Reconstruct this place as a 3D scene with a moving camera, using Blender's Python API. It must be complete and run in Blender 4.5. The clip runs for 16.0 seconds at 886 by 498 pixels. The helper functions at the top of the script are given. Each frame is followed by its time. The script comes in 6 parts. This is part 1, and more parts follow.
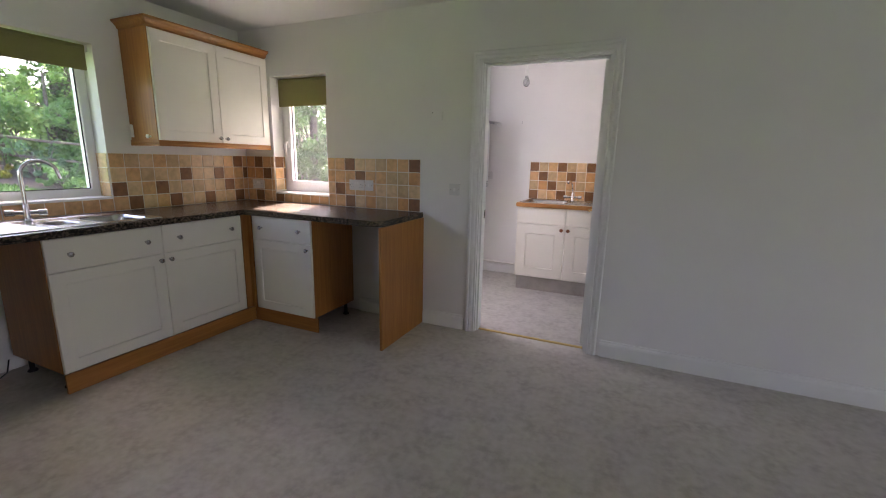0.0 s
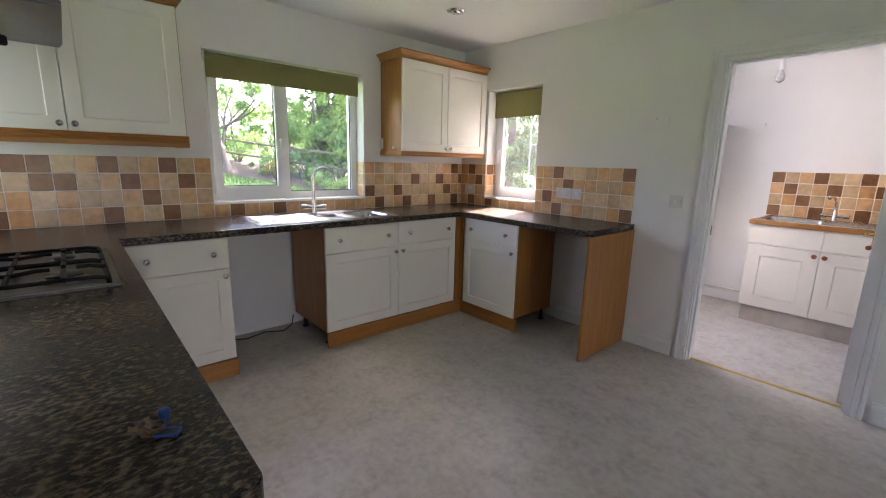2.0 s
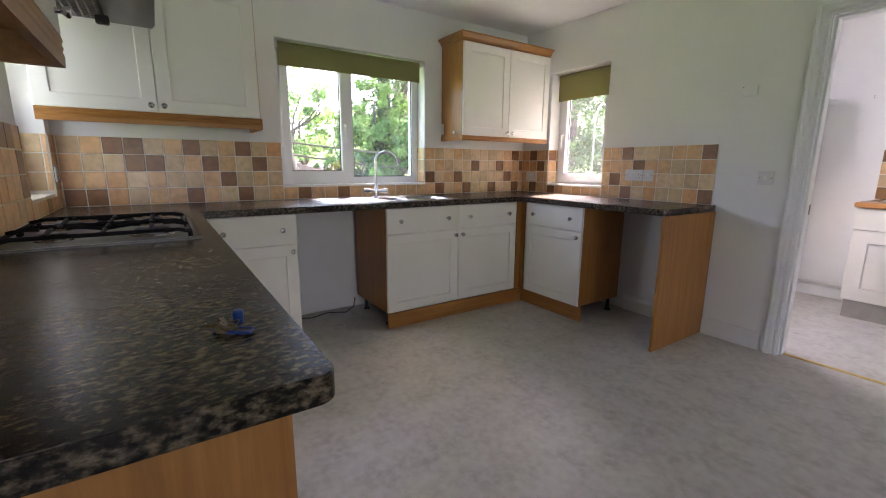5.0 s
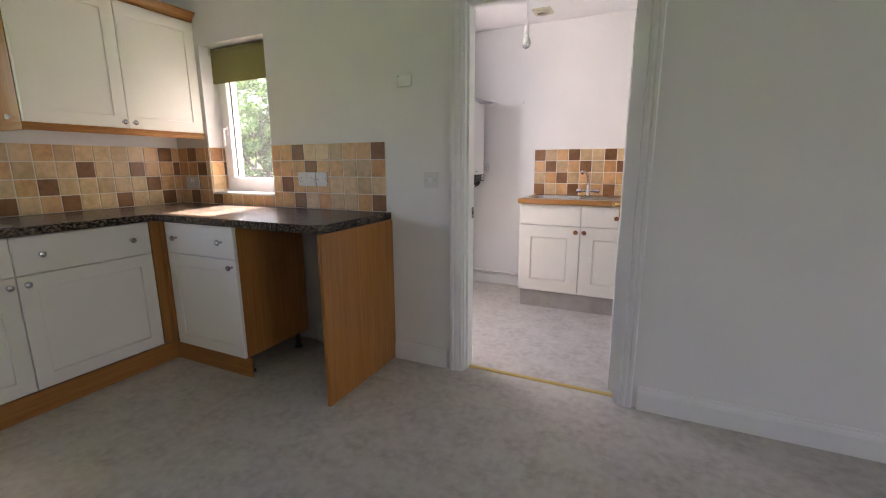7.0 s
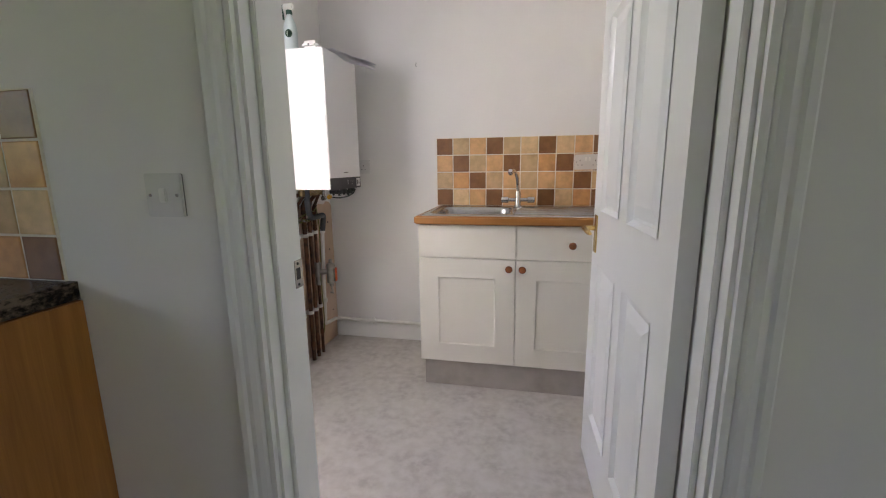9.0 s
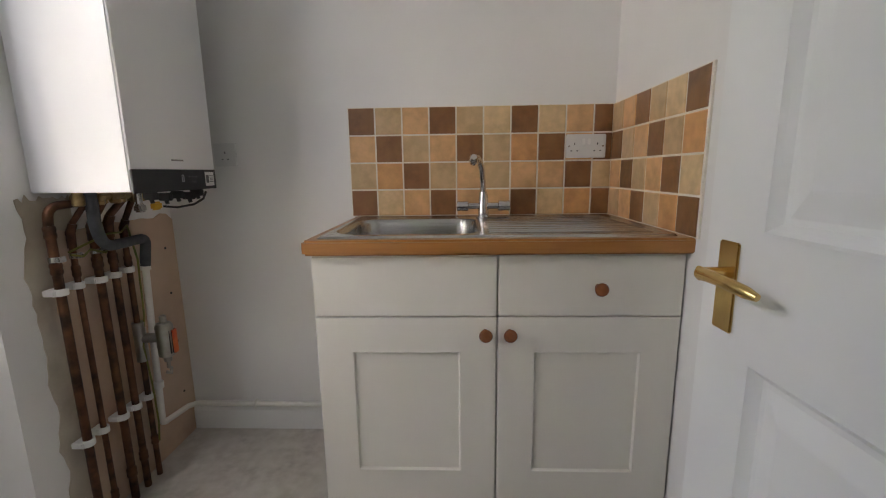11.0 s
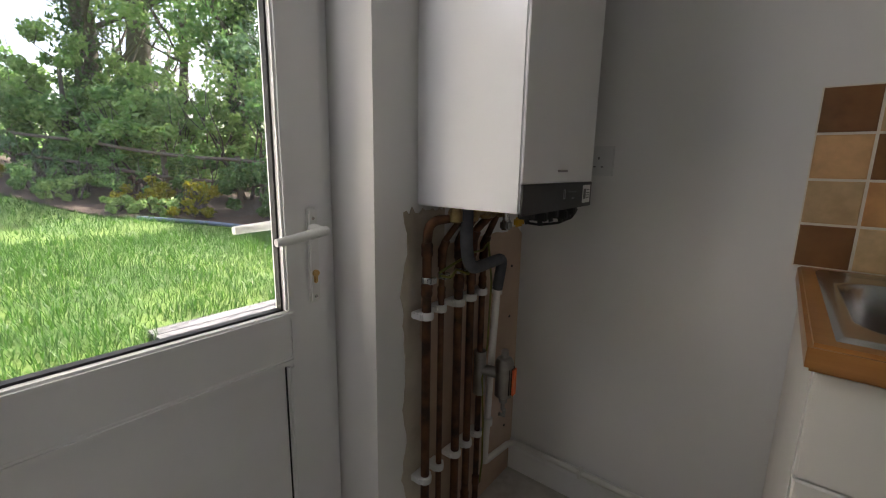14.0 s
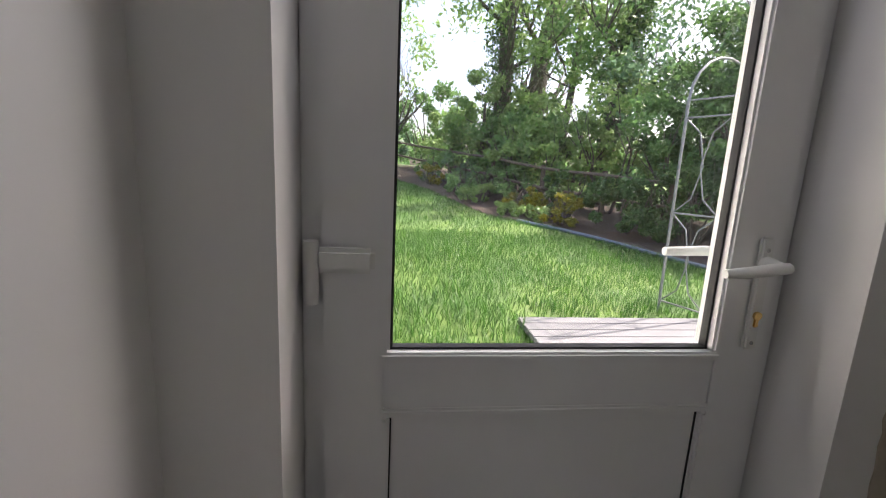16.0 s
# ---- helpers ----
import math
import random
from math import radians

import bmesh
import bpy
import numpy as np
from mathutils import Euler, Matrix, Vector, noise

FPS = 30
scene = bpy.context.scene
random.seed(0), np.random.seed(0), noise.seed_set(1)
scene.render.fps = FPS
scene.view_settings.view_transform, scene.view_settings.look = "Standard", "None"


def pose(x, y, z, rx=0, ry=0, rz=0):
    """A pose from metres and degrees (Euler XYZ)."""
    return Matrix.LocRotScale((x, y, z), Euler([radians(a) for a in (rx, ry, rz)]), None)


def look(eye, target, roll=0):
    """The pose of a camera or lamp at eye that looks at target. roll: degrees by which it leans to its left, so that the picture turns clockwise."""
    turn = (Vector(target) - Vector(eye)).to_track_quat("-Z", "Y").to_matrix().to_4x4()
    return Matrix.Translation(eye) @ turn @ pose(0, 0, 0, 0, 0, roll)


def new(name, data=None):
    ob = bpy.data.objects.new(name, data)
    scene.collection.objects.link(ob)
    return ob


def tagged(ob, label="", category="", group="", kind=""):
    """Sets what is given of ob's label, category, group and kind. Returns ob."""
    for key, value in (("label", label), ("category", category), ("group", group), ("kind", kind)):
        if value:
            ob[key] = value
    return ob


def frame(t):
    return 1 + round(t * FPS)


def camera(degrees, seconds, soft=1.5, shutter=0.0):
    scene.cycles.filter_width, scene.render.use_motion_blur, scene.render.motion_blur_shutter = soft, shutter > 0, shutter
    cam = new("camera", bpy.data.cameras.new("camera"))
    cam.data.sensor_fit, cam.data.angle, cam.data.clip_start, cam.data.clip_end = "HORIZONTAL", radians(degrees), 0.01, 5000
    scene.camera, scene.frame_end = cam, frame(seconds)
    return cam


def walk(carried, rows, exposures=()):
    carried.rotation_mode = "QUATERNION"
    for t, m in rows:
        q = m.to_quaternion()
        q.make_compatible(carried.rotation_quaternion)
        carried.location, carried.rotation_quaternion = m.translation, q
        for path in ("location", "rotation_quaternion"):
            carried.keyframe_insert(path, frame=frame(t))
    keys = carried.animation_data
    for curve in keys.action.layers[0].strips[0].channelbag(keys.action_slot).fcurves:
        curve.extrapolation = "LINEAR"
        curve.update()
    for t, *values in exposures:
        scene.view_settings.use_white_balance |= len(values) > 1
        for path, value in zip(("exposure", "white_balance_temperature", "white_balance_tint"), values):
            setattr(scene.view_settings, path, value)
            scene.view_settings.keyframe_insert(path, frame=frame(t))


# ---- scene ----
cam = camera(92.8, 16.0, soft=1.1)
PATH = [
    (0, (0.306, 0.159, 1.313), (-0.491, 1.946, 0.902), 1.2),
    (0.5, (0.266, 0.115, 1.316), (-0.803, 1.755, 0.908), 1.2),
    (1, (0.222, 0.059, 1.322), (-1.035, 1.56, 0.914), 1.4),
    (1.5, (0.21, 0.028, 1.319), (-1.178, 1.411, 0.916), 1.3),
    (2, (0.207, -0.006, 1.327), (-1.262, 1.289, 0.924), 1.4),
    (2.5, (0.192, -0.042, 1.338), (-1.341, 1.176, 0.932), 1.6),
    (3, (0.172, -0.086, 1.324), (-1.43, 1.044, 0.925), 1.6),
    (3.2, (0.168, -0.1, 1.314), (-1.46, 0.992, 0.916), 1.6),
    (5.3, (0.178, 0.031, 1.146), (-1.45, 1.127, 0.76), 0.1),
    (5.5, (0.19, 0.079, 1.139), (-1.366, 1.274, 0.751), -0.1),
    (6, (0.221, 0.329, 1.119), (-1.073, 1.805, 0.735), -0.6),
    (6.5, (0.219, 0.659, 1.158), (-0.815, 2.325, 0.767), -0.5),
    (7, (0.141, 0.999, 1.181), (-0.694, 2.774, 0.791), -0.3),
    (7.5, (0.049, 1.359, 1.199), (-0.573, 3.219, 0.807), -0.2),
    (8, (-0.02, 1.747, 1.202), (-0.558, 3.632, 0.804), -0.3),
    (8.5, (-0.116, 2.087, 1.175), (-0.626, 3.98, 0.781), -0.6),
    (9, (-0.213, 2.396, 1.15), (-0.616, 4.316, 0.765), -0.7),
    (9.5, (-0.223, 2.698, 1.1), (-0.562, 4.633, 0.722), -1.0),
    (10, (-0.277, 2.949, 1.075), (-0.512, 4.901, 0.707), -1.1),
    (10.2, (-0.307, 3.047, 1.072), (-0.498, 5.004, 0.706), -1.0),
    (12.3, (-0.473, 3.599, 1.094), (-0.482, 5.566, 0.735), -0.8),
    (12.5, (-0.501, 3.615, 1.095), (-0.637, 5.578, 0.737), -0.7),
    (13, (-0.6, 3.636, 1.103), (-1.085, 5.54, 0.729), 0.1),
    (13.5, (-0.695, 3.661, 1.108), (-1.564, 5.423, 0.737), 0.6),
    (14, (-0.83, 3.689, 1.128), (-2.05, 5.227, 0.744), 1.0),
    (14.5, (-0.929, 3.687, 1.133), (-2.461, 4.911, 0.74), 0.8),
    (15, (-0.975, 3.657, 1.108), (-2.71, 4.585, 0.748), 1.6),
    (15.5, (-0.968, 3.63, 1.114), (-2.851, 4.197, 0.751), 2.0),
    (16, (-0.947, 3.554, 1.127), (-2.898, 3.789, 0.759), 2.8),
]
EXPO = [(0.0, 3.6, 6600, 36), (1.0, 3.7, 6550, 36), (2.0, 3.95, 6500, 36), (3.2, 4.1, 6500, 36), (5.5, 3.95, 6450, 36), (6.5, 3.85, 6600, 35), (7.5, 3.9, 6800, 34), (8.5, 3.65, 6700, 30), (9.0, 3.5, 6750, 28), (9.5, 3.15, 6800, 24), (10.0, 2.9, 6600, 23), (12.5, 2.95, 7000, 26), (13.2, 2.8, 6900, 25), (14.0, 2.0, 6800, 23), (14.6, 1.6, 6800, 24), (15.5, 1.68, 6750, 27), (16.0, 1.72, 6650, 26)]
walk(cam, [(t, look(eye, target, roll)) for t, eye, target, roll in PATH], EXPO)

# ---- world, sun, exposure ----
world = bpy.data.worlds.new("sky")
scene.world = world
world.use_nodes = True
wn = world.node_tree
sky = wn.nodes.new("ShaderNodeTexSky")
sky.sky_type, sky.sun_disc = "NISHITA", False
SUN_FROM = Vector((-0.27, 0.96, 1.25)).normalized()
sky.sun_elevation = math.asin(SUN_FROM.z)
sky.sun_rotation = math.atan2(SUN_FROM.x, SUN_FROM.y)
sky.air_density, sky.dust_density = 1.0, 4.5
wn.links.new(sky.outputs[0], wn.nodes["Background"].inputs[0])
wn.nodes["Background"].inputs[1].default_value = 0.15
sun = new("sun", bpy.data.lights.new("sun", "SUN"))
sun.data.energy, sun.data.angle, sun.data.color = 5.0, radians(0.6), (1.0, 0.95, 0.86)
sun.matrix_world = look((-4, 9, 12), Vector((-4, 9, 12)) - SUN_FROM)


def window_light(name, m, sx, sy, power, colour=(0.86, 0.93, 1.0)):
    """An area lamp added in an opening as a stand-in for sky light."""
    ob = new(name, bpy.data.lights.new(name, "AREA"))
    ob.data.shape, ob.data.size, ob.data.size_y, ob.data.energy, ob.data.color = "RECTANGLE", sx, sy, power, colour
    ob.matrix_world = m
    return ob


# ---- the plan: inner faces ----
# E is out of view, set far off to even the added east light.
W, N, S, E = -3.065, 3.114, -0.50, 6.40          # kitchen walls
CEIL = 2.40
UN, US, UW, UE = 4.993, 3.235, -1.52, 0.203      # utility walls
S2 = -2.2                                        # back of the kitchen behind the start
WALK_TOP = 0.91

# ---- materials ----


def mat(name, base, rough=0.5, metal=0.0, grain=None, bump=0.0, bump_scale=200.0, stain=None, spec=0.5, coords="Object"):
    """Principled material: grain and stain are (colour, scale, amount) laid over the base by noise."""
    m = bpy.data.materials.new(name)
    m.use_nodes = True
    nt = m.node_tree
    b = nt.nodes["Principled BSDF"]
    b.inputs["Roughness"].default_value, b.inputs["Metallic"].default_value = rough, metal
    b.inputs["Specular IOR Level"].default_value = spec
    if coords == "World":
        tc, coords = nt.nodes.new("ShaderNodeNewGeometry"), "Position"
    else:
        tc = nt.nodes.new("ShaderNodeTexCoord")
    rgb = nt.nodes.new("ShaderNodeRGB")
    rgb.outputs[0].default_value = (*base, 1)
    out = rgb.outputs[0]
    for layer in (grain, stain):
        if not layer:
            continue
        colour, scale, amount = layer
        n = nt.nodes.new("ShaderNodeTexNoise")
        n.inputs["Scale"].default_value, n.inputs["Detail"].default_value = scale, 6
        nt.links.new(tc.outputs[coords], n.inputs["Vector"])
        r = nt.nodes.new("ShaderNodeMapRange")
        r.inputs[1].default_value, r.inputs[2].default_value, r.inputs[4].default_value = 0.38, 0.66, amount
        nt.links.new(n.outputs["Fac"], r.inputs[0])
        mx = nt.nodes.new("ShaderNodeMix")
        mx.data_type = "RGBA"
        nt.links.new(r.outputs[0], mx.inputs[0])
        nt.links.new(out, mx.inputs[6])
        mx.inputs[7].default_value = (*colour, 1)
        out = mx.outputs[2]
    nt.links.new(out, b.inputs["Base Color"])
    if bump:
        n = nt.nodes.new("ShaderNodeTexNoise")
        n.inputs["Scale"].default_value, n.inputs["Detail"].default_value = bump_scale, 4
        nt.links.new(tc.outputs[coords], n.inputs["Vector"])
        bp = nt.nodes.new("ShaderNodeBump")
        bp.inputs["Strength"].default_value, bp.inputs["Distance"].default_value = bump, 0.004
        nt.links.new(n.outputs["Fac"], bp.inputs["Height"])
        nt.links.new(bp.outputs[0], b.inputs["Normal"])
    return m


def wood_mat(name, light, dark, axis="Z", rough=0.42, stretch=26.0):
    """Straight-grained oak: noise drawn out along one axis."""
    m = mat(name, light, rough)
    nt = m.node_tree
    b = nt.nodes["Principled BSDF"]
    tc = nt.nodes.new("ShaderNodeTexCoord")
    mp = nt.nodes.new("ShaderNodeMapping")
    mp.inputs["Scale"].default_value = [1.2 if a == axis else stretch for a in "XYZ"]
    nt.links.new(tc.outputs["Object"], mp.inputs[0])
    ramp = nt.nodes.new("ShaderNodeValToRGB")
    ramp.color_ramp.elements[0].position, ramp.color_ramp.elements[1].position = 0.35, 0.68
    ramp.color_ramp.elements[0].color, ramp.color_ramp.elements[1].color = (*dark, 1), (*light, 1)
    n = nt.nodes.new("ShaderNodeTexNoise")
    n.inputs["Scale"].default_value, n.inputs["Detail"].default_value, n.inputs["Roughness"].default_value = 2.2, 8, 0.65
    n.inputs["Distortion"].default_value = 0.4
    nt.links.new(mp.outputs[0], n.inputs["Vector"])
    nt.links.new(n.outputs["Fac"], ramp.inputs[0])
    nt.links.new(ramp.outputs[0], b.inputs["Base Color"])
    bp = nt.nodes.new("ShaderNodeBump")
    bp.inputs["Strength"].default_value, bp.inputs["Distance"].default_value = 0.12, 0.002
    nt.links.new(n.outputs["Fac"], bp.inputs["Height"])
    nt.links.new(bp.outputs[0], b.inputs["Normal"])
    return m


M = {}
M["paint"] = mat("wall_paint", (0.80, 0.79, 0.765), 0.75, grain=((0.76, 0.75, 0.73), 3.0, 0.5), bump=0.06, bump_scale=90)
M["ceiling"] = mat("ceiling_paint", (0.83, 0.82, 0.81), 0.8, grain=((0.79, 0.78, 0.77), 2.0, 0.5), bump=0.05, bump_scale=70)
M["gloss"] = mat("white_gloss_paint", (0.82, 0.82, 0.80), 0.3, grain=((0.76, 0.76, 0.74), 6.0, 0.4), bump=0.03, bump_scale=60)
M["upvc"] = mat("white_upvc", (0.84, 0.84, 0.83), 0.28, grain=((0.78, 0.78, 0.77), 8.0, 0.4))
M["cream"] = mat("cream_cabinet_paint", (0.80, 0.77, 0.69), 0.38, grain=((0.77, 0.735, 0.645), 5.0, 0.5), bump=0.03, bump_scale=120)
M["carcass"] = mat("pale_carcass_board", (0.78, 0.75, 0.68), 0.5, grain=((0.72, 0.69, 0.62), 10, 0.4))
M["oak"] = wood_mat("oak_upright_grain", (0.42, 0.182, 0.038), (0.30, 0.118, 0.022), "Z")
M["oak_x"] = wood_mat("oak_long_grain", (0.42, 0.182, 0.038), (0.30, 0.118, 0.022), "X")
M["oak_top"] = wood_mat("oak_effect_laminate", (0.45, 0.205, 0.060), (0.37, 0.158, 0.042), "X", 0.3)
M["grout"] = mat("cream_grout", (0.82, 0.77, 0.67), 0.8, grain=((0.70, 0.63, 0.52), 30, 0.5), bump=0.1, bump_scale=150)
M["chrome"] = mat("chrome", (0.75, 0.75, 0.76), 0.12, 1.0, grain=((0.6, 0.6, 0.61), 25, 0.3))
M["steel"] = mat("brushed_steel", (0.50, 0.495, 0.485), 0.26, 1.0, grain=((0.48, 0.48, 0.48), 40, 0.5), bump=0.03, bump_scale=300)
M["iron_black"] = mat("black_cast_iron", (0.008, 0.008, 0.008), 0.62, grain=((0.016, 0.016, 0.016), 60, 0.5), spec=0.2)
M["black"] = mat("black_enamel", (0.012, 0.012, 0.013), 0.3, grain=((0.03, 0.03, 0.03), 30, 0.5))
M["rubber"] = mat("black_gasket", (0.015, 0.015, 0.015), 0.6, grain=((0.03, 0.03, 0.03), 40, 0.5))
M["plastic"] = mat("white_plastic", (0.80, 0.80, 0.77), 0.32, grain=((0.75, 0.75, 0.72), 20, 0.4))
M["boiler"] = mat("white_boiler_enamel", (0.84, 0.85, 0.86), 0.25, grain=((0.80, 0.81, 0.82), 4, 0.4))
M["copper"] = mat("aged_copper", (0.16, 0.066, 0.028), 0.48, 0.6, grain=((0.045, 0.023, 0.012), 22, 0.95), bump=0.1, bump_scale=80)
M["old_brass"] = mat("tarnished_brass", (0.38, 0.27, 0.13), 0.35, 1.0, grain=((0.22, 0.15, 0.07), 60, 0.6))
M["brass"] = mat("brass", (0.72, 0.50, 0.20), 0.25, 1.0, grain=((0.5, 0.33, 0.12), 30, 0.5))
M["lag"] = mat("grey_foam_lagging", (0.075, 0.08, 0.085), 0.85, grain=((0.045, 0.047, 0.052), 40, 0.6), bump=0.2, bump_scale=140)
M["dirty"] = mat("dirty_cream_plaster", (0.60, 0.53, 0.43), 0.85, grain=((0.40, 0.34, 0.26), 6, 0.8), stain=((0.30, 0.24, 0.17), 3, 0.5), bump=0.25, bump_scale=50)
M["plaster"] = mat("bare_tan_plaster", (0.56, 0.385, 0.26), 0.85, grain=((0.42, 0.275, 0.19), 7, 0.8), stain=((0.60, 0.47, 0.37), 2.5, 0.7), bump=0.2, bump_scale=60)
M["terracotta"] = mat("varnished_wood_knob", (0.27, 0.095, 0.035), 0.25, grain=((0.18, 0.06, 0.022), 60, 0.6))
M["strip"] = mat("satin_gold_strip", (0.62, 0.45, 0.16), 0.5, 0.35, grain=((0.5, 0.35, 0.11), 30, 0.5))
M["blind"] = mat("olive_blind_fabric", (0.36, 0.335, 0.145), 0.85, grain=((0.29, 0.27, 0.11), 300, 0.6), bump=0.25, bump_scale=700)
M["kick"] = mat("grey_vinyl_plinth", (0.42, 0.38, 0.345), 0.4, grain=((0.33, 0.295, 0.265), 14, 0.8), stain=((0.48, 0.445, 0.41), 4, 0.5))


def vinyl():
    m = mat("grey_stone_vinyl", (0.53, 0.49, 0.44), 0.40, grain=((0.385, 0.35, 0.31), 7.5, 0.85), stain=((0.60, 0.565, 0.52), 26.0, 0.7), bump=0.05, bump_scale=160)
    return m


def worktop_mat():
    """Dark brown stone-look laminate with mottling at three sizes."""
    m = mat("dark_stone_laminate", (0.05, 0.04, 0.03), 0.27, spec=0.28)
    nt = m.node_tree
    b = nt.nodes["Principled BSDF"]
    tc, mp = nt.nodes.new("ShaderNodeTexCoord"), nt.nodes.new("ShaderNodeMapping")
    mp.inputs["Scale"].default_value = (1.3, 0.72, 1.2)
    mp.inputs["Rotation"].default_value = (0, 0, radians(14))
    nt.links.new(tc.outputs["Object"], mp.inputs[0])
    fine, cloud = nt.nodes.new("ShaderNodeTexNoise"), nt.nodes.new("ShaderNodeTexNoise")
    fine.inputs["Scale"].default_value, fine.inputs["Detail"].default_value, fine.inputs["Roughness"].default_value = 76, 6, 0.60
    cloud.inputs["Scale"].default_value, cloud.inputs["Detail"].default_value = 6.0, 4
    add = nt.nodes.new("ShaderNodeMath")
    add.operation = "MULTIPLY_ADD"
    add.inputs[1].default_value = 0.34
    ramp = nt.nodes.new("ShaderNodeValToRGB")
    e = ramp.color_ramp.elements
    e[0].position, e[0].color = 0.53, (0.008, 0.0066, 0.0048, 1)
    e[1].position, e[1].color = 0.82, (0.18, 0.138, 0.092, 1)
    for pos, col in ((0.61, (0.020, 0.0155, 0.0108, 1)), (0.70, (0.072, 0.056, 0.037, 1))):
        k = e.new(pos)
        k.color = col
    for n in (fine, cloud):
        nt.links.new(mp.outputs[0], n.inputs["Vector"])
    nt.links.new(cloud.outputs["Fac"], add.inputs[0])
    nt.links.new(fine.outputs["Fac"], add.inputs[2])
    nt.links.new(add.outputs[0], ramp.inputs[0])
    nt.links.new(ramp.outputs[0], b.inputs["Base Color"])
    bp = nt.nodes.new("ShaderNodeBump")
    bp.inputs["Strength"].default_value, bp.inputs["Distance"].default_value = 0.06, 0.001
    nt.links.new(fine.outputs["Fac"], bp.inputs["Height"])
    nt.links.new(bp.outputs[0], b.inputs["Normal"])
    return m


M["vinyl"], M["worktop"] = vinyl(), worktop_mat()


HAZE = 0.008       # share of light a pane scatters: outdoor haze put into the glass


def glass_mat():
    m = bpy.data.materials.new("window_glass")
    m.use_nodes = True
    nt = m.node_tree
    nt.nodes.clear()
    o = nt.nodes.new("ShaderNodeOutputMaterial")
    mix = nt.nodes.new("ShaderNodeMixShader")
    lw, pw, fr = nt.nodes.new("ShaderNodeLayerWeight"), nt.nodes.new("ShaderNodeMath"), nt.nodes.new("ShaderNodeMath")
    pw.operation, fr.operation = "POWER", "MULTIPLY_ADD"
    pw.inputs[1].default_value, fr.inputs[1].default_value, fr.inputs[2].default_value = 5.0, 0.6, 0.03
    nt.links.new(lw.outputs["Facing"], pw.inputs[0])
    nt.links.new(pw.outputs[0], fr.inputs[0])
    tr, gl = nt.nodes.new("ShaderNodeBsdfTransparent"), nt.nodes.new("ShaderNodeBsdfGlossy")
    tr.inputs[0].default_value = (0.95, 0.97, 0.96, 1)
    gl.inputs["Roughness"].default_value = 0.02
    # Haze over the view is painted in as a faint scatter on the panes.
    haze_bsdf, veil, nz, amt = nt.nodes.new("ShaderNodeBsdfTranslucent"), nt.nodes.new("ShaderNodeMixShader"), nt.nodes.new("ShaderNodeTexNoise"), nt.nodes.new("ShaderNodeMapRange")
    haze_bsdf.inputs[0].default_value = (0.80, 0.82, 0.82, 1)
    nz.inputs["Scale"].default_value, nz.inputs["Detail"].default_value = 5.0, 5
    amt.inputs[1].default_value, amt.inputs[2].default_value, amt.inputs[3].default_value, amt.inputs[4].default_value = 0.3, 0.7, HAZE * 0.6, HAZE * 1.4
    nt.links.new(nz.outputs["Fac"], amt.inputs[0])
    nt.links.new(amt.outputs[0], veil.inputs[0])
    nt.links.new(tr.outputs[0], veil.inputs[1])
    nt.links.new(haze_bsdf.outputs[0], veil.inputs[2])
    for a, bb in ((fr.outputs[0], mix.inputs[0]), (veil.outputs[0], mix.inputs[1]), (gl.outputs[0], mix.inputs[2]), (mix.outputs[0], o.inputs[0])):
        nt.links.new(a, bb)
    return m


M["glass"] = glass_mat()


def translucent(m, amount):
    """Lets some light through a thin cloth."""
    nt = m.node_tree
    b, o = nt.nodes["Principled BSDF"], nt.nodes["Material Output"]
    t, x = nt.nodes.new("ShaderNodeBsdfTranslucent"), nt.nodes.new("ShaderNodeMixShader")
    nt.links.new(b.inputs["Base Color"].links[0].from_socket, t.inputs[0])
    x.inputs[0].default_value = amount
    nt.links.new(b.outputs[0], x.inputs[1])
    nt.links.new(t.outputs[0], x.inputs[2])
    nt.links.new(x.outputs[0], o.inputs[0])


translucent(M["blind"], 0.32)
M["flap"] = mat("milky_flap_plastic", (0.86, 0.86, 0.86), 0.2, grain=((0.8, 0.8, 0.8), 10, 0.4))
translucent(M["flap"], 0.85)
TILE = {}
for key, base, dark in (("D", (0.25, 0.115, 0.042), (0.175, 0.076, 0.027)), ("T", (0.68, 0.405, 0.195), (0.54, 0.305, 0.135)),
                        ("O", (0.64, 0.335, 0.135), (0.51, 0.245, 0.09)), ("G", (0.58, 0.40, 0.22), (0.48, 0.32, 0.165)),
                        ("L", (0.70, 0.50, 0.28), (0.59, 0.41, 0.21))):
    TILE[key] = mat("glazed_tile_" + key.lower(), base, 0.3, grain=([c * 0.9 for c in dark], 11.0, 0.75), stain=([min(1, c * 1.25) for c in base], 30.0, 0.55), bump=0.14, bump_scale=30, coords="World")

# ---- mesh helpers ----


def box(bm, x0, x1, y0, y1, z0, z1, bevel=0.0, seg=2):
    """A box, its edges rounded by bevel, added to bm."""
    r = bmesh.ops.create_cube(bm, size=1.0)
    vs = r["verts"]
    for v in vs:
        v.co = Vector(((x0 + x1) / 2 + v.co.x * (x1 - x0), (y0 + y1) / 2 + v.co.y * (y1 - y0), (z0 + z1) / 2 + v.co.z * (z1 - z0)))
    if bevel:
        es = list({e for v in vs for e in v.link_edges})
        bmesh.ops.bevel(bm, geom=es, offset=bevel, segments=seg, affect="EDGES", clamp_overlap=True)
    return bm


def boxm(*a, **k):
    return box(bmesh.new(), *a, **k)


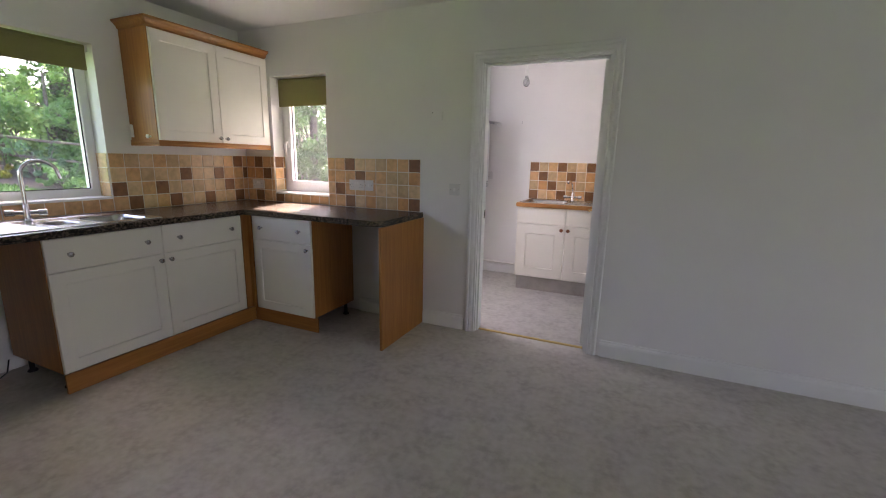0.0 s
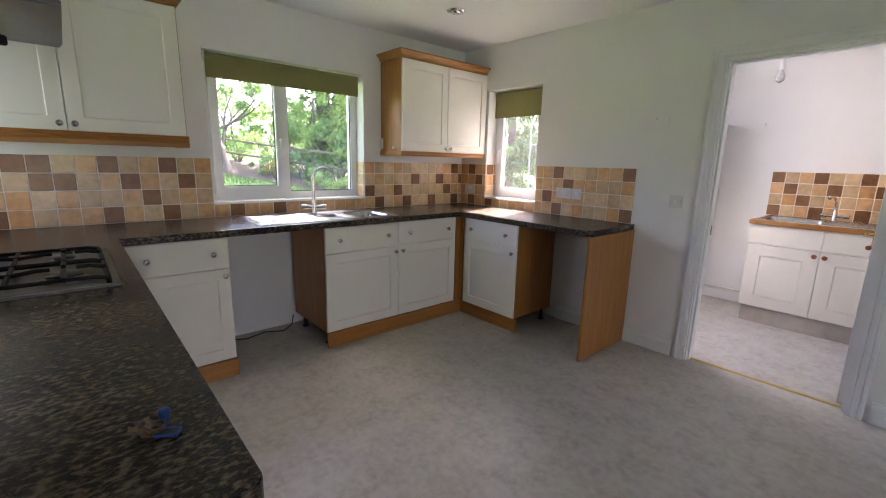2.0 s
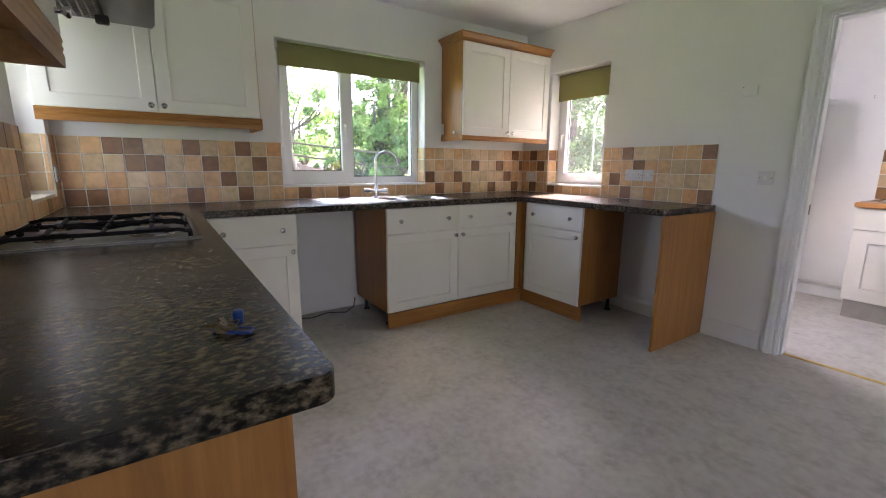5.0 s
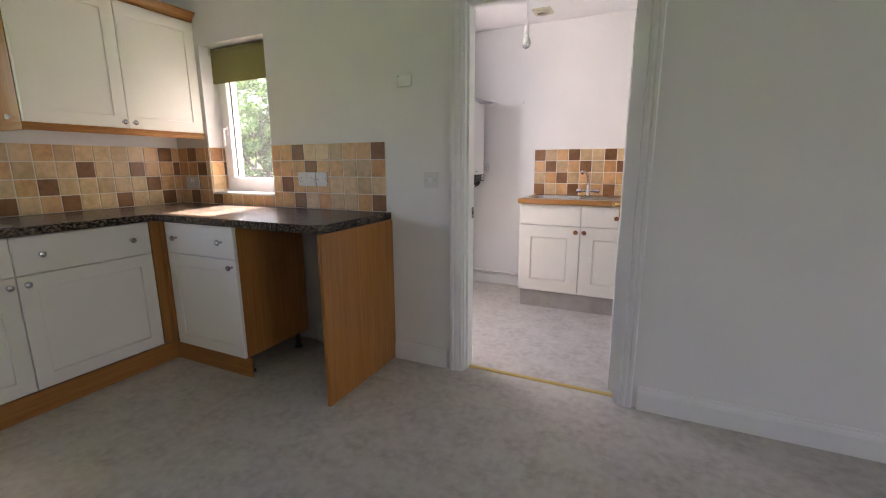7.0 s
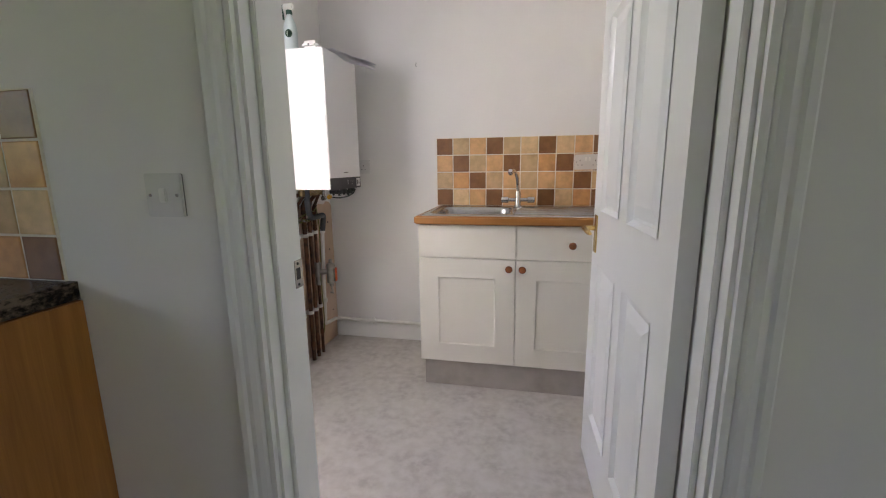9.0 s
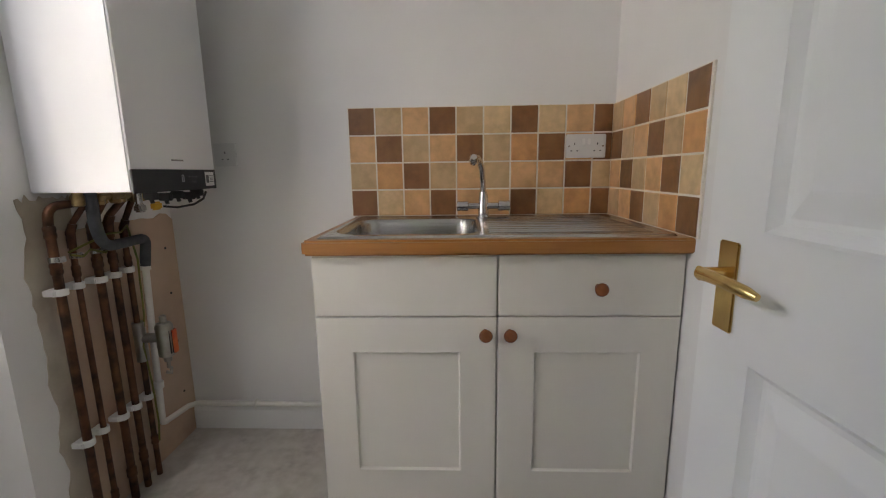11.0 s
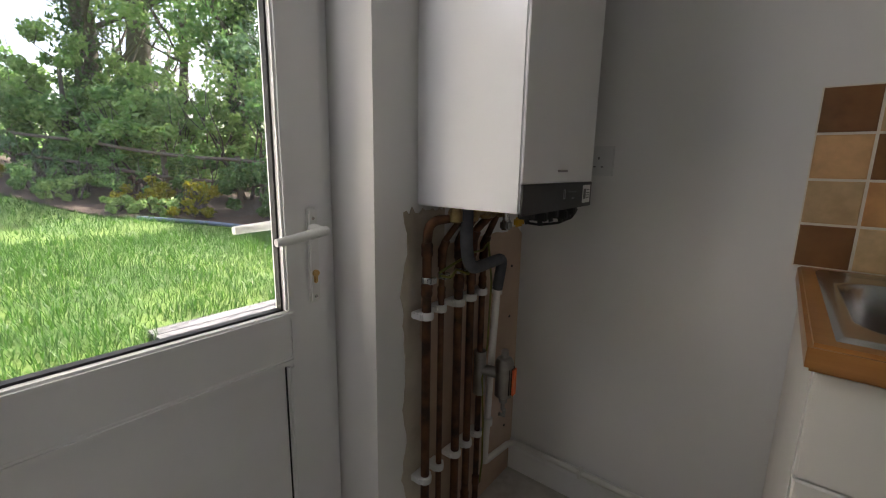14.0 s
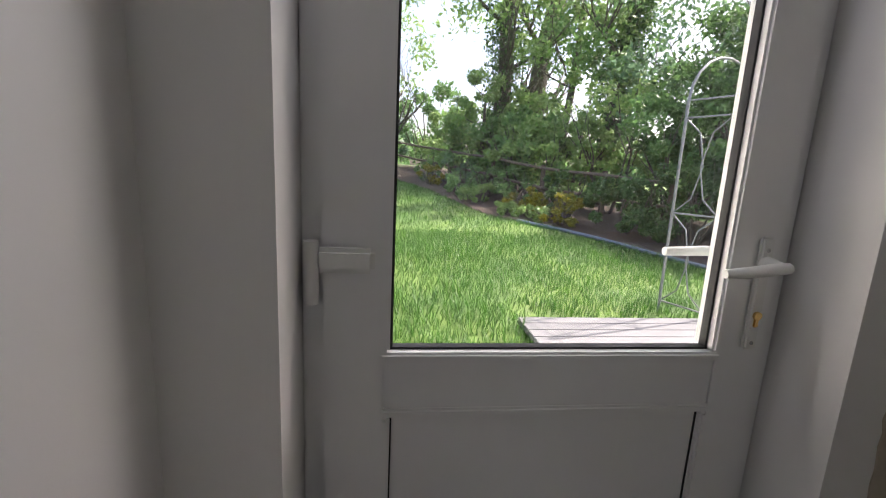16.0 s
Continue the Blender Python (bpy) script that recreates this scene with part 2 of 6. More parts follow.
def lathe(bm, profile, m=None, seg=24):
    """A solid of revolution about local z from (radius, height) pairs, put at m."""
    m = m or Matrix()
    rings = []
    for r, z in profile:
        rings.append([bm.verts.new(m @ Vector((max(r, 1e-5) * math.cos(2 * math.pi * i / seg), max(r, 1e-5) * math.sin(2 * math.pi * i / seg), z))) for i in range(seg)])
    for a, b in zip(rings, rings[1:]):
        for i in range(seg):
            j = (i + 1) % seg
            bm.faces.new((a[i], a[j], b[j], b[i]))
    bm.faces.new(list(reversed(rings[0])))
    bm.faces.new(rings[-1])
    return bm


def tube(bm, pts, r, seg=12, caps=True):
    """A round bar along a line of points; r is one radius or one for each point."""
    pts = [Vector(p) for p in pts]
    rings, up = [], Vector((0.13, 0.31, 0.94))
    for i, p in enumerate(pts):
        d = (pts[min(i + 1, len(pts) - 1)] - pts[max(i - 1, 0)]).normalized()
        u = d.cross(up)
        u = (u if u.length > 1e-4 else d.cross(Vector((1, 0, 0)))).normalized()
        w = d.cross(u)
        up = u.cross(d)
        rr = r[i] if isinstance(r, (list, tuple)) else r
        rings.append([bm.verts.new(p + rr * (math.cos(2 * math.pi * k / seg) * u + math.sin(2 * math.pi * k / seg) * w)) for k in range(seg)])
    for a, b in zip(rings, rings[1:]):
        for k in range(seg):
            bm.faces.new((a[k], a[(k + 1) % seg], b[(k + 1) % seg], b[k]))
    if caps:
        bm.faces.new(list(reversed(rings[0])))
        bm.faces.new(rings[-1])
    return bm


def bend(a, corner, b, r, n=6):
    """Points of a rounded turn at corner between a and b."""
    a, corner, b = Vector(a), Vector(corner), Vector(b)
    p, q = corner + (a - corner).normalized() * r, corner + (b - corner).normalized() * r
    return [p.lerp(corner, t).lerp(corner.lerp(q, t), t) for t in [i / n for i in range(n + 1)]]


def finish(bm, smooth):
    bmesh.ops.recalc_face_normals(bm, faces=bm.faces)
    if smooth:
        for f in bm.faces:
            f.smooth = True
        for e in bm.edges:
            if len(e.link_faces) == 2 and e.calc_face_angle(0) > radians(38):
                e.smooth = False


def part(name, bm, material, parent=None, label="", smooth=False, m=None):
    """Links a bmesh as ONE mesh object under a thing or part, in the parent's own frame."""
    finish(bm, smooth)
    me = bpy.data.meshes.new(name)
    bm.to_mesh(me)
    bm.free()
    me.materials.append(material)
    ob = new(name, me)
    if parent:
        ob.parent = parent
    if m:
        ob.matrix_basis = m
    if label:
        tagged(ob, label)
    return ob


def thing(name, label, category, m, group=""):
    ob = new(name)
    ob.matrix_basis = m
    ob.empty_display_size = 0.1
    return tagged(ob, label, category, group)


def structure(name, bm, material, label, category="", smooth=False):
    ob = part(name, bm, material, None, smooth=smooth)
    return tagged(ob, label, category or name.split("_")[0], "", "structure")


def wall_with_holes(along, face, back, a0, a1, z0, z1, holes):
    """A wall along 'x' or 'y' between two faces; holes are (a0, a1, z0, z1)."""
    bm = bmesh.new()
    aa = sorted({a0, a1, *[h[0] for h in holes], *[h[1] for h in holes]})
    zz = sorted({z0, z1, *[h[2] for h in holes], *[h[3] for h in holes]})
    lo, hi = min(face, back), max(face, back)
    solid = lambda a, z: a0 < a < a1 and z0 < z < z1 and not any(h[0] < a < h[1] and h[2] < z < h[3] for h in holes)
    P = lambda a, d, z: Vector((a, d, z)) if along == "x" else Vector((d, a, z))

    def quad(*ps):
        bm.faces.new([bm.verts.new(p) for p in ps])
    for i in range(len(aa) - 1):
        for j in range(len(zz) - 1):
            p, q, r, s = aa[i], aa[i + 1], zz[j], zz[j + 1]
            if not solid((p + q) / 2, (r + s) / 2):
                continue
            for d in (lo, hi):
                quad(P(p, d, r), P(q, d, r), P(q, d, s), P(p, d, s))
            e = 1e-4
            for a, test in ((p, (p - e, (r + s) / 2)), (q, (q + e, (r + s) / 2))):
                if not solid(*test):
                    quad(P(a, lo, r), P(a, hi, r), P(a, hi, s), P(a, lo, s))
            for z, test in ((r, ((p + q) / 2, r - e)), (s, ((p + q) / 2, s + e))):
                if not solid(*test):
                    quad(P(p, lo, z), P(q, lo, z), P(q, hi, z), P(p, hi, z))
    bmesh.ops.remove_doubles(bm, verts=bm.verts, dist=1e-5)
    return bm


def profile_run(bm, prof, p0, p1, out, cut0=0.0, cut1=0.0):
    """Extrudes a moulding's profile [(out, up)] from p0 to p1; out is the level way off the wall; cuts mitre the ends."""
    p0, p1, out = Vector(p0), Vector(p1), Vector(out)
    d = (p1 - p0).normalized()
    a = [bm.verts.new(p0 + out * o + Vector((0, 0, z)) + d * (o * cut0)) for o, z in prof]
    b = [bm.verts.new(p1 + out * o + Vector((0, 0, z)) - d * (o * cut1)) for o, z in prof]
    n = len(prof)
    for i in range(n):
        bm.faces.new((a[i], a[(i + 1) % n], b[(i + 1) % n], b[i]))
    bm.faces.new(list(reversed(a)))
    bm.faces.new(b)
    return bm


# ---- the large structure ----
WIN_W = (0.735, 1.94, 1.0, 2.02)       # opening in the west wall: y, y, z, z
WIN_N = (-2.715, -2.10, 0.985, 2.0)     # small opening in the north wall
WIN_S = (-2.95, -2.37, 0.985, 2.0)     # small opening in the south wall
DOOR = (-0.755, 0.125, -0.29, 2.005)     # structural opening to the utility room
BACK = (3.40, 4.315, 0.0, 2.06)        # back door opening in the utility's west wall

structure("wall_west", wall_with_holes("y", W, W - 0.28, S - 0.28, N + 0.28, -0.3, CEIL + 0.02, [WIN_W]), M["paint"], "white painted kitchen wall with a wide window", "wall")
structure("wall_north", wall_with_holes("x", N, N + 0.121, W - 0.0, E, -0.3, CEIL + 0.02, [WIN_N, DOOR]), M["paint"], "white painted wall with a small window and doorway", "wall")
structure("wall_north_outer", wall_with_holes("x", N + 0.121, N + 0.28, W, UW - 0.28, -0.3, CEIL + 0.02, [WIN_N]), M["paint"], "outer leaf of the kitchen wall", "wall")
structure("wall_south", wall_with_holes("x", S, S - 0.28, W, -0.25, -0.3, CEIL + 0.02, [WIN_S]), M["paint"], "white painted wall behind the hob", "wall")
structure("wall_recess", wall_with_holes("y", -0.25, -0.53, S2, S - 0.28, -0.3, CEIL + 0.02, []), M["paint"], "white painted return wall", "wall")
structure("wall_back", wall_with_holes("x", S2, S2 - 0.28, -0.53, E + 0.28, -0.3, CEIL + 0.02, []), M["paint"], "plain white painted wall", "wall")
# Unseen wall; its opening is added to let fill light in.
structure("wall_east", wall_with_holes("y", E, E + 0.28, S2, N + 0.121, -0.3, CEIL + 0.02, [(-1.2, 0.6, 0.05, 2.1)]), M["paint"], "unseen white painted wall with an added glazed opening", "wall")
structure("floor", boxm(W, E, S2, N + 0.07, -0.06, 0.0), M["vinyl"], "grey mottled stone-look sheet vinyl floor", "floor")
structure("ceiling", boxm(W - 0.28, E + 0.28, S2 - 0.28, N + 0.28, CEIL, CEIL + 0.1), M["ceiling"], "white painted ceiling", "ceiling")
structure("utility_wall_north", wall_with_holes("x", UN, UN + 0.28, UW - 0.28, UE + 0.28, -0.3, CEIL + 0.02, []), M["paint"], "white painted utility wall", "wall")
structure("utility_wall_east", wall_with_holes("y", UE, UE + 0.28, N + 0.121, UN, -0.3, CEIL + 0.02, []), M["paint"], "white painted utility wall", "wall")
structure("utility_wall_west", wall_with_holes("y", UW, UW - 0.28, N + 0.121, UN, -0.3, CEIL + 0.02, [BACK]), M["paint"], "white painted wall with the back door", "wall")
structure("utility_floor", boxm(UW, UE, N + 0.074, UN, -0.06, 0.0), M["vinyl"], "pale grey stone-look vinyl utility floor", "floor")
# Slab out of view, added to keep the sun off the back door.
structure("roof_utility", boxm(UW - 0.74, UE + 0.45, N + 0.30, UN + 0.5, CEIL + 0.11, CEIL + 0.19), M["gloss"], "unseen slab added as eaves to shade the back door", "roof")
# Another added slab, unseen, that blocks the sun from the west window.
structure("roof_kitchen", boxm(W - 0.72, W - 0.285, S - 0.28, N + 0.28, CEIL + 0.11, CEIL + 0.19), M["gloss"], "unseen slab added as eaves to block sun at the kitchen window", "roof")
structure("utility_ceiling", boxm(UW - 0.28, UE + 0.28, N + 0.28, UN + 0.28, CEIL, CEIL + 0.1), M["ceiling"], "white painted utility ceiling", "ceiling")

# ---- joinery: doors, casings, skirtings ----
SKIRT = [(0, 0), (0.017, 0), (0.017, 0.085), (0.013, 0.098), (0.008, 0.104), (0.006, 0.116), (0, 0.118)]


def skirting(name, p0, p1, out, c0=0.0, c1=0.0):
    return structure(name, profile_run(bmesh.new(), SKIRT, p0, p1, out, c0, c1), M["gloss"], "white gloss moulded skirting board", "skirting")


skirting("baseboard_north", (0.195, N, 0), (E, N, 0), (0, -1, 0))
skirting("baseboard_north_left", (-1.178, N, 0), (-0.825, N, 0), (0, -1, 0))
skirting("baseboard_gap", (-1.80, N, 0), (-1.202, N, 0), (0, -1, 0))
skirting("baseboard_utility_north", (UW + 0.0, UN, 0), (-0.78, UN, 0), (0, -1, 0))
skirting("baseboard_utility_pier", (UW, BACK[1] + 0.0, 0), (UW, BACK[1] + 0.13, 0), (1, 0, 0), -1.0, 0.0)
skirting("baseboard_utility_reveal", (UW - 0.10, BACK[1], 0), (UW, BACK[1], 0), (0, -1, 0), 0.0, -1.0)
skirting("baseboard_utility_south", (UW, N + 0.121, 0), (-0.825, N + 0.121, 0), (0, 1, 0))
skirting("baseboard_utility_west", (UW, N + 0.121, 0), (UW, BACK[0], 0), (1, 0, 0))
skirting("baseboard_east", (E, 0.65, 0), (E, N, 0), (-1, 0, 0))

# door lining with stops, and moulded casings on both faces
LX0, LX1, LZ = -0.725, 0.095, 1.975
bm = bmesh.new()
box(bm, DOOR[0] + 0.002, LX0, N - 0.001, N + 0.140, 0, LZ + 0.03)
box(bm, LX1, DOOR[1] - 0.002, N - 0.001, N + 0.122, 0, LZ + 0.03)
box(bm, LX0, LX1, N - 0.001, N + 0.122, LZ, LZ + 0.03)
lining = structure("door_lining", bm, M["gloss"], "white gloss door lining with stops", "door frame")
bm = bmesh.new()
box(bm, LX0, LX0 + 0.012, N + 0.03, N + 0.08, 0, LZ, 0.002)
box(bm, LX1 - 0.012, LX1, N + 0.03, N + 0.08, 0, LZ, 0.002)
box(bm, LX0 + 0.012, LX1 - 0.012, N + 0.03, N + 0.08, LZ - 0.012, LZ, 0.002)
part("door_stop", bm, M["gloss"], lining)

CASE = [(0.0, 0.0), (0.014, 0.0), (0.014, 0.012), (0.010, 0.016), (0.016, 0.022), (0.019, 0.034), (0.017, 0.046), (0.022, 0.052), (0.022, 0.064), (0.016, 0.070), (0.0, 0.070)]


def casing(name, y, out):
    """Three mitred lengths round the doorway; the profile is (off the wall, away from the opening)."""
    bm = bmesh.new()
    inner = [(LX0 - 0.008, 0.0), (LX0 - 0.008, LZ + 0.008), (LX1 + 0.008, LZ + 0.008), (LX1 + 0.008, 0.0)]
    grow = [(-1, 0), (-1, 1), (1, 1), (1, 0)]
    rings = [[bm.verts.new((x + g[0] * w, y + out * o, z + g[1] * w)) for o, w in CASE] for (x, z), g in zip(inner, grow)]
    n = len(CASE)
    for a, b in zip(rings, rings[1:]):
        for i in range(n):
            bm.faces.new((a[i], a[(i + 1) % n], b[(i + 1) % n], b[i]))
    bm.faces.new(rings[0])
    bm.faces.new(rings[-1])
    return structure(name, bm, M["gloss"], "white gloss moulded door casing", "door frame")


casing("trim_casing_kitchen", N, -1)
casing("trim_casing_utility", N + 0.121, 1)
threshold = structure("threshold_strip", profile_run(bmesh.new(), [(-0.018, 0.0), (0.018, 0.0), (0.014, 0.004), (0.0, 0.006), (-0.014, 0.004)], (LX0, N + 0.072, 0.001), (LX1, N + 0.072, 0.001), (0, 1, 0)), M["strip"], "brass threshold strip between the vinyl floors", "threshold")


def panelled(w, h, t, panels, mould=0.014, depth=0.011):
    """A door leaf, front at y=0: both faces with sunk moulded panels (x0, x1, z0, z1) whose fields are raised."""
    bm = bmesh.new()
    for face, sgn in ((0.0, 1), (t, -1)):
        xs = sorted({0, w, *[p[0] for p in panels], *[p[1] for p in panels]})
        zs = sorted({0, h, *[p[2] for p in panels], *[p[3] for p in panels]})
        for i in range(len(xs) - 1):
            for j in range(len(zs) - 1):
                cx, cz = (xs[i] + xs[i + 1]) / 2, (zs[j] + zs[j + 1]) / 2
                if any(p[0] < cx < p[1] and p[2] < cz < p[3] for p in panels):
                    continue
                bm.faces.new([bm.verts.new((x, face, z)) for x, z in ((xs[i], zs[j]), (xs[i + 1], zs[j]), (xs[i + 1], zs[j + 1]), (xs[i], zs[j + 1]))])
        for x0, x1, z0, z1 in panels:
            steps = [(-0.004, -0.002), (0.001, -0.0025), (mould * 0.45, depth * 0.35), (mould, depth), (mould + 0.008, depth), (mould + 0.040, depth * 0.12), (mould + 0.044, depth * 0.05)]
            rings = [[bm.verts.new((x, face + sgn * d, z)) for x, z in ((x0 + k, z0 + k), (x1 - k, z0 + k), (x1 - k, z1 - k), (x0 + k, z1 - k))] for k, d in steps]
            for a, b in zip(rings, rings[1:]):
                for q in range(4):
                    bm.faces.new((a[q], a[(q + 1) % 4], b[(q + 1) % 4], b[q]))
            bm.faces.new(rings[-1])
    for a, b in (((0, 0), (w, 0)), ((w, 0), (w, h)), ((w, h), (0, h)), ((0, h), (0, 0))):
        bm.faces.new([bm.verts.new(v) for v in ((a[0], 0, a[1]), (b[0], 0, b[1]), (b[0], t, b[1]), (a[0], t, a[1]))])
    bmesh.ops.remove_doubles(bm, verts=bm.verts, dist=1e-5)
    return bm


# inner door: hinged at the right of the doorway and standing open into the utility room
LEAF_W, LEAF_H = 0.80, 1.955
door = thing("door_utility", "white moulded six-panel door standing open into the utility room", "door", pose(LX1 - 0.004, N + 0.118, 0.008, 0, 0, 92.8))
cols = ((0.115, 0.355), (0.445, 0.685))
rows6 = ((0.215, 0.80), (0.985, 1.60), (1.70, 1.85))
part("leaf", panelled(LEAF_W, LEAF_H, 0.036, [(a, b, c, d) for a, b in cols for c, d in rows6]), M["gloss"], door)


def lever(parent, y, sgn):
    bm = boxm(LEAF_W - 0.075, LEAF_W - 0.035, min(y, y + sgn * 0.005), max(y, y + sgn * 0.005), 0.83, 0.965, 0.002)
    plate = part("handle_plate", bm, M["brass"], parent, "brass lever handle plate")
    bm = lathe(bmesh.new(), [(0.009, 0), (0.009, 0.035), (0.011, 0.04)], Matrix.Translation((LEAF_W - 0.055, y + sgn * 0.004, 0.918)) @ pose(0, 0, 0, -90 * sgn))
    tube(bm, [(LEAF_W - 0.055, y + sgn * 0.042, 0.918), (LEAF_W - 0.10, y + sgn * 0.046, 0.920), (LEAF_W - 0.15, y + sgn * 0.044, 0.916), (LEAF_W - 0.165, y + sgn * 0.04, 0.913)], [0.010, 0.009, 0.0085, 0.005])
    part("lever", bm, M["brass"], plate, smooth=True)


lever(door, 0.0, -1)
lever(door, 0.036, 1)
for z in (0.19, 1.72):
    bm = boxm(-0.004, 0.032, -0.0035, 0.001, z, z + 0.09)
    tube(bm, [(-0.002, -0.006, z - 0.003), (-0.002, -0.006, z + 0.093)], 0.005, 10)
    part("hinge", bm, M["steel"], door, "worn steel butt hinge")
strike = thing("strike_plate", "worn steel strike plate let into the door lining", "lock plate", pose(LX0, N + 0.120, 0.915))
part("plate", boxm(0, 0.002, -0.013, 0.0195, -0.032, 0.032, 0.0008), M["steel"], strike)
# No hole is cut; a black block gives its shade by colour.
part("keep_hole", boxm(0.001, 0.0026, -0.007, 0.008, -0.012, 0.014), M["rubber"], strike, "black block painted in for the shaded latch hole")
for z in (-0.024, 0.024):
    part("screw", lathe(bmesh.new(), [(0.0035, 0), (0.003, 0.0012)], Matrix.Translation((0.0018, 0.0, z)) @ pose(0, 0, 0, 0, 90), 10), M["rubber"], strike)

# ---- windows ----


def glazed(name, label, m, w, h, lights, frame=0.055, depth=0.07):
    """A white uPVC window in its own frame: x across, y outwards, z up; lights are (x0, x1, opens)."""
    win = thing(name, label, "window", m)
    win["kind"] = "structure"
    bm = bmesh.new()
    box(bm, 0, w, 0, depth, 0, frame, 0.004)
    box(bm, 0, w, 0, depth, h - frame, h, 0.004)
    box(bm, 0, frame, 0.0005, depth - 0.0005, frame, h - frame, 0.003)
    box(bm, w - frame, w, 0.0005, depth - 0.0005, frame, h - frame, 0.003)
    for (a0, a1, _), (b0, b1, _) in zip(lights, lights[1:]):
        box(bm, a1, b0, 0.0005, depth - 0.0005, frame, h - frame, 0.003)
    part("window_frame", bm, M["upvc"], win)
    for x0, x1, opens in lights:
        g0, g1, gz0, gz1 = x0, x1, frame, h - frame
        if opens:
            s = 0.048
            bm = bmesh.new()
            box(bm, x0 - 0.012, x1 + 0.012, -0.018, 0.03, frame - 0.012, frame + s, 0.005)
            box(bm, x0 - 0.012, x1 + 0.012, -0.018, 0.03, h - frame - s, h - frame + 0.012, 0.005)
            box(bm, x0 - 0.012, x0 + s, -0.0175, 0.0295, frame + s, h - frame - s, 0.004)
            box(bm, x1 - s, x1 + 0.012, -0.0175, 0.0295, frame + s, h - frame - s, 0.004)
            sash = part("sash", bm, M["upvc"], win)
            hx = x1 - s / 2 + 0.004 if opens > 0 else x0 + s / 2 - 0.004
            bm = boxm(hx - 0.011, hx + 0.011, -0.030, -0.016, h * 0.40, h * 0.40 + 0.07, 0.004)
            tube(bm, [(hx, -0.03, h * 0.40 + 0.05), (hx, -0.05, h * 0.40 + 0.045), (hx, -0.052, h * 0.40 - 0.01), (hx, -0.048, h * 0.40 - 0.07)], [0.009, 0.010, 0.009, 0.007])
            part("handle", bm, M["plastic"], sash, "white lever window handle", smooth=True)
            g0, g1, gz0, gz1 = x0 + s, x1 - s, frame + s, h - frame - s
        bm = bmesh.new()
        k = 0.006
        box(bm, g0, g1, 0.014, 0.020, gz0, gz0 + k)
        box(bm, g0, g1, 0.014, 0.020, gz1 - k, gz1)
        box(bm, g0, g0 + k, 0.0142, 0.0198, gz0 + k, gz1 - k)
        box(bm, g1 - k, g1, 0.0142, 0.0198, gz0 + k, gz1 - k)
        part("gasket", bm, M["rubber"], win)
        pane = part("pane", boxm(g0, g1, 0.022, 0.026, gz0, gz1), M["glass"], win)
        pane.visible_shadow = False
    return win


DEEP = 0.125
ww = WIN_W[1] - WIN_W[0]
glazed("window_west", "white uPVC two-light kitchen window above the sink", pose(W - DEEP, WIN_W[0], WIN_W[2] + 0.012, 0, 0, 90), ww, WIN_W[3] - WIN_W[2] - 0.012, [(0.055, 0.545, 1), (0.60, ww - 0.055, 0)])
wn_ = WIN_N[1] - WIN_N[0]
glazed("window_north", "white uPVC single casement window", pose(WIN_N[0], N + DEEP, WIN_N[2] + 0.012), wn_, WIN_N[3] - WIN_N[2] - 0.012, [(0.055, wn_ - 0.055, -1)])
ws_ = WIN_S[1] - WIN_S[0]
glazed("window_south", "white uPVC single casement window", pose(WIN_S[1], S - DEEP, WIN_S[2] + 0.012, 0, 0, 180), ws_, WIN_S[3] - WIN_S[2] - 0.012, [(0.055, ws_ - 0.055, -1)])
structure("window_sill_west", boxm(W - DEEP, W + 0.004, WIN_W[0] + 0.001, WIN_W[1] - 0.001, WIN_W[2], WIN_W[2] + 0.012, 0.003), M["gloss"], "white painted window sill", "sill")
structure("window_sill_north", boxm(WIN_N[0] + 0.001, WIN_N[1] - 0.001, N - 0.004, N + DEEP, WIN_N[2], WIN_N[2] + 0.012, 0.003), M["gloss"], "white painted window sill", "sill")
# Added opening, never in view; it only carries the east fill lamp.
glazed("window_east", "unseen tall glazed opening added to hold a fill lamp", pose(E + 0.1, 0.6, 0.06, 0, 0, -90), 1.8, 2.03, [(0.06, 0.86, 0), (0.94, 1.74, 0)])


def roller_blind(m, w, drop):
    b = thing("roller_blind", "olive green fabric roller blind, rolled most of the way up", "blind", m, "roller blinds")
    bm = bmesh.new()
    box(bm, 0.012, w - 0.012, -0.0012, 0.0012, -drop, -0.02)
    tube(bm, [(0.012, 0.012, -0.022), (w - 0.012, 0.012, -0.022)], 0.017, 16)
    part("fabric", bm, M["blind"], b)
    part("bottom_bar", boxm(0.012, w - 0.012, -0.004, 0.004, -drop - 0.012, -drop + 0.012, 0.003), M["blind"], b)
    for x in (0.0, w - 0.010):
        part("bracket", boxm(x, x + 0.010, -0.01, 0.04, -0.05, 0.0), M["plastic"], b)
    return b


roller_blind(pose(W - 0.035, WIN_W[0] + 0.012, WIN_W[3] - 0.004, 0, 0, 90), ww - 0.03, 0.155)
roller_blind(pose(WIN_N[0] + 0.01, N + 0.075, WIN_N[3] - 0.004), wn_ - 0.02, 0.23)

# ---- back door ----
by0, by1, bz = BACK[0], BACK[1], BACK[3]
bd = thing("door_back", "white uPVC half-glazed back door to the garden, shut", "door", pose(-1.67, by0, 0, 0, 0, 90))
bw = by1 - by0
FR = 0.045
bm = bmesh.new()
box(bm, 0.001, FR, -0.005, 0.06, 0, bz - 0.001, 0.004)
box(bm, bw - FR, bw - 0.001, -0.005, 0.06, 0, bz - 0.001, 0.004)
box(bm, FR, bw - FR, -0.004, 0.059, bz - FR, bz - 0.001, 0.004)
box(bm, FR, bw - FR, -0.004, 0.059, 0, 0.03, 0.004)
part("door_frame", bm, M["upvc"], bd)
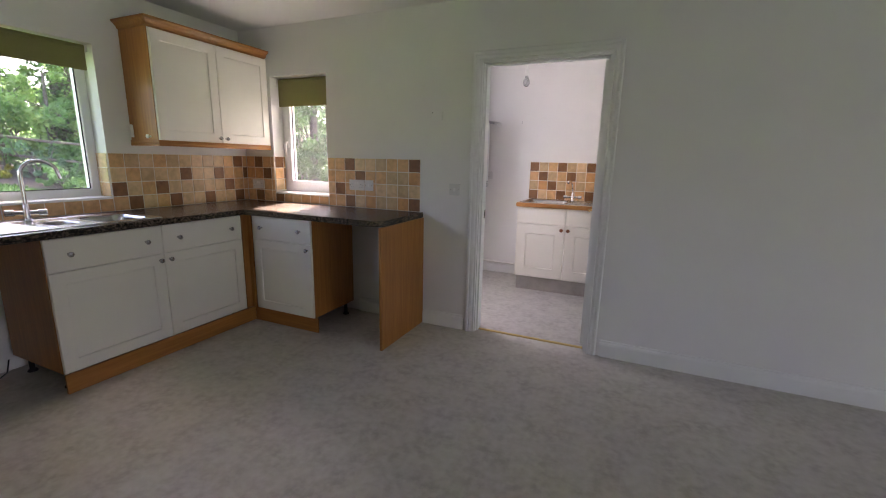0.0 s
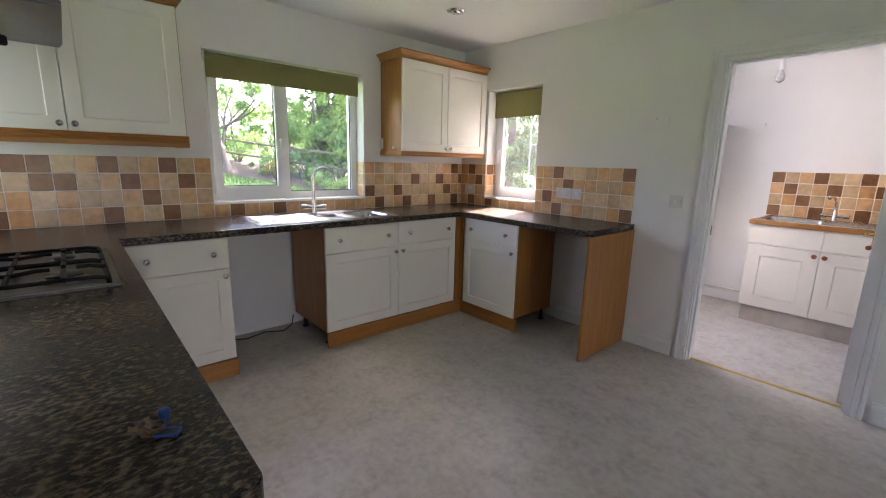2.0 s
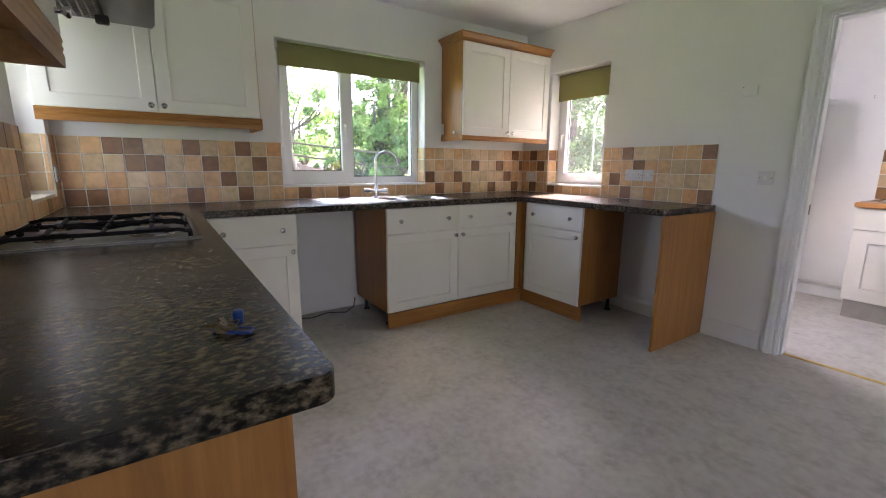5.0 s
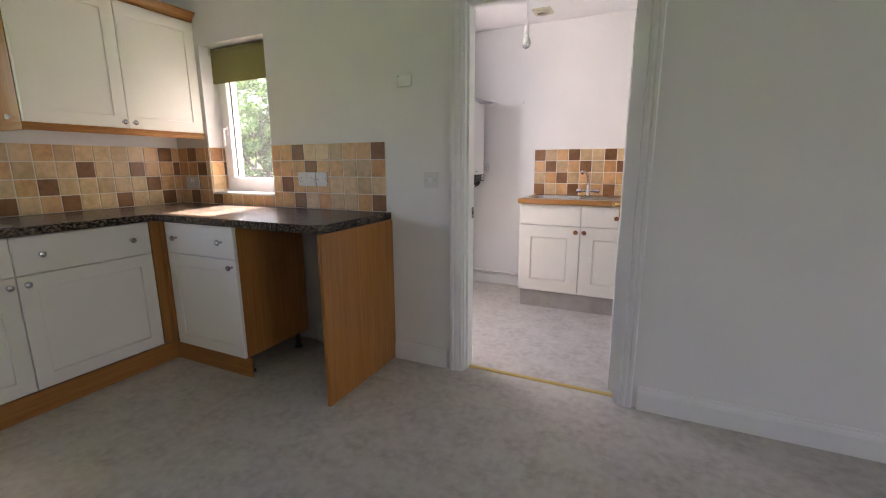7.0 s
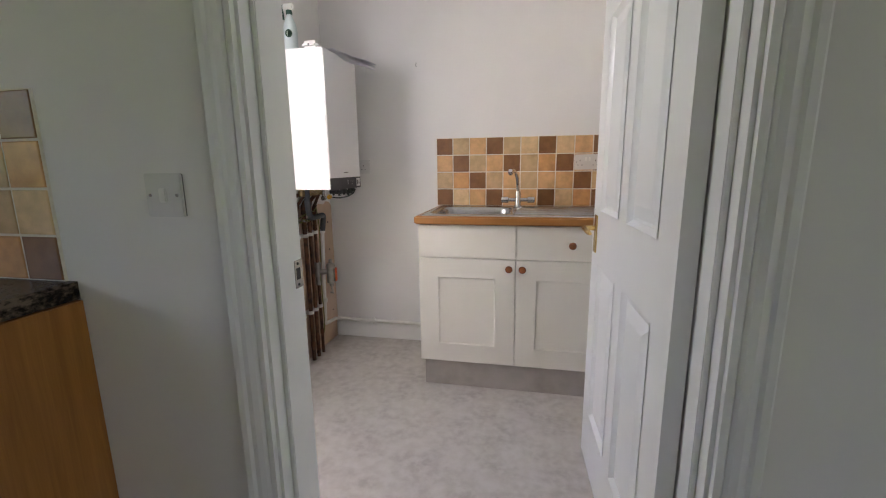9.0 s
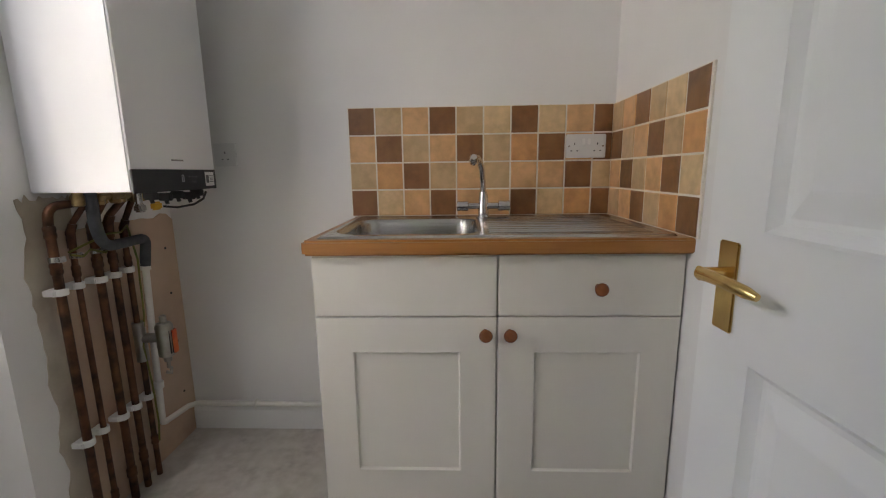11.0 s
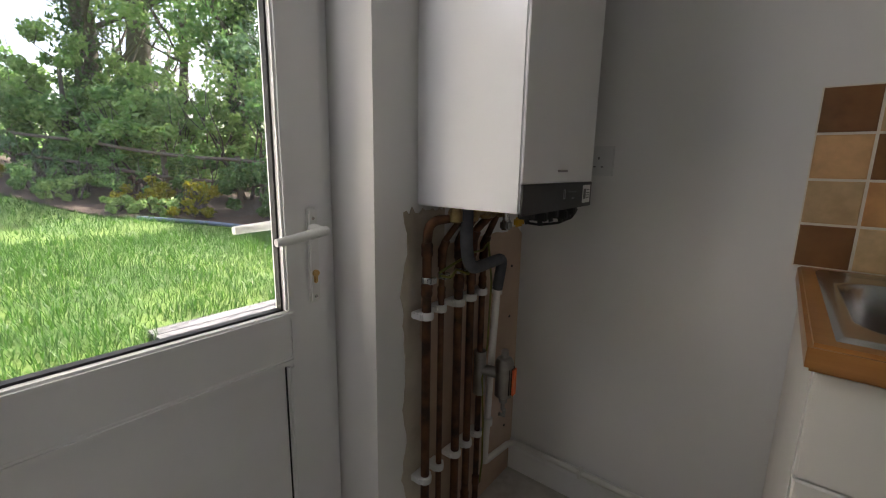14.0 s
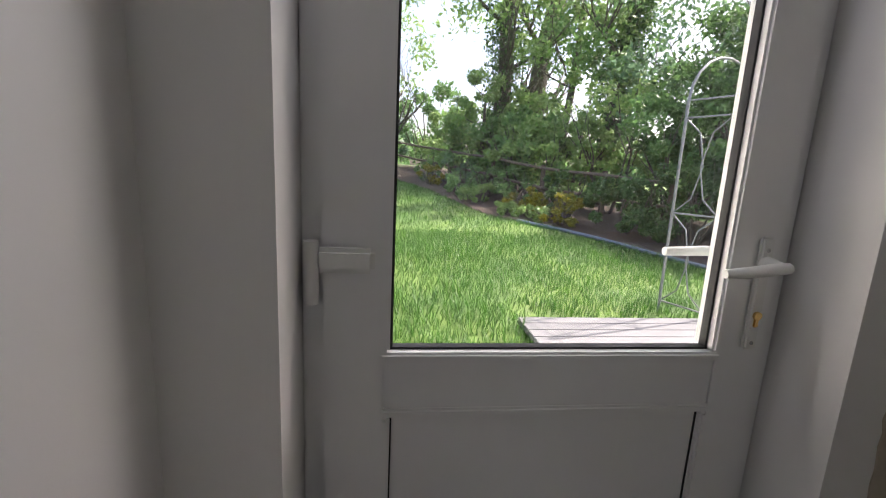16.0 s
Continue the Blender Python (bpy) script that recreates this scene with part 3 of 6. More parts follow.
gx0, gx1, gz0, gz1 = 0.145, 0.775, 0.80, bz - 0.16
px0, px1, pz0, pz1 = 0.148, 0.772, 0.095, 0.69


def picture_frame(bm, x0, x1, z0, z1, k, y0, y1, bev=0.0):
    box(bm, x0, x1, y0, y1, z0, z0 + k, bev)
    box(bm, x0, x1, y0, y1, z1 - k, z1, bev)
    e = 0.0004
    box(bm, x0, x0 + k, y0 + e, y1 - e, z0 + k, z1 - k, bev)
    box(bm, x1 - k, x1, y0 + e, y1 - e, z0 + k, z1 - k, bev)
    return bm


bm = bmesh.new()
lx0, lx1 = FR - 0.008, bw - FR + 0.008
box(bm, lx0, gx0, -0.024, 0.036, 0.025, bz - FR + 0.008, 0.004)
box(bm, gx1, lx1, -0.024, 0.036, 0.025, bz - FR + 0.008, 0.004)
for z0, z1 in ((0.025, pz0), (pz1, gz0), (gz1, bz - FR + 0.008)):
    box(bm, gx0, gx1, -0.0236, 0.0356, z0, z1, 0.002)
leaf = part("leaf", bm, M["upvc"], bd)
bm = picture_frame(bmesh.new(), gx0 - 0.010, gx1 + 0.010, gz0 - 0.010, gz1 + 0.010, 0.018, -0.030, 0.0, 0.005)
picture_frame(bm, px0 - 0.010, px1 + 0.010, pz0 - 0.010, pz1 + 0.010, 0.018, -0.030, 0.0, 0.005)
part("glazing_bead", bm, M["upvc"], leaf)
bm = picture_frame(bmesh.new(), gx0 + 0.007, gx1 - 0.007, gz0 + 0.007, gz1 - 0.007, 0.0055, -0.012, 0.006)
part("gasket", bm, M["rubber"], leaf, "black rubber glazing gasket")
part("gasket", picture_frame(bmesh.new(), px0 + 0.007, px1 - 0.007, pz0 + 0.007, pz1 - 0.007, 0.004, -0.019, 0.006), M["rubber"], leaf)
pane = part("pane", boxm(gx0, gx1, 0.002, 0.006, gz0, gz1), M["glass"], bd)
pane.visible_shadow = False
FX0, FX1, FZ0, FZ1 = 0.375, 0.580, 0.180, 0.420
bm = bmesh.new()
for ax, bx, az, bz in ((px0, px1, pz0, FZ0 + 0.015), (px0, px1, FZ1 - 0.015, pz1), (px0, FX0 + 0.015, FZ0 + 0.015, FZ1 - 0.015), (FX1 - 0.015, px1, FZ0 + 0.015, FZ1 - 0.015)):
    box(bm, ax, bx, -0.016, 0.02, az, bz)
part("lower_panel", bm, M["upvc"], bd)
flap = part("cat_flap", picture_frame(bmesh.new(), FX0, FX1, FZ0, FZ1, 0.020, -0.028, -0.014, 0.005), M["plastic"], bd, "white plastic cat flap frame")
part("flap_door", boxm(FX0 + 0.019, FX1 - 0.019, -0.022, -0.0165, FZ0 + 0.019, FZ1 - 0.019, 0.002), M["flap"], flap, "translucent pale flap")
part("flap_catch", boxm((FX0 + FX1) / 2 - 0.02, (FX0 + FX1) / 2 + 0.02, -0.032, -0.021, FZ0 + 0.008, FZ0 + 0.028, 0.003), M["plastic"], flap)
hx = 0.839
plate = part("handle_plate", boxm(hx - 0.014, hx + 0.014, -0.034, -0.022, 0.815, 1.035, 0.005), M["plastic"], bd, "long white handle plate")
bm = lathe(bmesh.new(), [(0.014, 0), (0.013, 0.012), (0.010, 0.03), (0.010, 0.046)], Matrix.Translation((hx, -0.032, 0.985)) @ pose(0, 0, 0, 90), 16)
tube(bm, [(hx + 0.006, -0.074, 0.986), (hx - 0.03, -0.078, 0.983), (hx - 0.08, -0.078, 0.977), (hx - 0.115, -0.075, 0.974)], [0.010, 0.011, 0.010, 0.008])
part("lever", bm, M["plastic"], plate, smooth=True)
bm = lathe(bmesh.new(), [(0.008, 0), (0.008, 0.006)], Matrix.Translation((hx, -0.033, 0.885)) @ pose(0, 0, 0, 90), 14)
box(bm, hx - 0.005, hx + 0.005, -0.038, -0.033, 0.862, 0.885, 0.002)
part("lock_cylinder", bm, M["brass"], plate, "worn brass lock cylinder")
for z in (0.83, 1.01):
    part("screw", lathe(bmesh.new(), [(0.004, 0), (0.003, 0.002)], Matrix.Translation((hx, -0.034, z)) @ pose(0, 0, 0, 90), 10), M["steel"], plate)
bm = boxm(hx - 0.014, hx + 0.014, 0.036, 0.046, 0.815, 1.035, 0.004)
tube(bm, [(hx, 0.046, 0.985), (hx, 0.085, 0.985), (hx - 0.03, 0.09, 0.985), (hx - 0.12, 0.088, 0.982)], [0.010, 0.010, 0.011, 0.009])
part("outer_handle", bm, M["plastic"], bd, "white lever handle outside", smooth=True)
for z in (0.22, 0.90, 1.72):
    bm = boxm(0.028, 0.125, -0.044, -0.024, z + 0.052, z + 0.095, 0.008)
    tube(bm, [(0.022, -0.034, z), (0.022, -0.034, z + 0.105)], 0.0125, 16)
    part("hinge", bm, M["plastic"], bd, "chunky white flag hinge", smooth=True)

# ---- cabinets ----


def shaker(x0, x1, z0, z1, y=0.0, t=0.020, rail=0.068, depth=0.007):
    """A door with a sunk flat panel: front face at y, from x0 to x1, z0 to z1."""
    bm = bmesh.new()
    steps = [(0.0, 0.003), (0.003, 0.0), (rail, 0.0), (rail + 0.004, depth)]
    rings = [[bm.verts.new((x, y + d, z)) for x, z in ((x0 + k, z0 + k), (x1 - k, z0 + k), (x1 - k, z1 - k), (x0 + k, z1 - k))] for k, d in steps]
    back = [bm.verts.new((x, y + t, z)) for x, z in ((x0, z0), (x1, z0), (x1, z1), (x0, z1))]
    for a, b in zip([back] + rings, rings):
        for q in range(4):
            bm.faces.new((a[q], a[(q + 1) % 4], b[(q + 1) % 4], b[q]))
    bm.faces.new(rings[-1])
    bm.faces.new(back)
    return bm


def knob_at(parent, x, z, y, material, big=1.0):
    bm = lathe(bmesh.new(), [(0.0075 * big, 0), (0.006 * big, 0.004), (0.005 * big, 0.012 * big), (0.009 * big, 0.016 * big), (0.0145 * big, 0.021 * big), (0.0155 * big, 0.026 * big), (0.013 * big, 0.031 * big), (0.006 * big, 0.034 * big)], Matrix.Translation((x, y, z)) @ pose(0, 0, 0, 90), 20)
    return part("knob", bm, material, parent, smooth=True)


def base_unit(m, w, fronts, depth=0.56, top=0.868, foot=0.115, knob=None, name="base_cabinet", label="", rail=0.068, left_side=None, right_side=None, drawer_z=0.690, draw_knobs=2, lid=True, body_bottom=None, group="kitchen base cabinets"):
    """Cream cabinet, fronts (x0, x1, knob side or 0) each with a drawer front above a door; oak sides where they show."""
    cab = thing(name, label, "cabinet", m, group)
    knob = knob or M["steel"]
    z0 = foot if body_bottom is None else body_bottom
    bm = bmesh.new()
    for x in (0.0, w - 0.018):
        box(bm, x, x + 0.018, 0.021, depth, z0, top)
    box(bm, 0.018, w - 0.018, 0.021, depth, z0, z0 + 0.018)
    if lid:
        box(bm, 0.018, w - 0.018, 0.022, depth, top - 0.018, top)
    box(bm, 0.018, w - 0.018, depth - 0.008, depth, z0 + 0.018, top - 0.018)
    part("body", bm, M["carcass"], cab)
    for flag, x in ((left_side, -0.003), (right_side, w - 0.001)):
        if flag:
            part("side_panel", boxm(x, x + 0.004, 0.018, depth, z0 - 0.001, top), M["oak"], cab, "oak-effect side panel")
    for x0, x1, side in fronts:
        d = part("door", shaker(x0 + 0.0015, x1 - 0.0015, foot, drawer_z - 0.0025, rail=rail), M["cream"], cab)
        if side:
            knob_at(d, x1 - 0.032 if side > 0 else x0 + 0.032, drawer_z - 0.043, 0.0, knob, 1.0 if draw_knobs == 2 else 1.15)
        dr = part("drawer_front", boxm(x0 + 0.0015, x1 - 0.0015, 0.0, 0.02, drawer_z + 0.0005, top - 0.003, 0.003), M["cream"], cab)
        if draw_knobs == 2:
            ww_ = x1 - x0
            for kx in (x0 + 0.15 * ww_ + 0.012, x1 - 0.15 * ww_ - 0.012):
                knob_at(dr, kx, (drawer_z + top) / 2, 0.0, knob)
        if draw_knobs == 0 and side < 0:
            knob_at(dr, (x0 + x1) / 2 + 0.02, (drawer_z + top) / 2 - 0.004, 0.0, knob, 1.15)
    return cab


XF = -2.44       # door faces of the run under the west window
YF = 2.525       # door faces of the run under the north window
SINK0, SINK1 = 1.255, 2.470
half = (SINK1 - SINK0) / 2
base_unit(pose(XF, SINK0, 0, 0, 0, 90), SINK1 - SINK0, [(0, half, 1), (half, 2 * half, -1)], label="cream two-door sink cabinet with two drawer fronts and oak side", left_side=True, drawer_z=0.685, lid=False)
base_unit(pose(-2.385, YF, 0), 0.575, [(0, 0.575, 1)], label="cream cabinet with one door, one drawer and oak side", right_side=True, drawer_z=0.685, depth=0.50)
base_unit(pose(XF, 0.16, 0, 0, 0, 90), 0.49, [(0.0, 0.49, 1)], label="cream single-door cabinet with a drawer, beside the appliance gap", right_side=True, drawer_z=0.685)


def plank(name, label, m, w, h, t, material, category):
    ob = part(name, boxm(0, w, 0, t, 0, h, 0.0015), material, None, m=m)
    return tagged(ob, label, category)


plank("corner_post", "oak corner post between two cabinets", pose(XF + 0.004, SINK1 + 0.002, 0.115, 0, 0, 90), YF - SINK1 + 0.02, 0.753, 0.018, M["oak"], "filler panel")
plank("corner_post", "oak corner post between two cabinets", pose(XF - 0.012, YF - 0.004, 0.115), 0.052, 0.753, 0.018, M["oak"], "filler panel")
plank("plinth", "oak-effect plinth under the sink cabinet", pose(XF + 0.012, SINK0 - 0.004, 0.0, 0, 0, 90), YF - SINK0 + 0.02, 0.112, 0.016, M["oak_x"], "plinth")
plank("plinth", "oak-effect plinth under the corner cabinet", pose(XF + 0.014, YF + 0.012, 0.0), 0.64, 0.112, 0.016, M["oak_x"], "plinth")
plank("plinth", "oak-effect plinth under the single cabinet", pose(XF + 0.012, 0.13, 0.0, 0, 0, 90), 0.525, 0.112, 0.016, M["oak_x"], "plinth")
tagged(part("end_panel", boxm(-1.202, -1.182, 2.488, N - 0.001, 0.0, 0.868, 0.0015), M["oak"]), "oak end panel holding up the worktop", "panel")


def worktop(name, label, outline, z0, z1, material, bull=0.012, square=(), holes=()):
    """A slab from an outline, its front edges rounded; square: indices of edges left square; holes: (x0, x1, y0, y1)."""
    bm = bmesh.new()
    edges = []
    for loop in [outline] + [[(h[0], h[2]), (h[1], h[2]), (h[1], h[3]), (h[0], h[3])] for h in holes]:
        vs = [bm.verts.new((x, y, z0)) for x, y in loop]
        edges += [bm.edges.new((vs[i], vs[(i + 1) % len(vs)])) for i in range(len(vs))]
    bmesh.ops.triangle_fill(bm, use_beauty=True, use_dissolve=False, edges=edges)
    r = bmesh.ops.extrude_face_region(bm, geom=list(bm.faces))
    for v in r["geom"]:
        if isinstance(v, bmesh.types.BMVert):
            v.co.z = z1
    n = len(outline)
    q = lambda p: (round(p[0], 5), round(p[1], 5))
    round_ = [{q(outline[i]), q(outline[(i + 1) % n])} for i in range(n) if i not in square]
    keep = [e for e in bm.edges if abs(e.verts[0].co.z - e.verts[1].co.z) < 1e-6 and {q(e.verts[0].co), q(e.verts[1].co)} in round_ and len(e.link_faces) == 2]
    if keep and bull:
        bmesh.ops.bevel(bm, geom=keep, offset=bull, segments=4, affect="EDGES", clamp_overlap=True)
    ob = part(name, bm, material, None, smooth=True)
    return tagged(ob, label, "worktop")


def arc(cx, cy, r, a0, a1, n=6):
    return [(cx + r * math.cos(radians(a0 + (a1 - a0) * i / n)), cy + r * math.sin(radians(a0 + (a1 - a0) * i / n))) for i in range(n + 1)]


KSINK, KHALF = (-2.875, -2.535, 1.575, 1.875), (-2.83, -2.60, 1.375, 1.535)     # cut-outs for the bowls
USINK = (-0.735, -0.305, 4.463, 4.868)
WX = -2.425      # worktop's edge on the west run
WY = 2.490       # on the north run
SY = 0.145       # on the south run
PX = -0.300      # its end
worktop("kitchen_worktop", "dark brown stone-effect laminate worktop in a U round three walls",
        [(W, S), (PX, S), *arc(PX - 0.025, SY - 0.025, 0.025, 0, 90, 4), (WX, SY), (WX, WY), *arc(-1.19 - 0.06, WY + 0.06, 0.06, -90, 0, 4), (-1.19, N), (W, N)], 0.870, WALK_TOP, M["worktop"], 0.013, (0, 13, 14), [KSINK, KHALF])
tagged(part("end_panel", boxm(PX - 0.04, PX - 0.02, S, SY - 0.055, 0.0, 0.868, 0.0015), M["oak"]), "oak end panel under the hob worktop", "panel")

for i, (x0, x1) in enumerate(((PX - 0.04 - 0.62, PX - 0.045), (PX - 1.32, PX - 0.665), (WX + 0.05, PX - 1.325))):
    base_unit(pose(x1, SY - 0.060, 0, 0, 0, 180), x1 - x0, [(0, x1 - x0, 1)], label="cream single-door cabinet under the hob worktop", drawer_z=0.685, draw_knobs=0, depth=0.53)
plank("plinth", "oak-effect plinth under the hob run", pose(PX - 0.045, SY - 0.075, 0, 0, 0, 180), PX - 0.045 - WX - 0.02, 0.112, 0.016, M["oak_x"], "plinth")


CORN = [(0.0, 0.0), (0.0, 0.004), (0.012, 0.010), (0.016, 0.024), (0.030, 0.040), (0.044, 0.048), (0.046, 0.060), (-0.02, 0.060), (-0.02, 0.0)]
PELM = [(0.0, 0.0), (0.010, 0.0), (0.012, -0.006), (0.009, -0.010), (0.012, -0.015), (0.009, -0.020), (0.012, -0.026), (0.010, -0.040), (-0.012, -0.040), (-0.012, 0.0)]


def moulding(prof, x0, x1, y0, d, z, left, right):
    """A moulding round the front and free ends of a wall cabinet; prof is (outwards, up)."""
    bm = bmesh.new()
    path = ([(x0, d, -1, 0)] if left else []) + [(x0, y0, -1 if left else 0, -1), (x1, y0, 1 if right else 0, -1)] + ([(x1, d, 1, 0)] if right else [])
    rings = [[bm.verts.new((x + gx * o, y + gy * o, z + u)) for o, u in prof] for x, y, gx, gy in path]
    n = len(prof)
    for a, b in zip(rings, rings[1:]):
        for i in range(n):
            bm.faces.new((a[i], a[(i + 1) % n], b[(i + 1) % n], b[i]))
    bm.faces.new(rings[0])
    bm.faces.new(rings[-1])
    return bm


def wall_unit(m, w, doors, label, depth=0.30, z0=1.412, z1=2.145, left=True, right=True, pelmet=0.040, knob_in=0.03):
    """Wall cabinet with oak sides, cornice and pelmet: x across, front of the doors at y=0."""
    cab = thing("wall_cabinet", label, "cabinet", m, "kitchen wall cabinets")
    d = depth + 0.02
    bm = bmesh.new()
    box(bm, 0.0, w, 0.021, d, z0, z0 + 0.018)
    box(bm, 0.0, w, 0.021, d, z1 - 0.018, z1)
    box(bm, 0.0, w, d - 0.008, d, z0 + 0.018, z1 - 0.018)
    box(bm, 0.0, 0.018, 0.021, d - 0.008, z0 + 0.018, z1 - 0.018)
    box(bm, w - 0.018, w, 0.021, d - 0.008, z0 + 0.018, z1 - 0.018)
    part("body", bm, M["carcass"], cab)
    for flag, x in ((left, -0.004), (right, w)):
        if flag:
            part("side_panel", boxm(x, x + 0.004, 0.019, d, z0 - 0.002, z1), M["oak"], cab, "oak side panel")
    for x0, x1, side in doors:
        dd = part("door", shaker(x0 + 0.0015, x1 - 0.0015, z0, z1 - 0.004), M["cream"], cab)
        if side:
            knob_at(dd, x1 - knob_in if side > 0 else x0 + knob_in, z0 + knob_in + 0.005, 0.0, M["steel"])
    part("underside", boxm(0.006, w - 0.006, 0.024, d - 0.001, z0 - 0.004, z0), M["oak_x"], cab, "oak underside")
    part("cornice", moulding(CORN, 0, w, 0.012, d, z1, left, right), M["oak_x"], cab, "moulded oak cornice")
    part("pelmet", moulding([(o, u * pelmet / 0.040) for o, u in PELM], 0, w, 0.012, d, z0, left, right), M["oak_x"], cab, "reeded oak pelmet")
    return cab


WCX = -2.74
cab_nw = wall_unit(pose(WCX, 2.115, 0, 0, 0, 90), N - 2.115 - 0.004, [(0, 0.497, 1), (0.497, 0.993, -1)], "cream two-door wall cabinet with oak side and cornice", right=False)
cab_sw = wall_unit(pose(WCX, S + 0.003, 0, 0, 0, 90), 0.545 - S, [(0.0, 0.515, 1), (0.515, 0.545 - S, -1)], "cream two-door corner wall cabinet with oak cornice", left=False, z0=1.440, pelmet=0.066)
cab_s = wall_unit(pose(-0.36, S + 0.305, 0, 0, 0, 180), 1.03, [(0, 0.515, -1), (0.515, 1.03, 1)], "cream two-door wall cabinet beside the cooker hood", depth=0.283, z0=1.492, z1=2.205, pelmet=0.080, knob_in=0.045)

# ---- utility sink cabinet ----
UX0, UX1, UF = -0.765, UE - 0.003, 4.420
uhalf = (UX1 - UX0) / 2 + 0.005
base_unit(pose(UX0, UF, 0), UX1 - UX0, [(0, uhalf, 1), (uhalf, UX1 - UX0, -1)], foot=0.145, knob=M["terracotta"], label="cream two-door utility sink cabinet with round wooden knobs", rail=0.098, drawer_z=0.700, draw_knobs=0, lid=False, depth=0.56, group="utility cabinets")
plank("plinth", "grey vinyl-faced plinth under the utility cabinet", pose(UX0 + 0.02, UF + 0.02, 0.0), UX1 - UX0 - 0.02, 0.143, 0.016, M["kick"], "plinth")
worktop("utility_worktop", "oak-effect laminate worktop with a steel sink", [(UX0 - 0.012, UN), (UX0 - 0.012, UF - 0.025), (UE, UF - 0.025), (UE, UN)], 0.870, WALK_TOP, M["oak_top"], 0.006, (2, 3), [USINK])

# ---- boiler ----
BY0, BW, BD, BZ0, BZ1 = 4.452, 0.392, 0.283, 1.035, 1.735
boiler = thing("boiler", "white wall-hung gas boiler with a black control strip", "boiler", pose(UW + BD, BY0, 0, 0, 0, 90))
part("case", boxm(0, BW, 0.004, BD, BZ0, BZ1, 0.004), M["boiler"], boiler)
part("front_cover", boxm(0.001, BW - 0.001, 0, 0.0038, BZ0 + 0.062, BZ1 - 0.001, 0.0015), M["boiler"], boiler)
part("control_strip", boxm(0.001, BW - 0.001, -0.002, 0.0036, BZ0 - 0.004, BZ0 + 0.060, 0.0012), M["black"], boiler, "glossy black control strip")

# Fill lamp in the added east opening, to brighten the kitchen.
window_light("sky_light_east", look((E + 0.08, -0.3, 1.1), (-1.0, 0.1, 0.8)), 1.7, 1.95, 2.25)
window_light("sky_light_door", look((-1.648, 3.64, 1.785), (0.2, 3.74, 0.9)), 0.42, 0.19, 0.80)
window_light("sky_light_south", look(((WIN_S[0] + WIN_S[1]) / 2, S - 0.11, 1.5), ((WIN_S[0] + WIN_S[1]) / 2 + 0.3, 2.0, 0.9)), 0.45, 0.8, 0.15)

# ---- sinks and taps ----


def sink_sheet(name, label, m, w, d, bowls, drainer, nx, ny):
    """A pressed steel sink: x across, y from the front, z up from the worktop; bowls (x0, x1, y0, y1, deep, corner), drainer (x0, x1, y0, y1)."""
    sk = thing(name, label, "sink", m)
    bm = bmesh.new()

    def inside(x, y, b):
        cx, cy, hx, hy, r = (b[0] + b[1]) / 2, (b[2] + b[3]) / 2, (b[1] - b[0]) / 2, (b[3] - b[2]) / 2, b[5]
        qx, qy = abs(x - cx) - hx + r, abs(y - cy) - hy + r
        return r - math.hypot(max(qx, 0), max(qy, 0)) - min(max(qx, qy), 0)

    def level(x, y):
        z = 0.006
        edge = min(x, w - x, y, d - y)
        if edge < 0.012:
            z = 0.006 * min(1, edge / 0.006)
        if edge > 0.02:
            z -= 0.003
        for b in bowls:
            s = inside(x, y, b)
            if s > 0:
                t = min(1.0, s / 0.026)
                z = min(z, 0.002 - b[4] * (t * t * (3 - 2 * t)) - 0.006 * min(1, s / 0.12))
        if drainer and drainer[0] < x < drainer[1] and drainer[2] < y < drainer[3]:
            e = min(x - drainer[0], drainer[1] - x, y - drainer[2], drainer[3] - y)
            z += 0.0065 * min(1, e / 0.012) * max(0.0, math.sin((y - drainer[2]) * 2 * math.pi / 0.038)) - 0.002
        return z
    grid = [[bm.verts.new((w * i / nx, d * j / ny, level(w * i / nx, d * j / ny))) for i in range(nx + 1)] for j in range(ny + 1)]
    for j in range(ny):
        for i in range(nx):
            bm.faces.new((grid[j][i], grid[j][i + 1], grid[j + 1][i + 1], grid[j + 1][i]))
    ob = part("bowl_and_drainer", bm, M["steel"], sk)
    for p in ob.data.polygons:
        p.use_smooth = True
    for b in bowls:
        bx, by_ = (b[0] + b[1]) / 2, (b[2] + b[3]) / 2
        part("waste", lathe(bmesh.new(), [(0.036, 0.0), (0.034, 0.003), (0.024, 0.0035), (0.020, 0.0015)], Matrix.Translation((bx, by_, 0.0 - b[4] - 0.0035)), 24), M["chrome"], sk, "round chrome sink waste", smooth=True)
    return sk


# local x runs north and local y runs west for the kitchen sink
sink_sheet("kitchen_sink", "stainless steel one-and-a-half bowl sink with a drainer", pose(-2.485, 0.86, WALK_TOP, 0, 0, 90), 1.055, 0.475,
           [(0.725, 1.005, 0.062, 0.378, 0.15, 0.06), (0.525, 0.667, 0.125, 0.335, 0.09, 0.05)], (0.05, 0.46, 0.05, 0.43), 150, 84)
sink_sheet("utility_sink", "stainless steel single bowl sink with a ribbed drainer", pose(-0.748, 4.425, WALK_TOP), 0.925, 0.520,
           [(0.028, 0.430, 0.055, 0.425, 0.15, 0.07)], (0.445, 0.89, 0.04, 0.48), 140, 92)


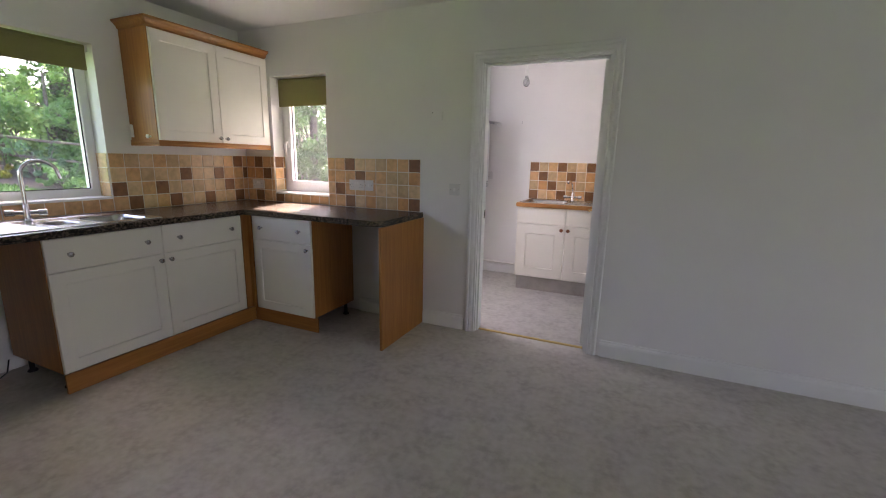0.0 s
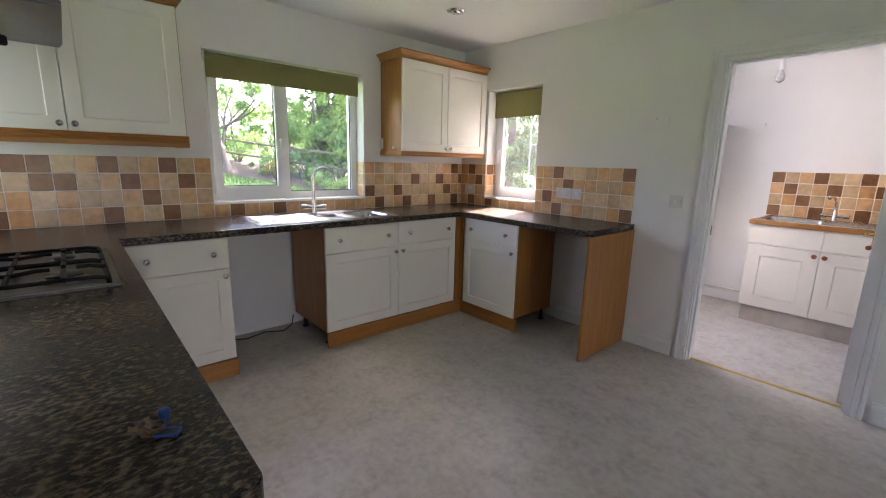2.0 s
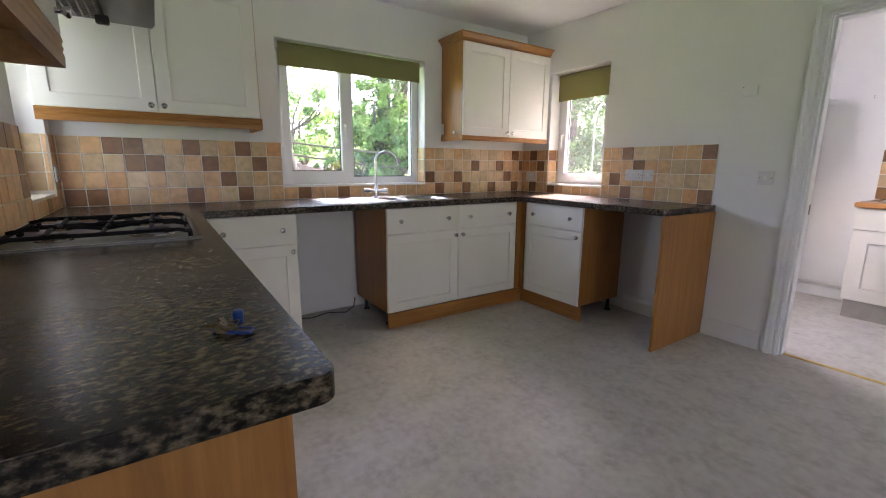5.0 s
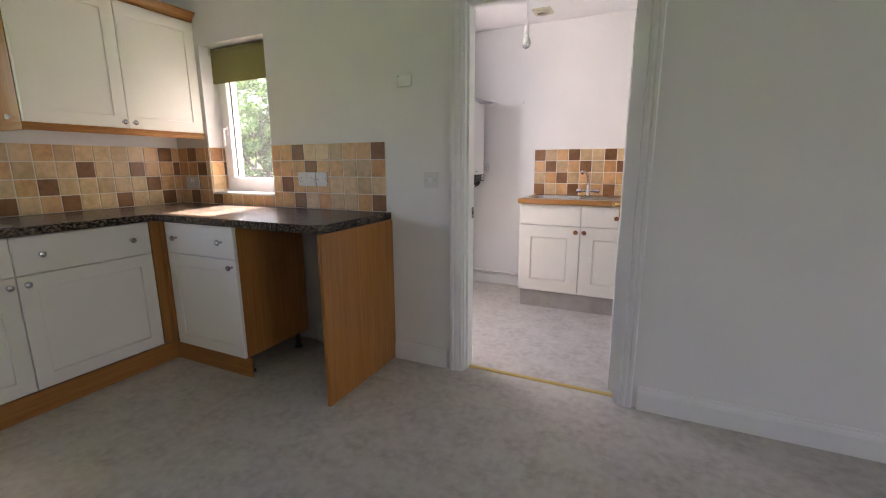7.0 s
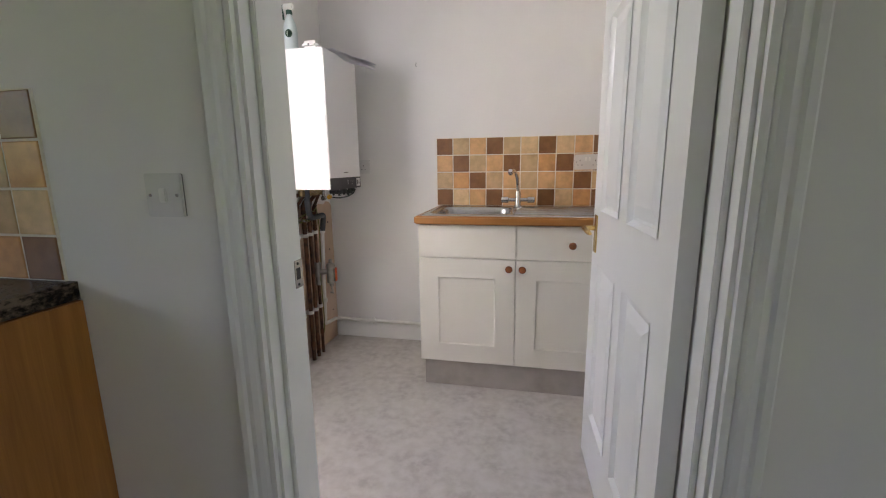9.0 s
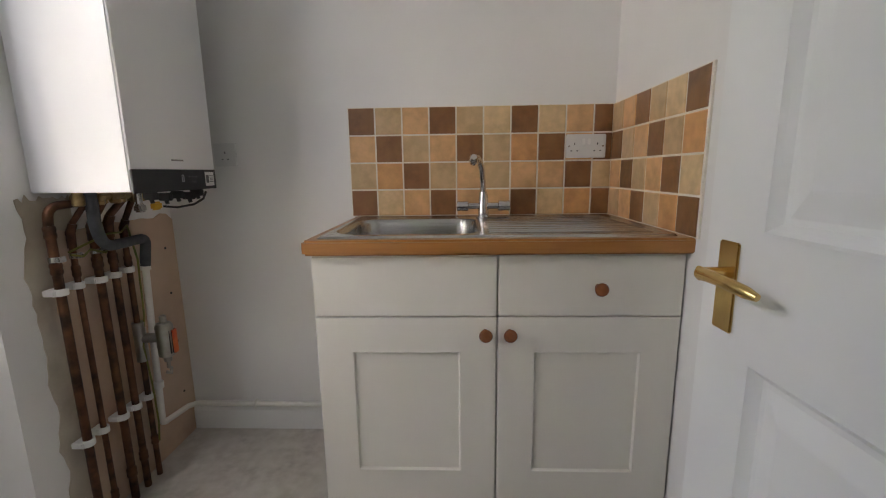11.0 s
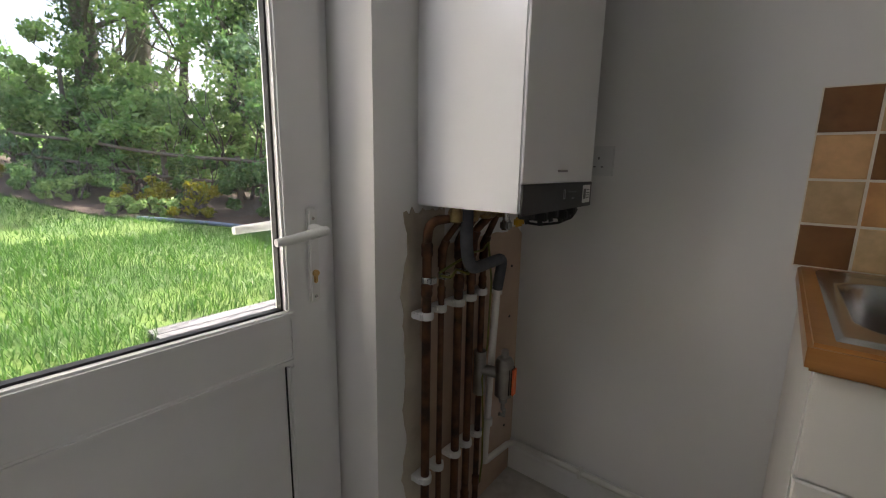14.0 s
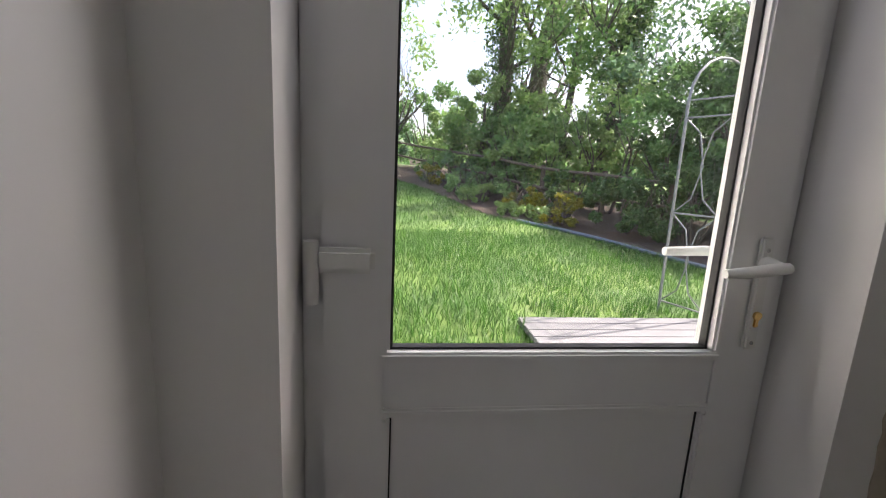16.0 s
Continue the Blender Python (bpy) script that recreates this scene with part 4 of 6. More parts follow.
def bridge_tap(name, label, m, neck, body_h=0.05, bar=0.075):
    """A chrome mixer: base, cross bar with two capped handles and a spout along neck."""
    tp = thing(name, label, "tap", m)
    bm = lathe(bmesh.new(), [(0.026, 0), (0.026, 0.005), (0.019, 0.012), (0.017, body_h + 0.03), (0.013, body_h + 0.05)], None, 24)
    part("body", bm, M["chrome"], tp, smooth=True)
    for sx in (-1, 1):
        bm = bmesh.new()
        tube(bm, [(0, 0, body_h), (sx * bar * 0.7, 0, body_h)], 0.0115, 16)
        part("arm", bm, M["chrome"], tp, smooth=True)
        hm = Matrix.Translation((sx * bar * 0.66, 0, body_h)) @ pose(0, 0, 0, 0, 90 * sx)
        part("handle", lathe(bmesh.new(), [(0.013, 0), (0.018, 0.003), (0.0185, 0.012), (0.017, 0.030), (0.0185, 0.036), (0.017, 0.042), (0.006, 0.044)], hm, 20), M["chrome"], tp, smooth=True)
    part("spout", tube(bmesh.new(), neck, 0.0105, 16), M["chrome"], tp, smooth=True)
    return tp


neck = [(0, 0, 0.04), (0, 0, 0.14), (0, 0, 0.235)] + [(0.083 - 0.083 * math.cos(a), 0, 0.265 + 0.083 * math.sin(a)) for a in [math.pi * i / 14 for i in range(0, 13)]] + [(0.170, 0, 0.245)]
bridge_tap("kitchen_tap", "chrome swan-neck mixer tap with two crosshead handles", pose(-2.915, 1.400, WALK_TOP + 0.004, 0, 0, 62), neck)
neck = [(0, 0, 0.05), (-0.002, -0.004, 0.12), (-0.006, -0.012, 0.165), (-0.014, -0.035, 0.195), (-0.026, -0.075, 0.208), (-0.036, -0.11, 0.205), (-0.040, -0.125, 0.195)]
ut = bridge_tap("utility_tap", "chrome mixer tap with a short curved spout", pose(-0.288, 4.868, WALK_TOP + 0.004), neck, 0.042, 0.078)
part("nozzle", lathe(bmesh.new(), [(0.0135, -0.014), (0.0145, -0.004), (0.0145, 0.012), (0.010, 0.018)], Matrix.Translation((-0.039, -0.120, 0.200)) @ pose(0, 0, 0, 62), 18), M["chrome"], ut, smooth=True)

# ---- hob and hood ----
hob = thing("gas_hob", "stainless steel gas hob with black cast-iron pan supports", "hob", pose(-2.125, -0.455, WALK_TOP) @ Matrix.Diagonal((1.0, 1.08, 1.0, 1.0)))
HW, HD = 0.66, 0.50
bm = boxm(0, HW, 0, HD, 0.0, 0.008, 0.004, 3)
# Steel darkened by colour: the dark hood and tiles it mirrors are put in.
M["hobsteel"] = mat("reflection_darkened_steel", (0.20, 0.195, 0.19), 0.36, 0.9, grain=((0.12, 0.115, 0.11), 20, 0.7))
part("tray", bm, M["hobsteel"], hob, smooth=False)
part("well", boxm(0.02, HW - 0.02, 0.02, HD - 0.02, 0.007, 0.0095, 0.001), M["hobsteel"], hob)
for bx, by_, br in ((0.22, 0.13, 0.036), (0.22, 0.37, 0.028), (0.52, 0.13, 0.028), (0.52, 0.37, 0.044)):
    bn = part("burner", lathe(bmesh.new(), [(br + 0.018, 0.008), (br + 0.016, 0.014), (br, 0.016), (br, 0.026), (br - 0.004, 0.028)], Matrix.Translation((bx, by_, 0)), 28), M["steel"], hob, "steel burner ring", smooth=True)
    part("burner_cap", lathe(bmesh.new(), [(br + 0.003, 0.028), (br + 0.004, 0.032), (br - 0.004, 0.036), (0.004, 0.037)], Matrix.Translation((bx, by_, 0)), 28), M["black"], bn, smooth=True)
for x0, x1 in ((0.085, 0.355), (0.375, 0.645)):
    bm = bmesh.new()
    k = 0.0068
    zt = 0.046
    for y in (0.03, HD - 0.03):
        tube(bm, [(x0, y, 0.010), *bend((x0, y, 0.01), (x0 + 0.004, y, 0.030), (x0 + 0.05, y, 0.030), 0.012, 4), *bend((x0, y, 0.03), (x1 - 0.004, y, 0.030), (x1, y, 0.01), 0.012, 4), (x1, y, 0.010)], k, 8)
    for x in (x0, x1):
        tube(bm, [(x, 0.03, 0.028), (x, 0.06, zt - 0.01), (x, HD / 2, zt - 0.01), (x, HD - 0.06, zt - 0.01), (x, HD - 0.03, 0.028)], k, 8)
    xm = (x0 + x1) / 2
    tube(bm, [(x0, HD / 2, zt - 0.01), (x1, HD / 2, zt - 0.01)], k, 8)
    for by_ in (0.13, 0.37):
        for ax, ay in ((1, 0), (-1, 0), (0, 1), (0, -1)):
            ex, ey = (x1 if ax > 0 else x0) if ax else xm, by_ if ax else ((HD - 0.03 if by_ > 0.25 else 0.03) if (ay > 0) == (by_ > 0.25) else HD / 2)
            tube(bm, [(xm + ax * 0.03, by_ + ay * 0.03, zt), (xm + ax * 0.06, by_ + ay * 0.06, zt + 0.001), (ex, ey, zt - 0.008)], k, 8)
    part("pan_support", bm, M["iron_black"], hob, "black cast-iron pan support", smooth=True)
for i in range(4):
    kn = lathe(bmesh.new(), [(0.021, 0.008), (0.020, 0.012), (0.0165, 0.014), (0.0155, 0.032), (0.010, 0.034)], Matrix.Translation((0.045, 0.12 + 0.085 * i, 0)), 22)
    part("control_knob", kn, M["black"], hob, "black control knob", smooth=True)

hood = thing("cooker_hood", "dark grey metal visor cooker hood with a mesh filter", "cooker hood", pose(-2.225, S, 1.75))
M["hood"] = mat("dark_grey_metal", (0.16, 0.16, 0.155), 0.32, 0.8, grain=((0.11, 0.11, 0.105), 18, 0.5), bump=0.02, bump_scale=200)
HWD, HDP = 0.655, 0.535
bm = bmesh.new()
prof = [(0.0, 0.0), (HDP, 0.0), (HDP, 0.022), (0.30, 0.20), (0.28, 0.30), (0.0, 0.30)]
a = [bm.verts.new((0, y, z)) for y, z in prof]
b = [bm.verts.new((HWD, y, z)) for y, z in prof]
for i in range(len(prof)):
    bm.faces.new((a[i], a[(i + 1) % 6], b[(i + 1) % 6], b[i]))
bm.faces.new(a)
bm.faces.new(b)
bmesh.ops.bevel(bm, geom=list(bm.edges), offset=0.006, segments=2, affect="EDGES", clamp_overlap=True)
part("canopy", bm, M["hood"], hood)
part("visor_lip", boxm(0.0, HWD, HDP - 0.16, HDP - 0.01, -0.003, 0.001, 0.001), M["hood"], hood, "grey metal visor lip")
M["mesh"] = mat("filter_mesh_metal", (0.30, 0.30, 0.29), 0.45, 0.8, grain=((0.2, 0.2, 0.19), 50, 0.6))
# Canopy is closed; a black sheet paints the shaded hollow behind the mesh.
ff = part("filter_frame", boxm(0.04, HWD - 0.04, 0.03, HDP - 0.17, -0.004, -0.001), M["rubber"], hood, "black sheet painted in for the shaded hollow behind the filter")
bm = bmesh.new()
for i in range(24):
    x = 0.05 + i * (HWD - 0.10) / 23
    box(bm, x - 0.0035, x + 0.0035, 0.04, HDP - 0.18, -0.008, -0.004)
for j in range(13):
    y = 0.045 + j * (HDP - 0.235) / 12
    box(bm, 0.045, HWD - 0.045, y - 0.0025, y + 0.0025, -0.0095, -0.008)
part("filter_mesh", bm, M["mesh"], hood, "steel mesh grease filter")
bm = bmesh.new()
box(bm, 0.10, 0.125, HDP - 0.20, HDP - 0.155, -0.042, -0.008, 0.004)
part("filter_catch", bm, M["rubber"], hood, "black plastic filter catch hanging down")

# ---- boiler's details and pipework ----
part("brand_mark", boxm(BW / 2 - 0.028, BW / 2 + 0.028, -0.0008, 0.0002, BZ0 + 0.085, BZ0 + 0.090), M["steel"], boiler, "small grey maker's mark")
M["sticker"] = mat("white_sticker", (0.75, 0.75, 0.73), 0.5, grain=((0.68, 0.68, 0.66), 80, 0.5))
M["print"] = mat("grey_print", (0.10, 0.10, 0.10), 0.6, grain=((0.2, 0.2, 0.2), 90, 0.5))
stk = part("sticker", boxm(BW - 0.065, BW - 0.015, -0.0030, -0.0018, BZ0 + 0.006, BZ0 + 0.052), M["sticker"], boiler, "white sticker with small print")
bm = boxm(BW - 0.061, BW - 0.045, -0.0034, -0.0028, BZ0 + 0.016, BZ0 + 0.042)
for z in (0.018, 0.024, 0.030, 0.038):
    box(bm, BW - 0.040, BW - 0.020, -0.0034, -0.0028, BZ0 + z, BZ0 + z + 0.0025)
part("print_bars", bm, M["print"], stk)
M["led"] = mat("pale_display_marks", (0.55, 0.56, 0.57), 0.5, grain=((0.4, 0.4, 0.4), 100, 0.4))
bm = bmesh.new()
for x, z, w_, h_ in ((0.205, 0.022, 0.002, 0.022), (0.205, 0.042, 0.010, 0.002), (0.205, 0.022, 0.010, 0.002), (0.213, 0.022, 0.002, 0.022)):
    box(bm, x, x + w_, -0.0027, -0.0018, BZ0 + z, BZ0 + z + h_)
part("display_digit", bm, M["led"], boiler)
for x, z in ((0.240, 0.036), (0.258, 0.036), (0.276, 0.036), (0.258, 0.020), (0.268, 0.020)):
    part("key_mark", boxm(x, x + 0.003, -0.0027, -0.0018, BZ0 + z, BZ0 + z + 0.003), M["led"], boiler)

PW = UW + 0.040     # how far the pipes stand off the wall


def pipe(name, label, pts, r, material, group="boiler pipes", category="pipe"):
    ob = part(name, tube(bmesh.new(), pts, r, 14), material, None, smooth=True)
    return tagged(ob, label, category, group)


PIPES = ((4.447, 0.0118, 0.10, 0.95), (4.505, 0.0082, 0.10, 0.93), (4.580, 0.0122, 0.10, 0.94), (4.638, 0.0112, 0.10, 0.94), (4.697, 0.0092, 0.10, 0.92))
clips_hi = (0.764, 0.768, 0.766, 0.767, 0.770)
clips_lo = (0.303, 0.306, 0.305, 0.306, 0.308)
for i, (py, pr, _, ptop) in enumerate(PIPES):
    topx = UW + 0.075 + 0.012 * (i % 2)
    pts = [(PW, py, 0.0), (PW, py, 0.40), (PW, py, ptop - 0.10), (PW, py, ptop)]
    if i == 0:
        pts += bend((PW, py, ptop), (PW + 0.005, py, 1.00), (topx, py + 0.06, 1.005), 0.03) + [(topx, py + 0.06, 1.005)] + [(topx, py + 0.062, 1.036)]
    else:
        pts += [(PW + 0.01, py + 0.004, ptop + 0.02), (topx, py + 0.01, 1.0), (topx, py + 0.01, 1.036)]
    p = thing("copper_pipe", "aged copper pipe running from boiler to floor", "pipe", pose(0, 0, 0), "boiler pipes")
    part("tube", tube(bmesh.new(), pts, pr, 14), M["copper"], p, smooth=True)
    for z in (ptop - 0.12, ptop - 0.02, 0.06 + 0.02 * i):
        part("coupling", lathe(bmesh.new(), [(pr + 0.0005, -0.018), (pr + 0.0025, -0.014), (pr + 0.003, -0.008), (pr + 0.0018, 0), (pr + 0.003, 0.008), (pr + 0.0025, 0.014), (pr + 0.0005, 0.018)], Matrix.Translation((PW, py, z)), 16), M["copper"], p, smooth=True)
    part("union_nut", lathe(bmesh.new(), [(pr, -0.016), (pr + 0.006, -0.013), (pr + 0.006, 0.011), (pr + 0.002, 0.016)], Matrix.Translation((topx, py + (0.062 if i == 0 else 0.010), 1.012)), 6), M["old_brass"], p, "tarnished brass union nut")
    if i:
        part("elbow", tube(bmesh.new(), [(PW, py, ptop - 0.052), (PW + 0.002, py, ptop - 0.008), (PW + 0.010, py + 0.003, ptop + 0.016)], [pr + 0.0028, pr + 0.0034, pr + 0.0026], 14), M["copper"], p, smooth=True)
    for z in (clips_hi[i], clips_lo[i]):
        bm = boxm(UW + 0.008, PW + 0.004, py - pr - 0.012, py + pr + 0.012, z - 0.009, z + 0.009, 0.003)
        lathe(bm, [(pr + 0.0055, -0.0095), (pr + 0.0065, -0.006), (pr + 0.0065, 0.006), (pr + 0.0055, 0.0095)], Matrix.Translation((PW, py, z)), 18)
        part("pipe_clip", bm, M["plastic"], p, "white plastic pipe clip", smooth=True)
for i, (py, w_) in enumerate(((4.50, 0.020), (4.56, 0.016), (4.63, 0.021), (4.69, 0.018), (4.74, 0.016))):
    w_ *= 0.8
    bm = lathe(bmesh.new(), [(w_ * 0.7, -0.04), (w_, -0.036), (w_, -0.014), (w_ * 0.8, -0.010), (w_ * 0.8, 0.0)], Matrix.Translation((UW + 0.085 + 0.012 * (i % 2), py, BZ0)), 6 if i % 2 else 12)
    tagged(part("valve", bm, M["old_brass"], None, smooth=True), "brass boiler valve with a hexagonal nut", "valve", "boiler valves")

# grey lagged condensate run into white plastic waste
lag = thing("lagged_pipe", "grey foam-lagged pipe bent below the boiler", "pipe", pose(0, 0, 0))
pts = [(UW + 0.10, 4.525, BZ0), (UW + 0.10, 4.525, 0.95)] + bend((UW + 0.10, 4.525, 0.95), (UW + 0.098, 4.54, 0.872), (UW + 0.08, 4.70, 0.868), 0.05) + bend((UW + 0.09, 4.62, 0.868), (UW + 0.082, 4.735, 0.872), (UW + 0.070, 4.735, 0.78), 0.028) + [(UW + 0.068, 4.735, 0.775)]
part("lagging", tube(bmesh.new(), pts, 0.0160, 16), M["lag"], lag, smooth=True)
M["waste"] = mat("white_waste_pipe", (0.76, 0.75, 0.70), 0.35, grain=((0.68, 0.66, 0.60), 15, 0.5))
wp = thing("waste_pipe", "white plastic waste pipe along the skirting", "pipe", pose(0, 0, 0))
pts = [(UW + 0.068, 4.735, 0.776), (UW + 0.055, 4.738, 0.50), (UW + 0.042, 4.745, 0.20)] + bend((UW + 0.04, 4.745, 0.2), (UW + 0.036, 4.750, 0.170), (UW + 0.036, UN - 0.06, 0.125), 0.016, 4) + [(UW + 0.036, 4.90, 0.150)] + bend((UW + 0.036, 4.90, 0.15), (UW + 0.036, UN - 0.032, 0.128), (UW + 0.2, UN - 0.032, 0.127), 0.03, 5) + [(UX0 - 0.001, UN - 0.032, 0.122)]
part("tube", tube(bmesh.new(), pts, 0.0108, 14), M["waste"], wp, smooth=True)
for p_ in ((UW + 0.068, 4.735, 0.772), (UW + 0.050, 4.741, 0.33)):
    part("collar", lathe(bmesh.new(), [(0.0108, -0.013), (0.0155, -0.012), (0.0155, 0.012), (0.0108, 0.013)], Matrix.Translation(p_), 16), M["waste"], wp, smooth=True)
for x in (-1.235, -0.90):
    part("pipe_clip", boxm(x - 0.007, x + 0.007, UN - 0.046, UN - 0.0175, 0.108, 0.143, 0.004), M["waste"], wp)

# magnetic filter with an orange badge
M["gunmetal"] = mat("dull_nickel", (0.38, 0.37, 0.33), 0.35, 1.0, grain=((0.25, 0.24, 0.21), 30, 0.6))
M["orange"] = mat("orange_badge", (0.75, 0.10, 0.025), 0.35, grain=((0.85, 0.28, 0.06), 25, 0.6))
fl = thing("magnetic_filter", "nickel heating filter with an orange badge on a pipe", "filter", pose(PW, 4.700, 0.478, 0, 0, 2))
bm = bmesh.new()
tube(bm, [(0, 0, -0.035), (0, 0, 0.105)], [0.019, 0.019], 16)
tube(bm, [(0, 0, 0.045), (0.055, 0.012, 0.045)], 0.017, 16)
part("valve_body", bm, M["gunmetal"], fl, smooth=True)
bm = lathe(bmesh.new(), [(0.012, -0.075), (0.014, -0.06), (0.026, -0.052), (0.028, 0.055), (0.022, 0.066), (0.011, 0.070), (0.011, 0.090), (0.007, 0.094)], Matrix.Translation((0.075, 0.016, 0.03)), 20)
can = part("canister", bm, M["gunmetal"], fl, smooth=True)
part("badge", boxm(0.082, 0.1075, 0.002, 0.036, -0.020, 0.078, 0.008), M["rubber"], can)
part("badge_face", boxm(0.1045, 0.1095, 0.007, 0.031, -0.014, 0.072, 0.006), M["orange"], can, "bright orange badge")
bm = tube(bmesh.new(), [(0.075, 0.016, -0.045), (0.078, 0.010, -0.066), (0.075, 0.026, -0.075), (0.080, 0.016, -0.09), (0.07, 0.006, -0.082)], 0.006, 10)
part("drain_cock", bm, M["gunmetal"], fl, smooth=True)

# gas cock, cable loops and dangling connectors
M["yellow"] = mat("yellow_plastic", (0.75, 0.42, 0.02), 0.4, grain=((0.6, 0.33, 0.02), 30, 0.4))
tagged(part("gas_cock", boxm(UW + 0.105, UW + 0.118, 4.742, 4.792, 0.962, 0.990, 0.006), M["yellow"]), "yellow gas cock lever", "valve")
tagged(part("pressure_gauge", lathe(bmesh.new(), [(0.017, 0), (0.018, 0.004), (0.018, 0.016), (0.015, 0.018)], Matrix.Translation((UW + 0.13, 4.735, 1.015)) @ pose(0, 0, 0, 0, 90), 22), M["plastic"], None, smooth=True), "small round pressure gauge under the boiler", "gauge")
tagged(part("filling_tap", tube(boxm(UW + 0.105, UW + 0.13, 4.668, 4.70, 0.962, 0.988, 0.005), [(UW + 0.117, 4.684, 0.985), (UW + 0.117, 4.684, 1.034)], 0.010, 12), M["steel"]), "bright metal filling loop tap", "valve")
pipe("black_cable", "black cable looped under the boiler", [(UW + 0.118, 4.792, 0.972), (UW + 0.15, 4.82, 0.966), (UW + 0.20, 4.835, 0.975), (UW + 0.24, 4.83, 0.995), (UW + 0.255, 4.825, 1.02)], 0.0038, M["rubber"], "cables", "cable")
for y, z, x in ((4.60, 1.018, 0.22), (4.65, 1.012, 0.23), (4.70, 1.016, 0.235), (4.75, 1.010, 0.24), (4.78, 1.02, 0.25)):
    bm = boxm(UW + x - 0.02, UW + x + 0.02, y - 0.009, y + 0.009, z - 0.012, z + 0.012, 0.003)
    tube(bm, [(UW + x, y, z - 0.01), (UW + x + 0.004, y, z - 0.022)], 0.006, 10)
    tagged(part("connector", bm, M["rubber"]), "black cable connector under the boiler", "connector", "connectors")
bm = tube(bmesh.new(), [(UW + 0.105, 4.53, 1.022), (UW + 0.105, 4.66, 1.022)], 0.012, 12)
for y in (4.545, 4.59, 4.64):
    lathe(bm, [(0.012, -0.009), (0.017, -0.008), (0.017, 0.008), (0.012, 0.009)], Matrix.Translation((UW + 0.105, y, 1.022)) @ pose(0, 0, 0, 90), 6)
tagged(part("brass_manifold", bm, M["old_brass"], None, smooth=False), "tarnished brass cross-piece under the boiler", "fitting")
M["earth"] = mat("green_yellow_cable", (0.13, 0.15, 0.025), 0.45, grain=((0.22, 0.18, 0.02), 60, 0.9))
pipe("earth_cable", "green and yellow earth wire strapped along the pipes", [(PW + 0.016, 4.475, 0.87), (PW + 0.02, 4.53, 0.885), (PW + 0.03, 4.60, 0.905), (PW + 0.018, 4.665, 0.90), (PW + 0.02, 4.69, 0.92), (PW + 0.018, 4.717, 0.80), (PW + 0.016, 4.712, 0.60), (PW + 0.015, 4.690, 0.50), (PW + 0.016, 4.703, 0.36), (PW + 0.014, 4.710, 0.20), (PW + 0.01, 4.705, 0.13)], 0.0032, M["earth"], "cables", "cable")
pipe("earth_cable", "green and yellow earth wire strapped along the pipes", [(PW + 0.016, 4.48, 0.862), (PW + 0.024, 4.51, 0.852), (PW + 0.016, 4.545, 0.866), (PW + 0.03, 4.58, 0.85), (PW + 0.018, 4.62, 0.868), (PW + 0.026, 4.66, 0.858)], 0.0032, M["earth"], "cables", "cable")
for i, (py, pr) in enumerate(((4.447, 0.0118), (4.505, 0.0082), (4.580, 0.0122), (4.638, 0.0112))):
    bm = lathe(bmesh.new(), [(pr + 0.001, -0.008), (pr + 0.0028, -0.006), (pr + 0.0028, 0.006), (pr + 0.001, 0.008)], Matrix.Translation((PW, py, 0.855)), 14)
    box(bm, PW + pr, PW + pr + 0.012, py - 0.012, py + 0.012, 0.848, 0.864, 0.002)
    tagged(part("earth_clamp", bm, M["steel"]), "steel earth clamp round a copper pipe", "clamp", "earth clamps")



def rough_patch(y0, y1, z1, thick, wave, seed):
    """A skin on the west wall with an uneven left edge and top."""
    bm = bmesh.new()
    left = [(y0 + wave * noise.noise((seed, z * 9.0, 0.3)) + 0.5 * wave * noise.noise((seed, z * 31.0, 1.7)), z) for z in [z1 * i / 40 for i in range(40)]]
    top = [(y0 + (y1 - y0) * i / 16, z1 + wave * noise.noise((seed + 4.0, i * 0.9, 0.0))) for i in range(17)]
    f = bm.faces.new([bm.verts.new((UW + thick, y, z)) for y, z in left + top + [(y1, 0.0)]])
    r = bmesh.ops.extrude_face_region(bm, geom=[f])
    for v in r["geom"]:
        if isinstance(v, bmesh.types.BMVert):
            v.co.x = UW + 0.0005
    return bm


structure("plaster_bare", rough_patch(4.475, UN - 0.001, 0.925, 0.0045, 0.03, 2.0), M["plaster"], "bare tan unpainted plaster behind the pipes", "plaster")
structure("plaster_dirty", rough_patch(4.405, 4.56, 1.02, 0.003, 0.022, 7.0), M["dirty"], "dirty cream plaster edge beside the pipes", "plaster")
for z in (0.20, 0.42, 0.62, 0.80):
    tagged(part("screw", lathe(bmesh.new(), [(0.005, 0), (0.004, 0.003)], Matrix.Translation((UW + 0.004, 4.93, z)) @ pose(0, 0, 0, 0, 90), 10), M["rubber"]), "dark screw head in the bare plaster", "screw", "screws")

# ---- on the boiler ----
M["bottle"] = mat("milky_plastic", (0.62, 0.70, 0.70), 0.35, grain=((0.55, 0.63, 0.63), 12, 0.4))
M["green"] = mat("dark_green_plastic", (0.015, 0.075, 0.045), 0.4, grain=((0.02, 0.10, 0.06), 30, 0.4))
sb = thing("spray_bottle", "pale plastic spray bottle with a green trigger on the boiler", "bottle", pose(UW + 0.09, 4.50, BZ1))
part("bottle", lathe(bmesh.new(), [(0.030, 0), (0.034, 0.004), (0.034, 0.09), (0.030, 0.125), (0.017, 0.155), (0.013, 0.165), (0.013, 0.172)], None, 24), M["bottle"], sb, smooth=True)
part("collar", lathe(bmesh.new(), [(0.015, 0.170), (0.016, 0.172), (0.015, 0.190), (0.012, 0.192)], None, 20), M["green"], sb, smooth=True)
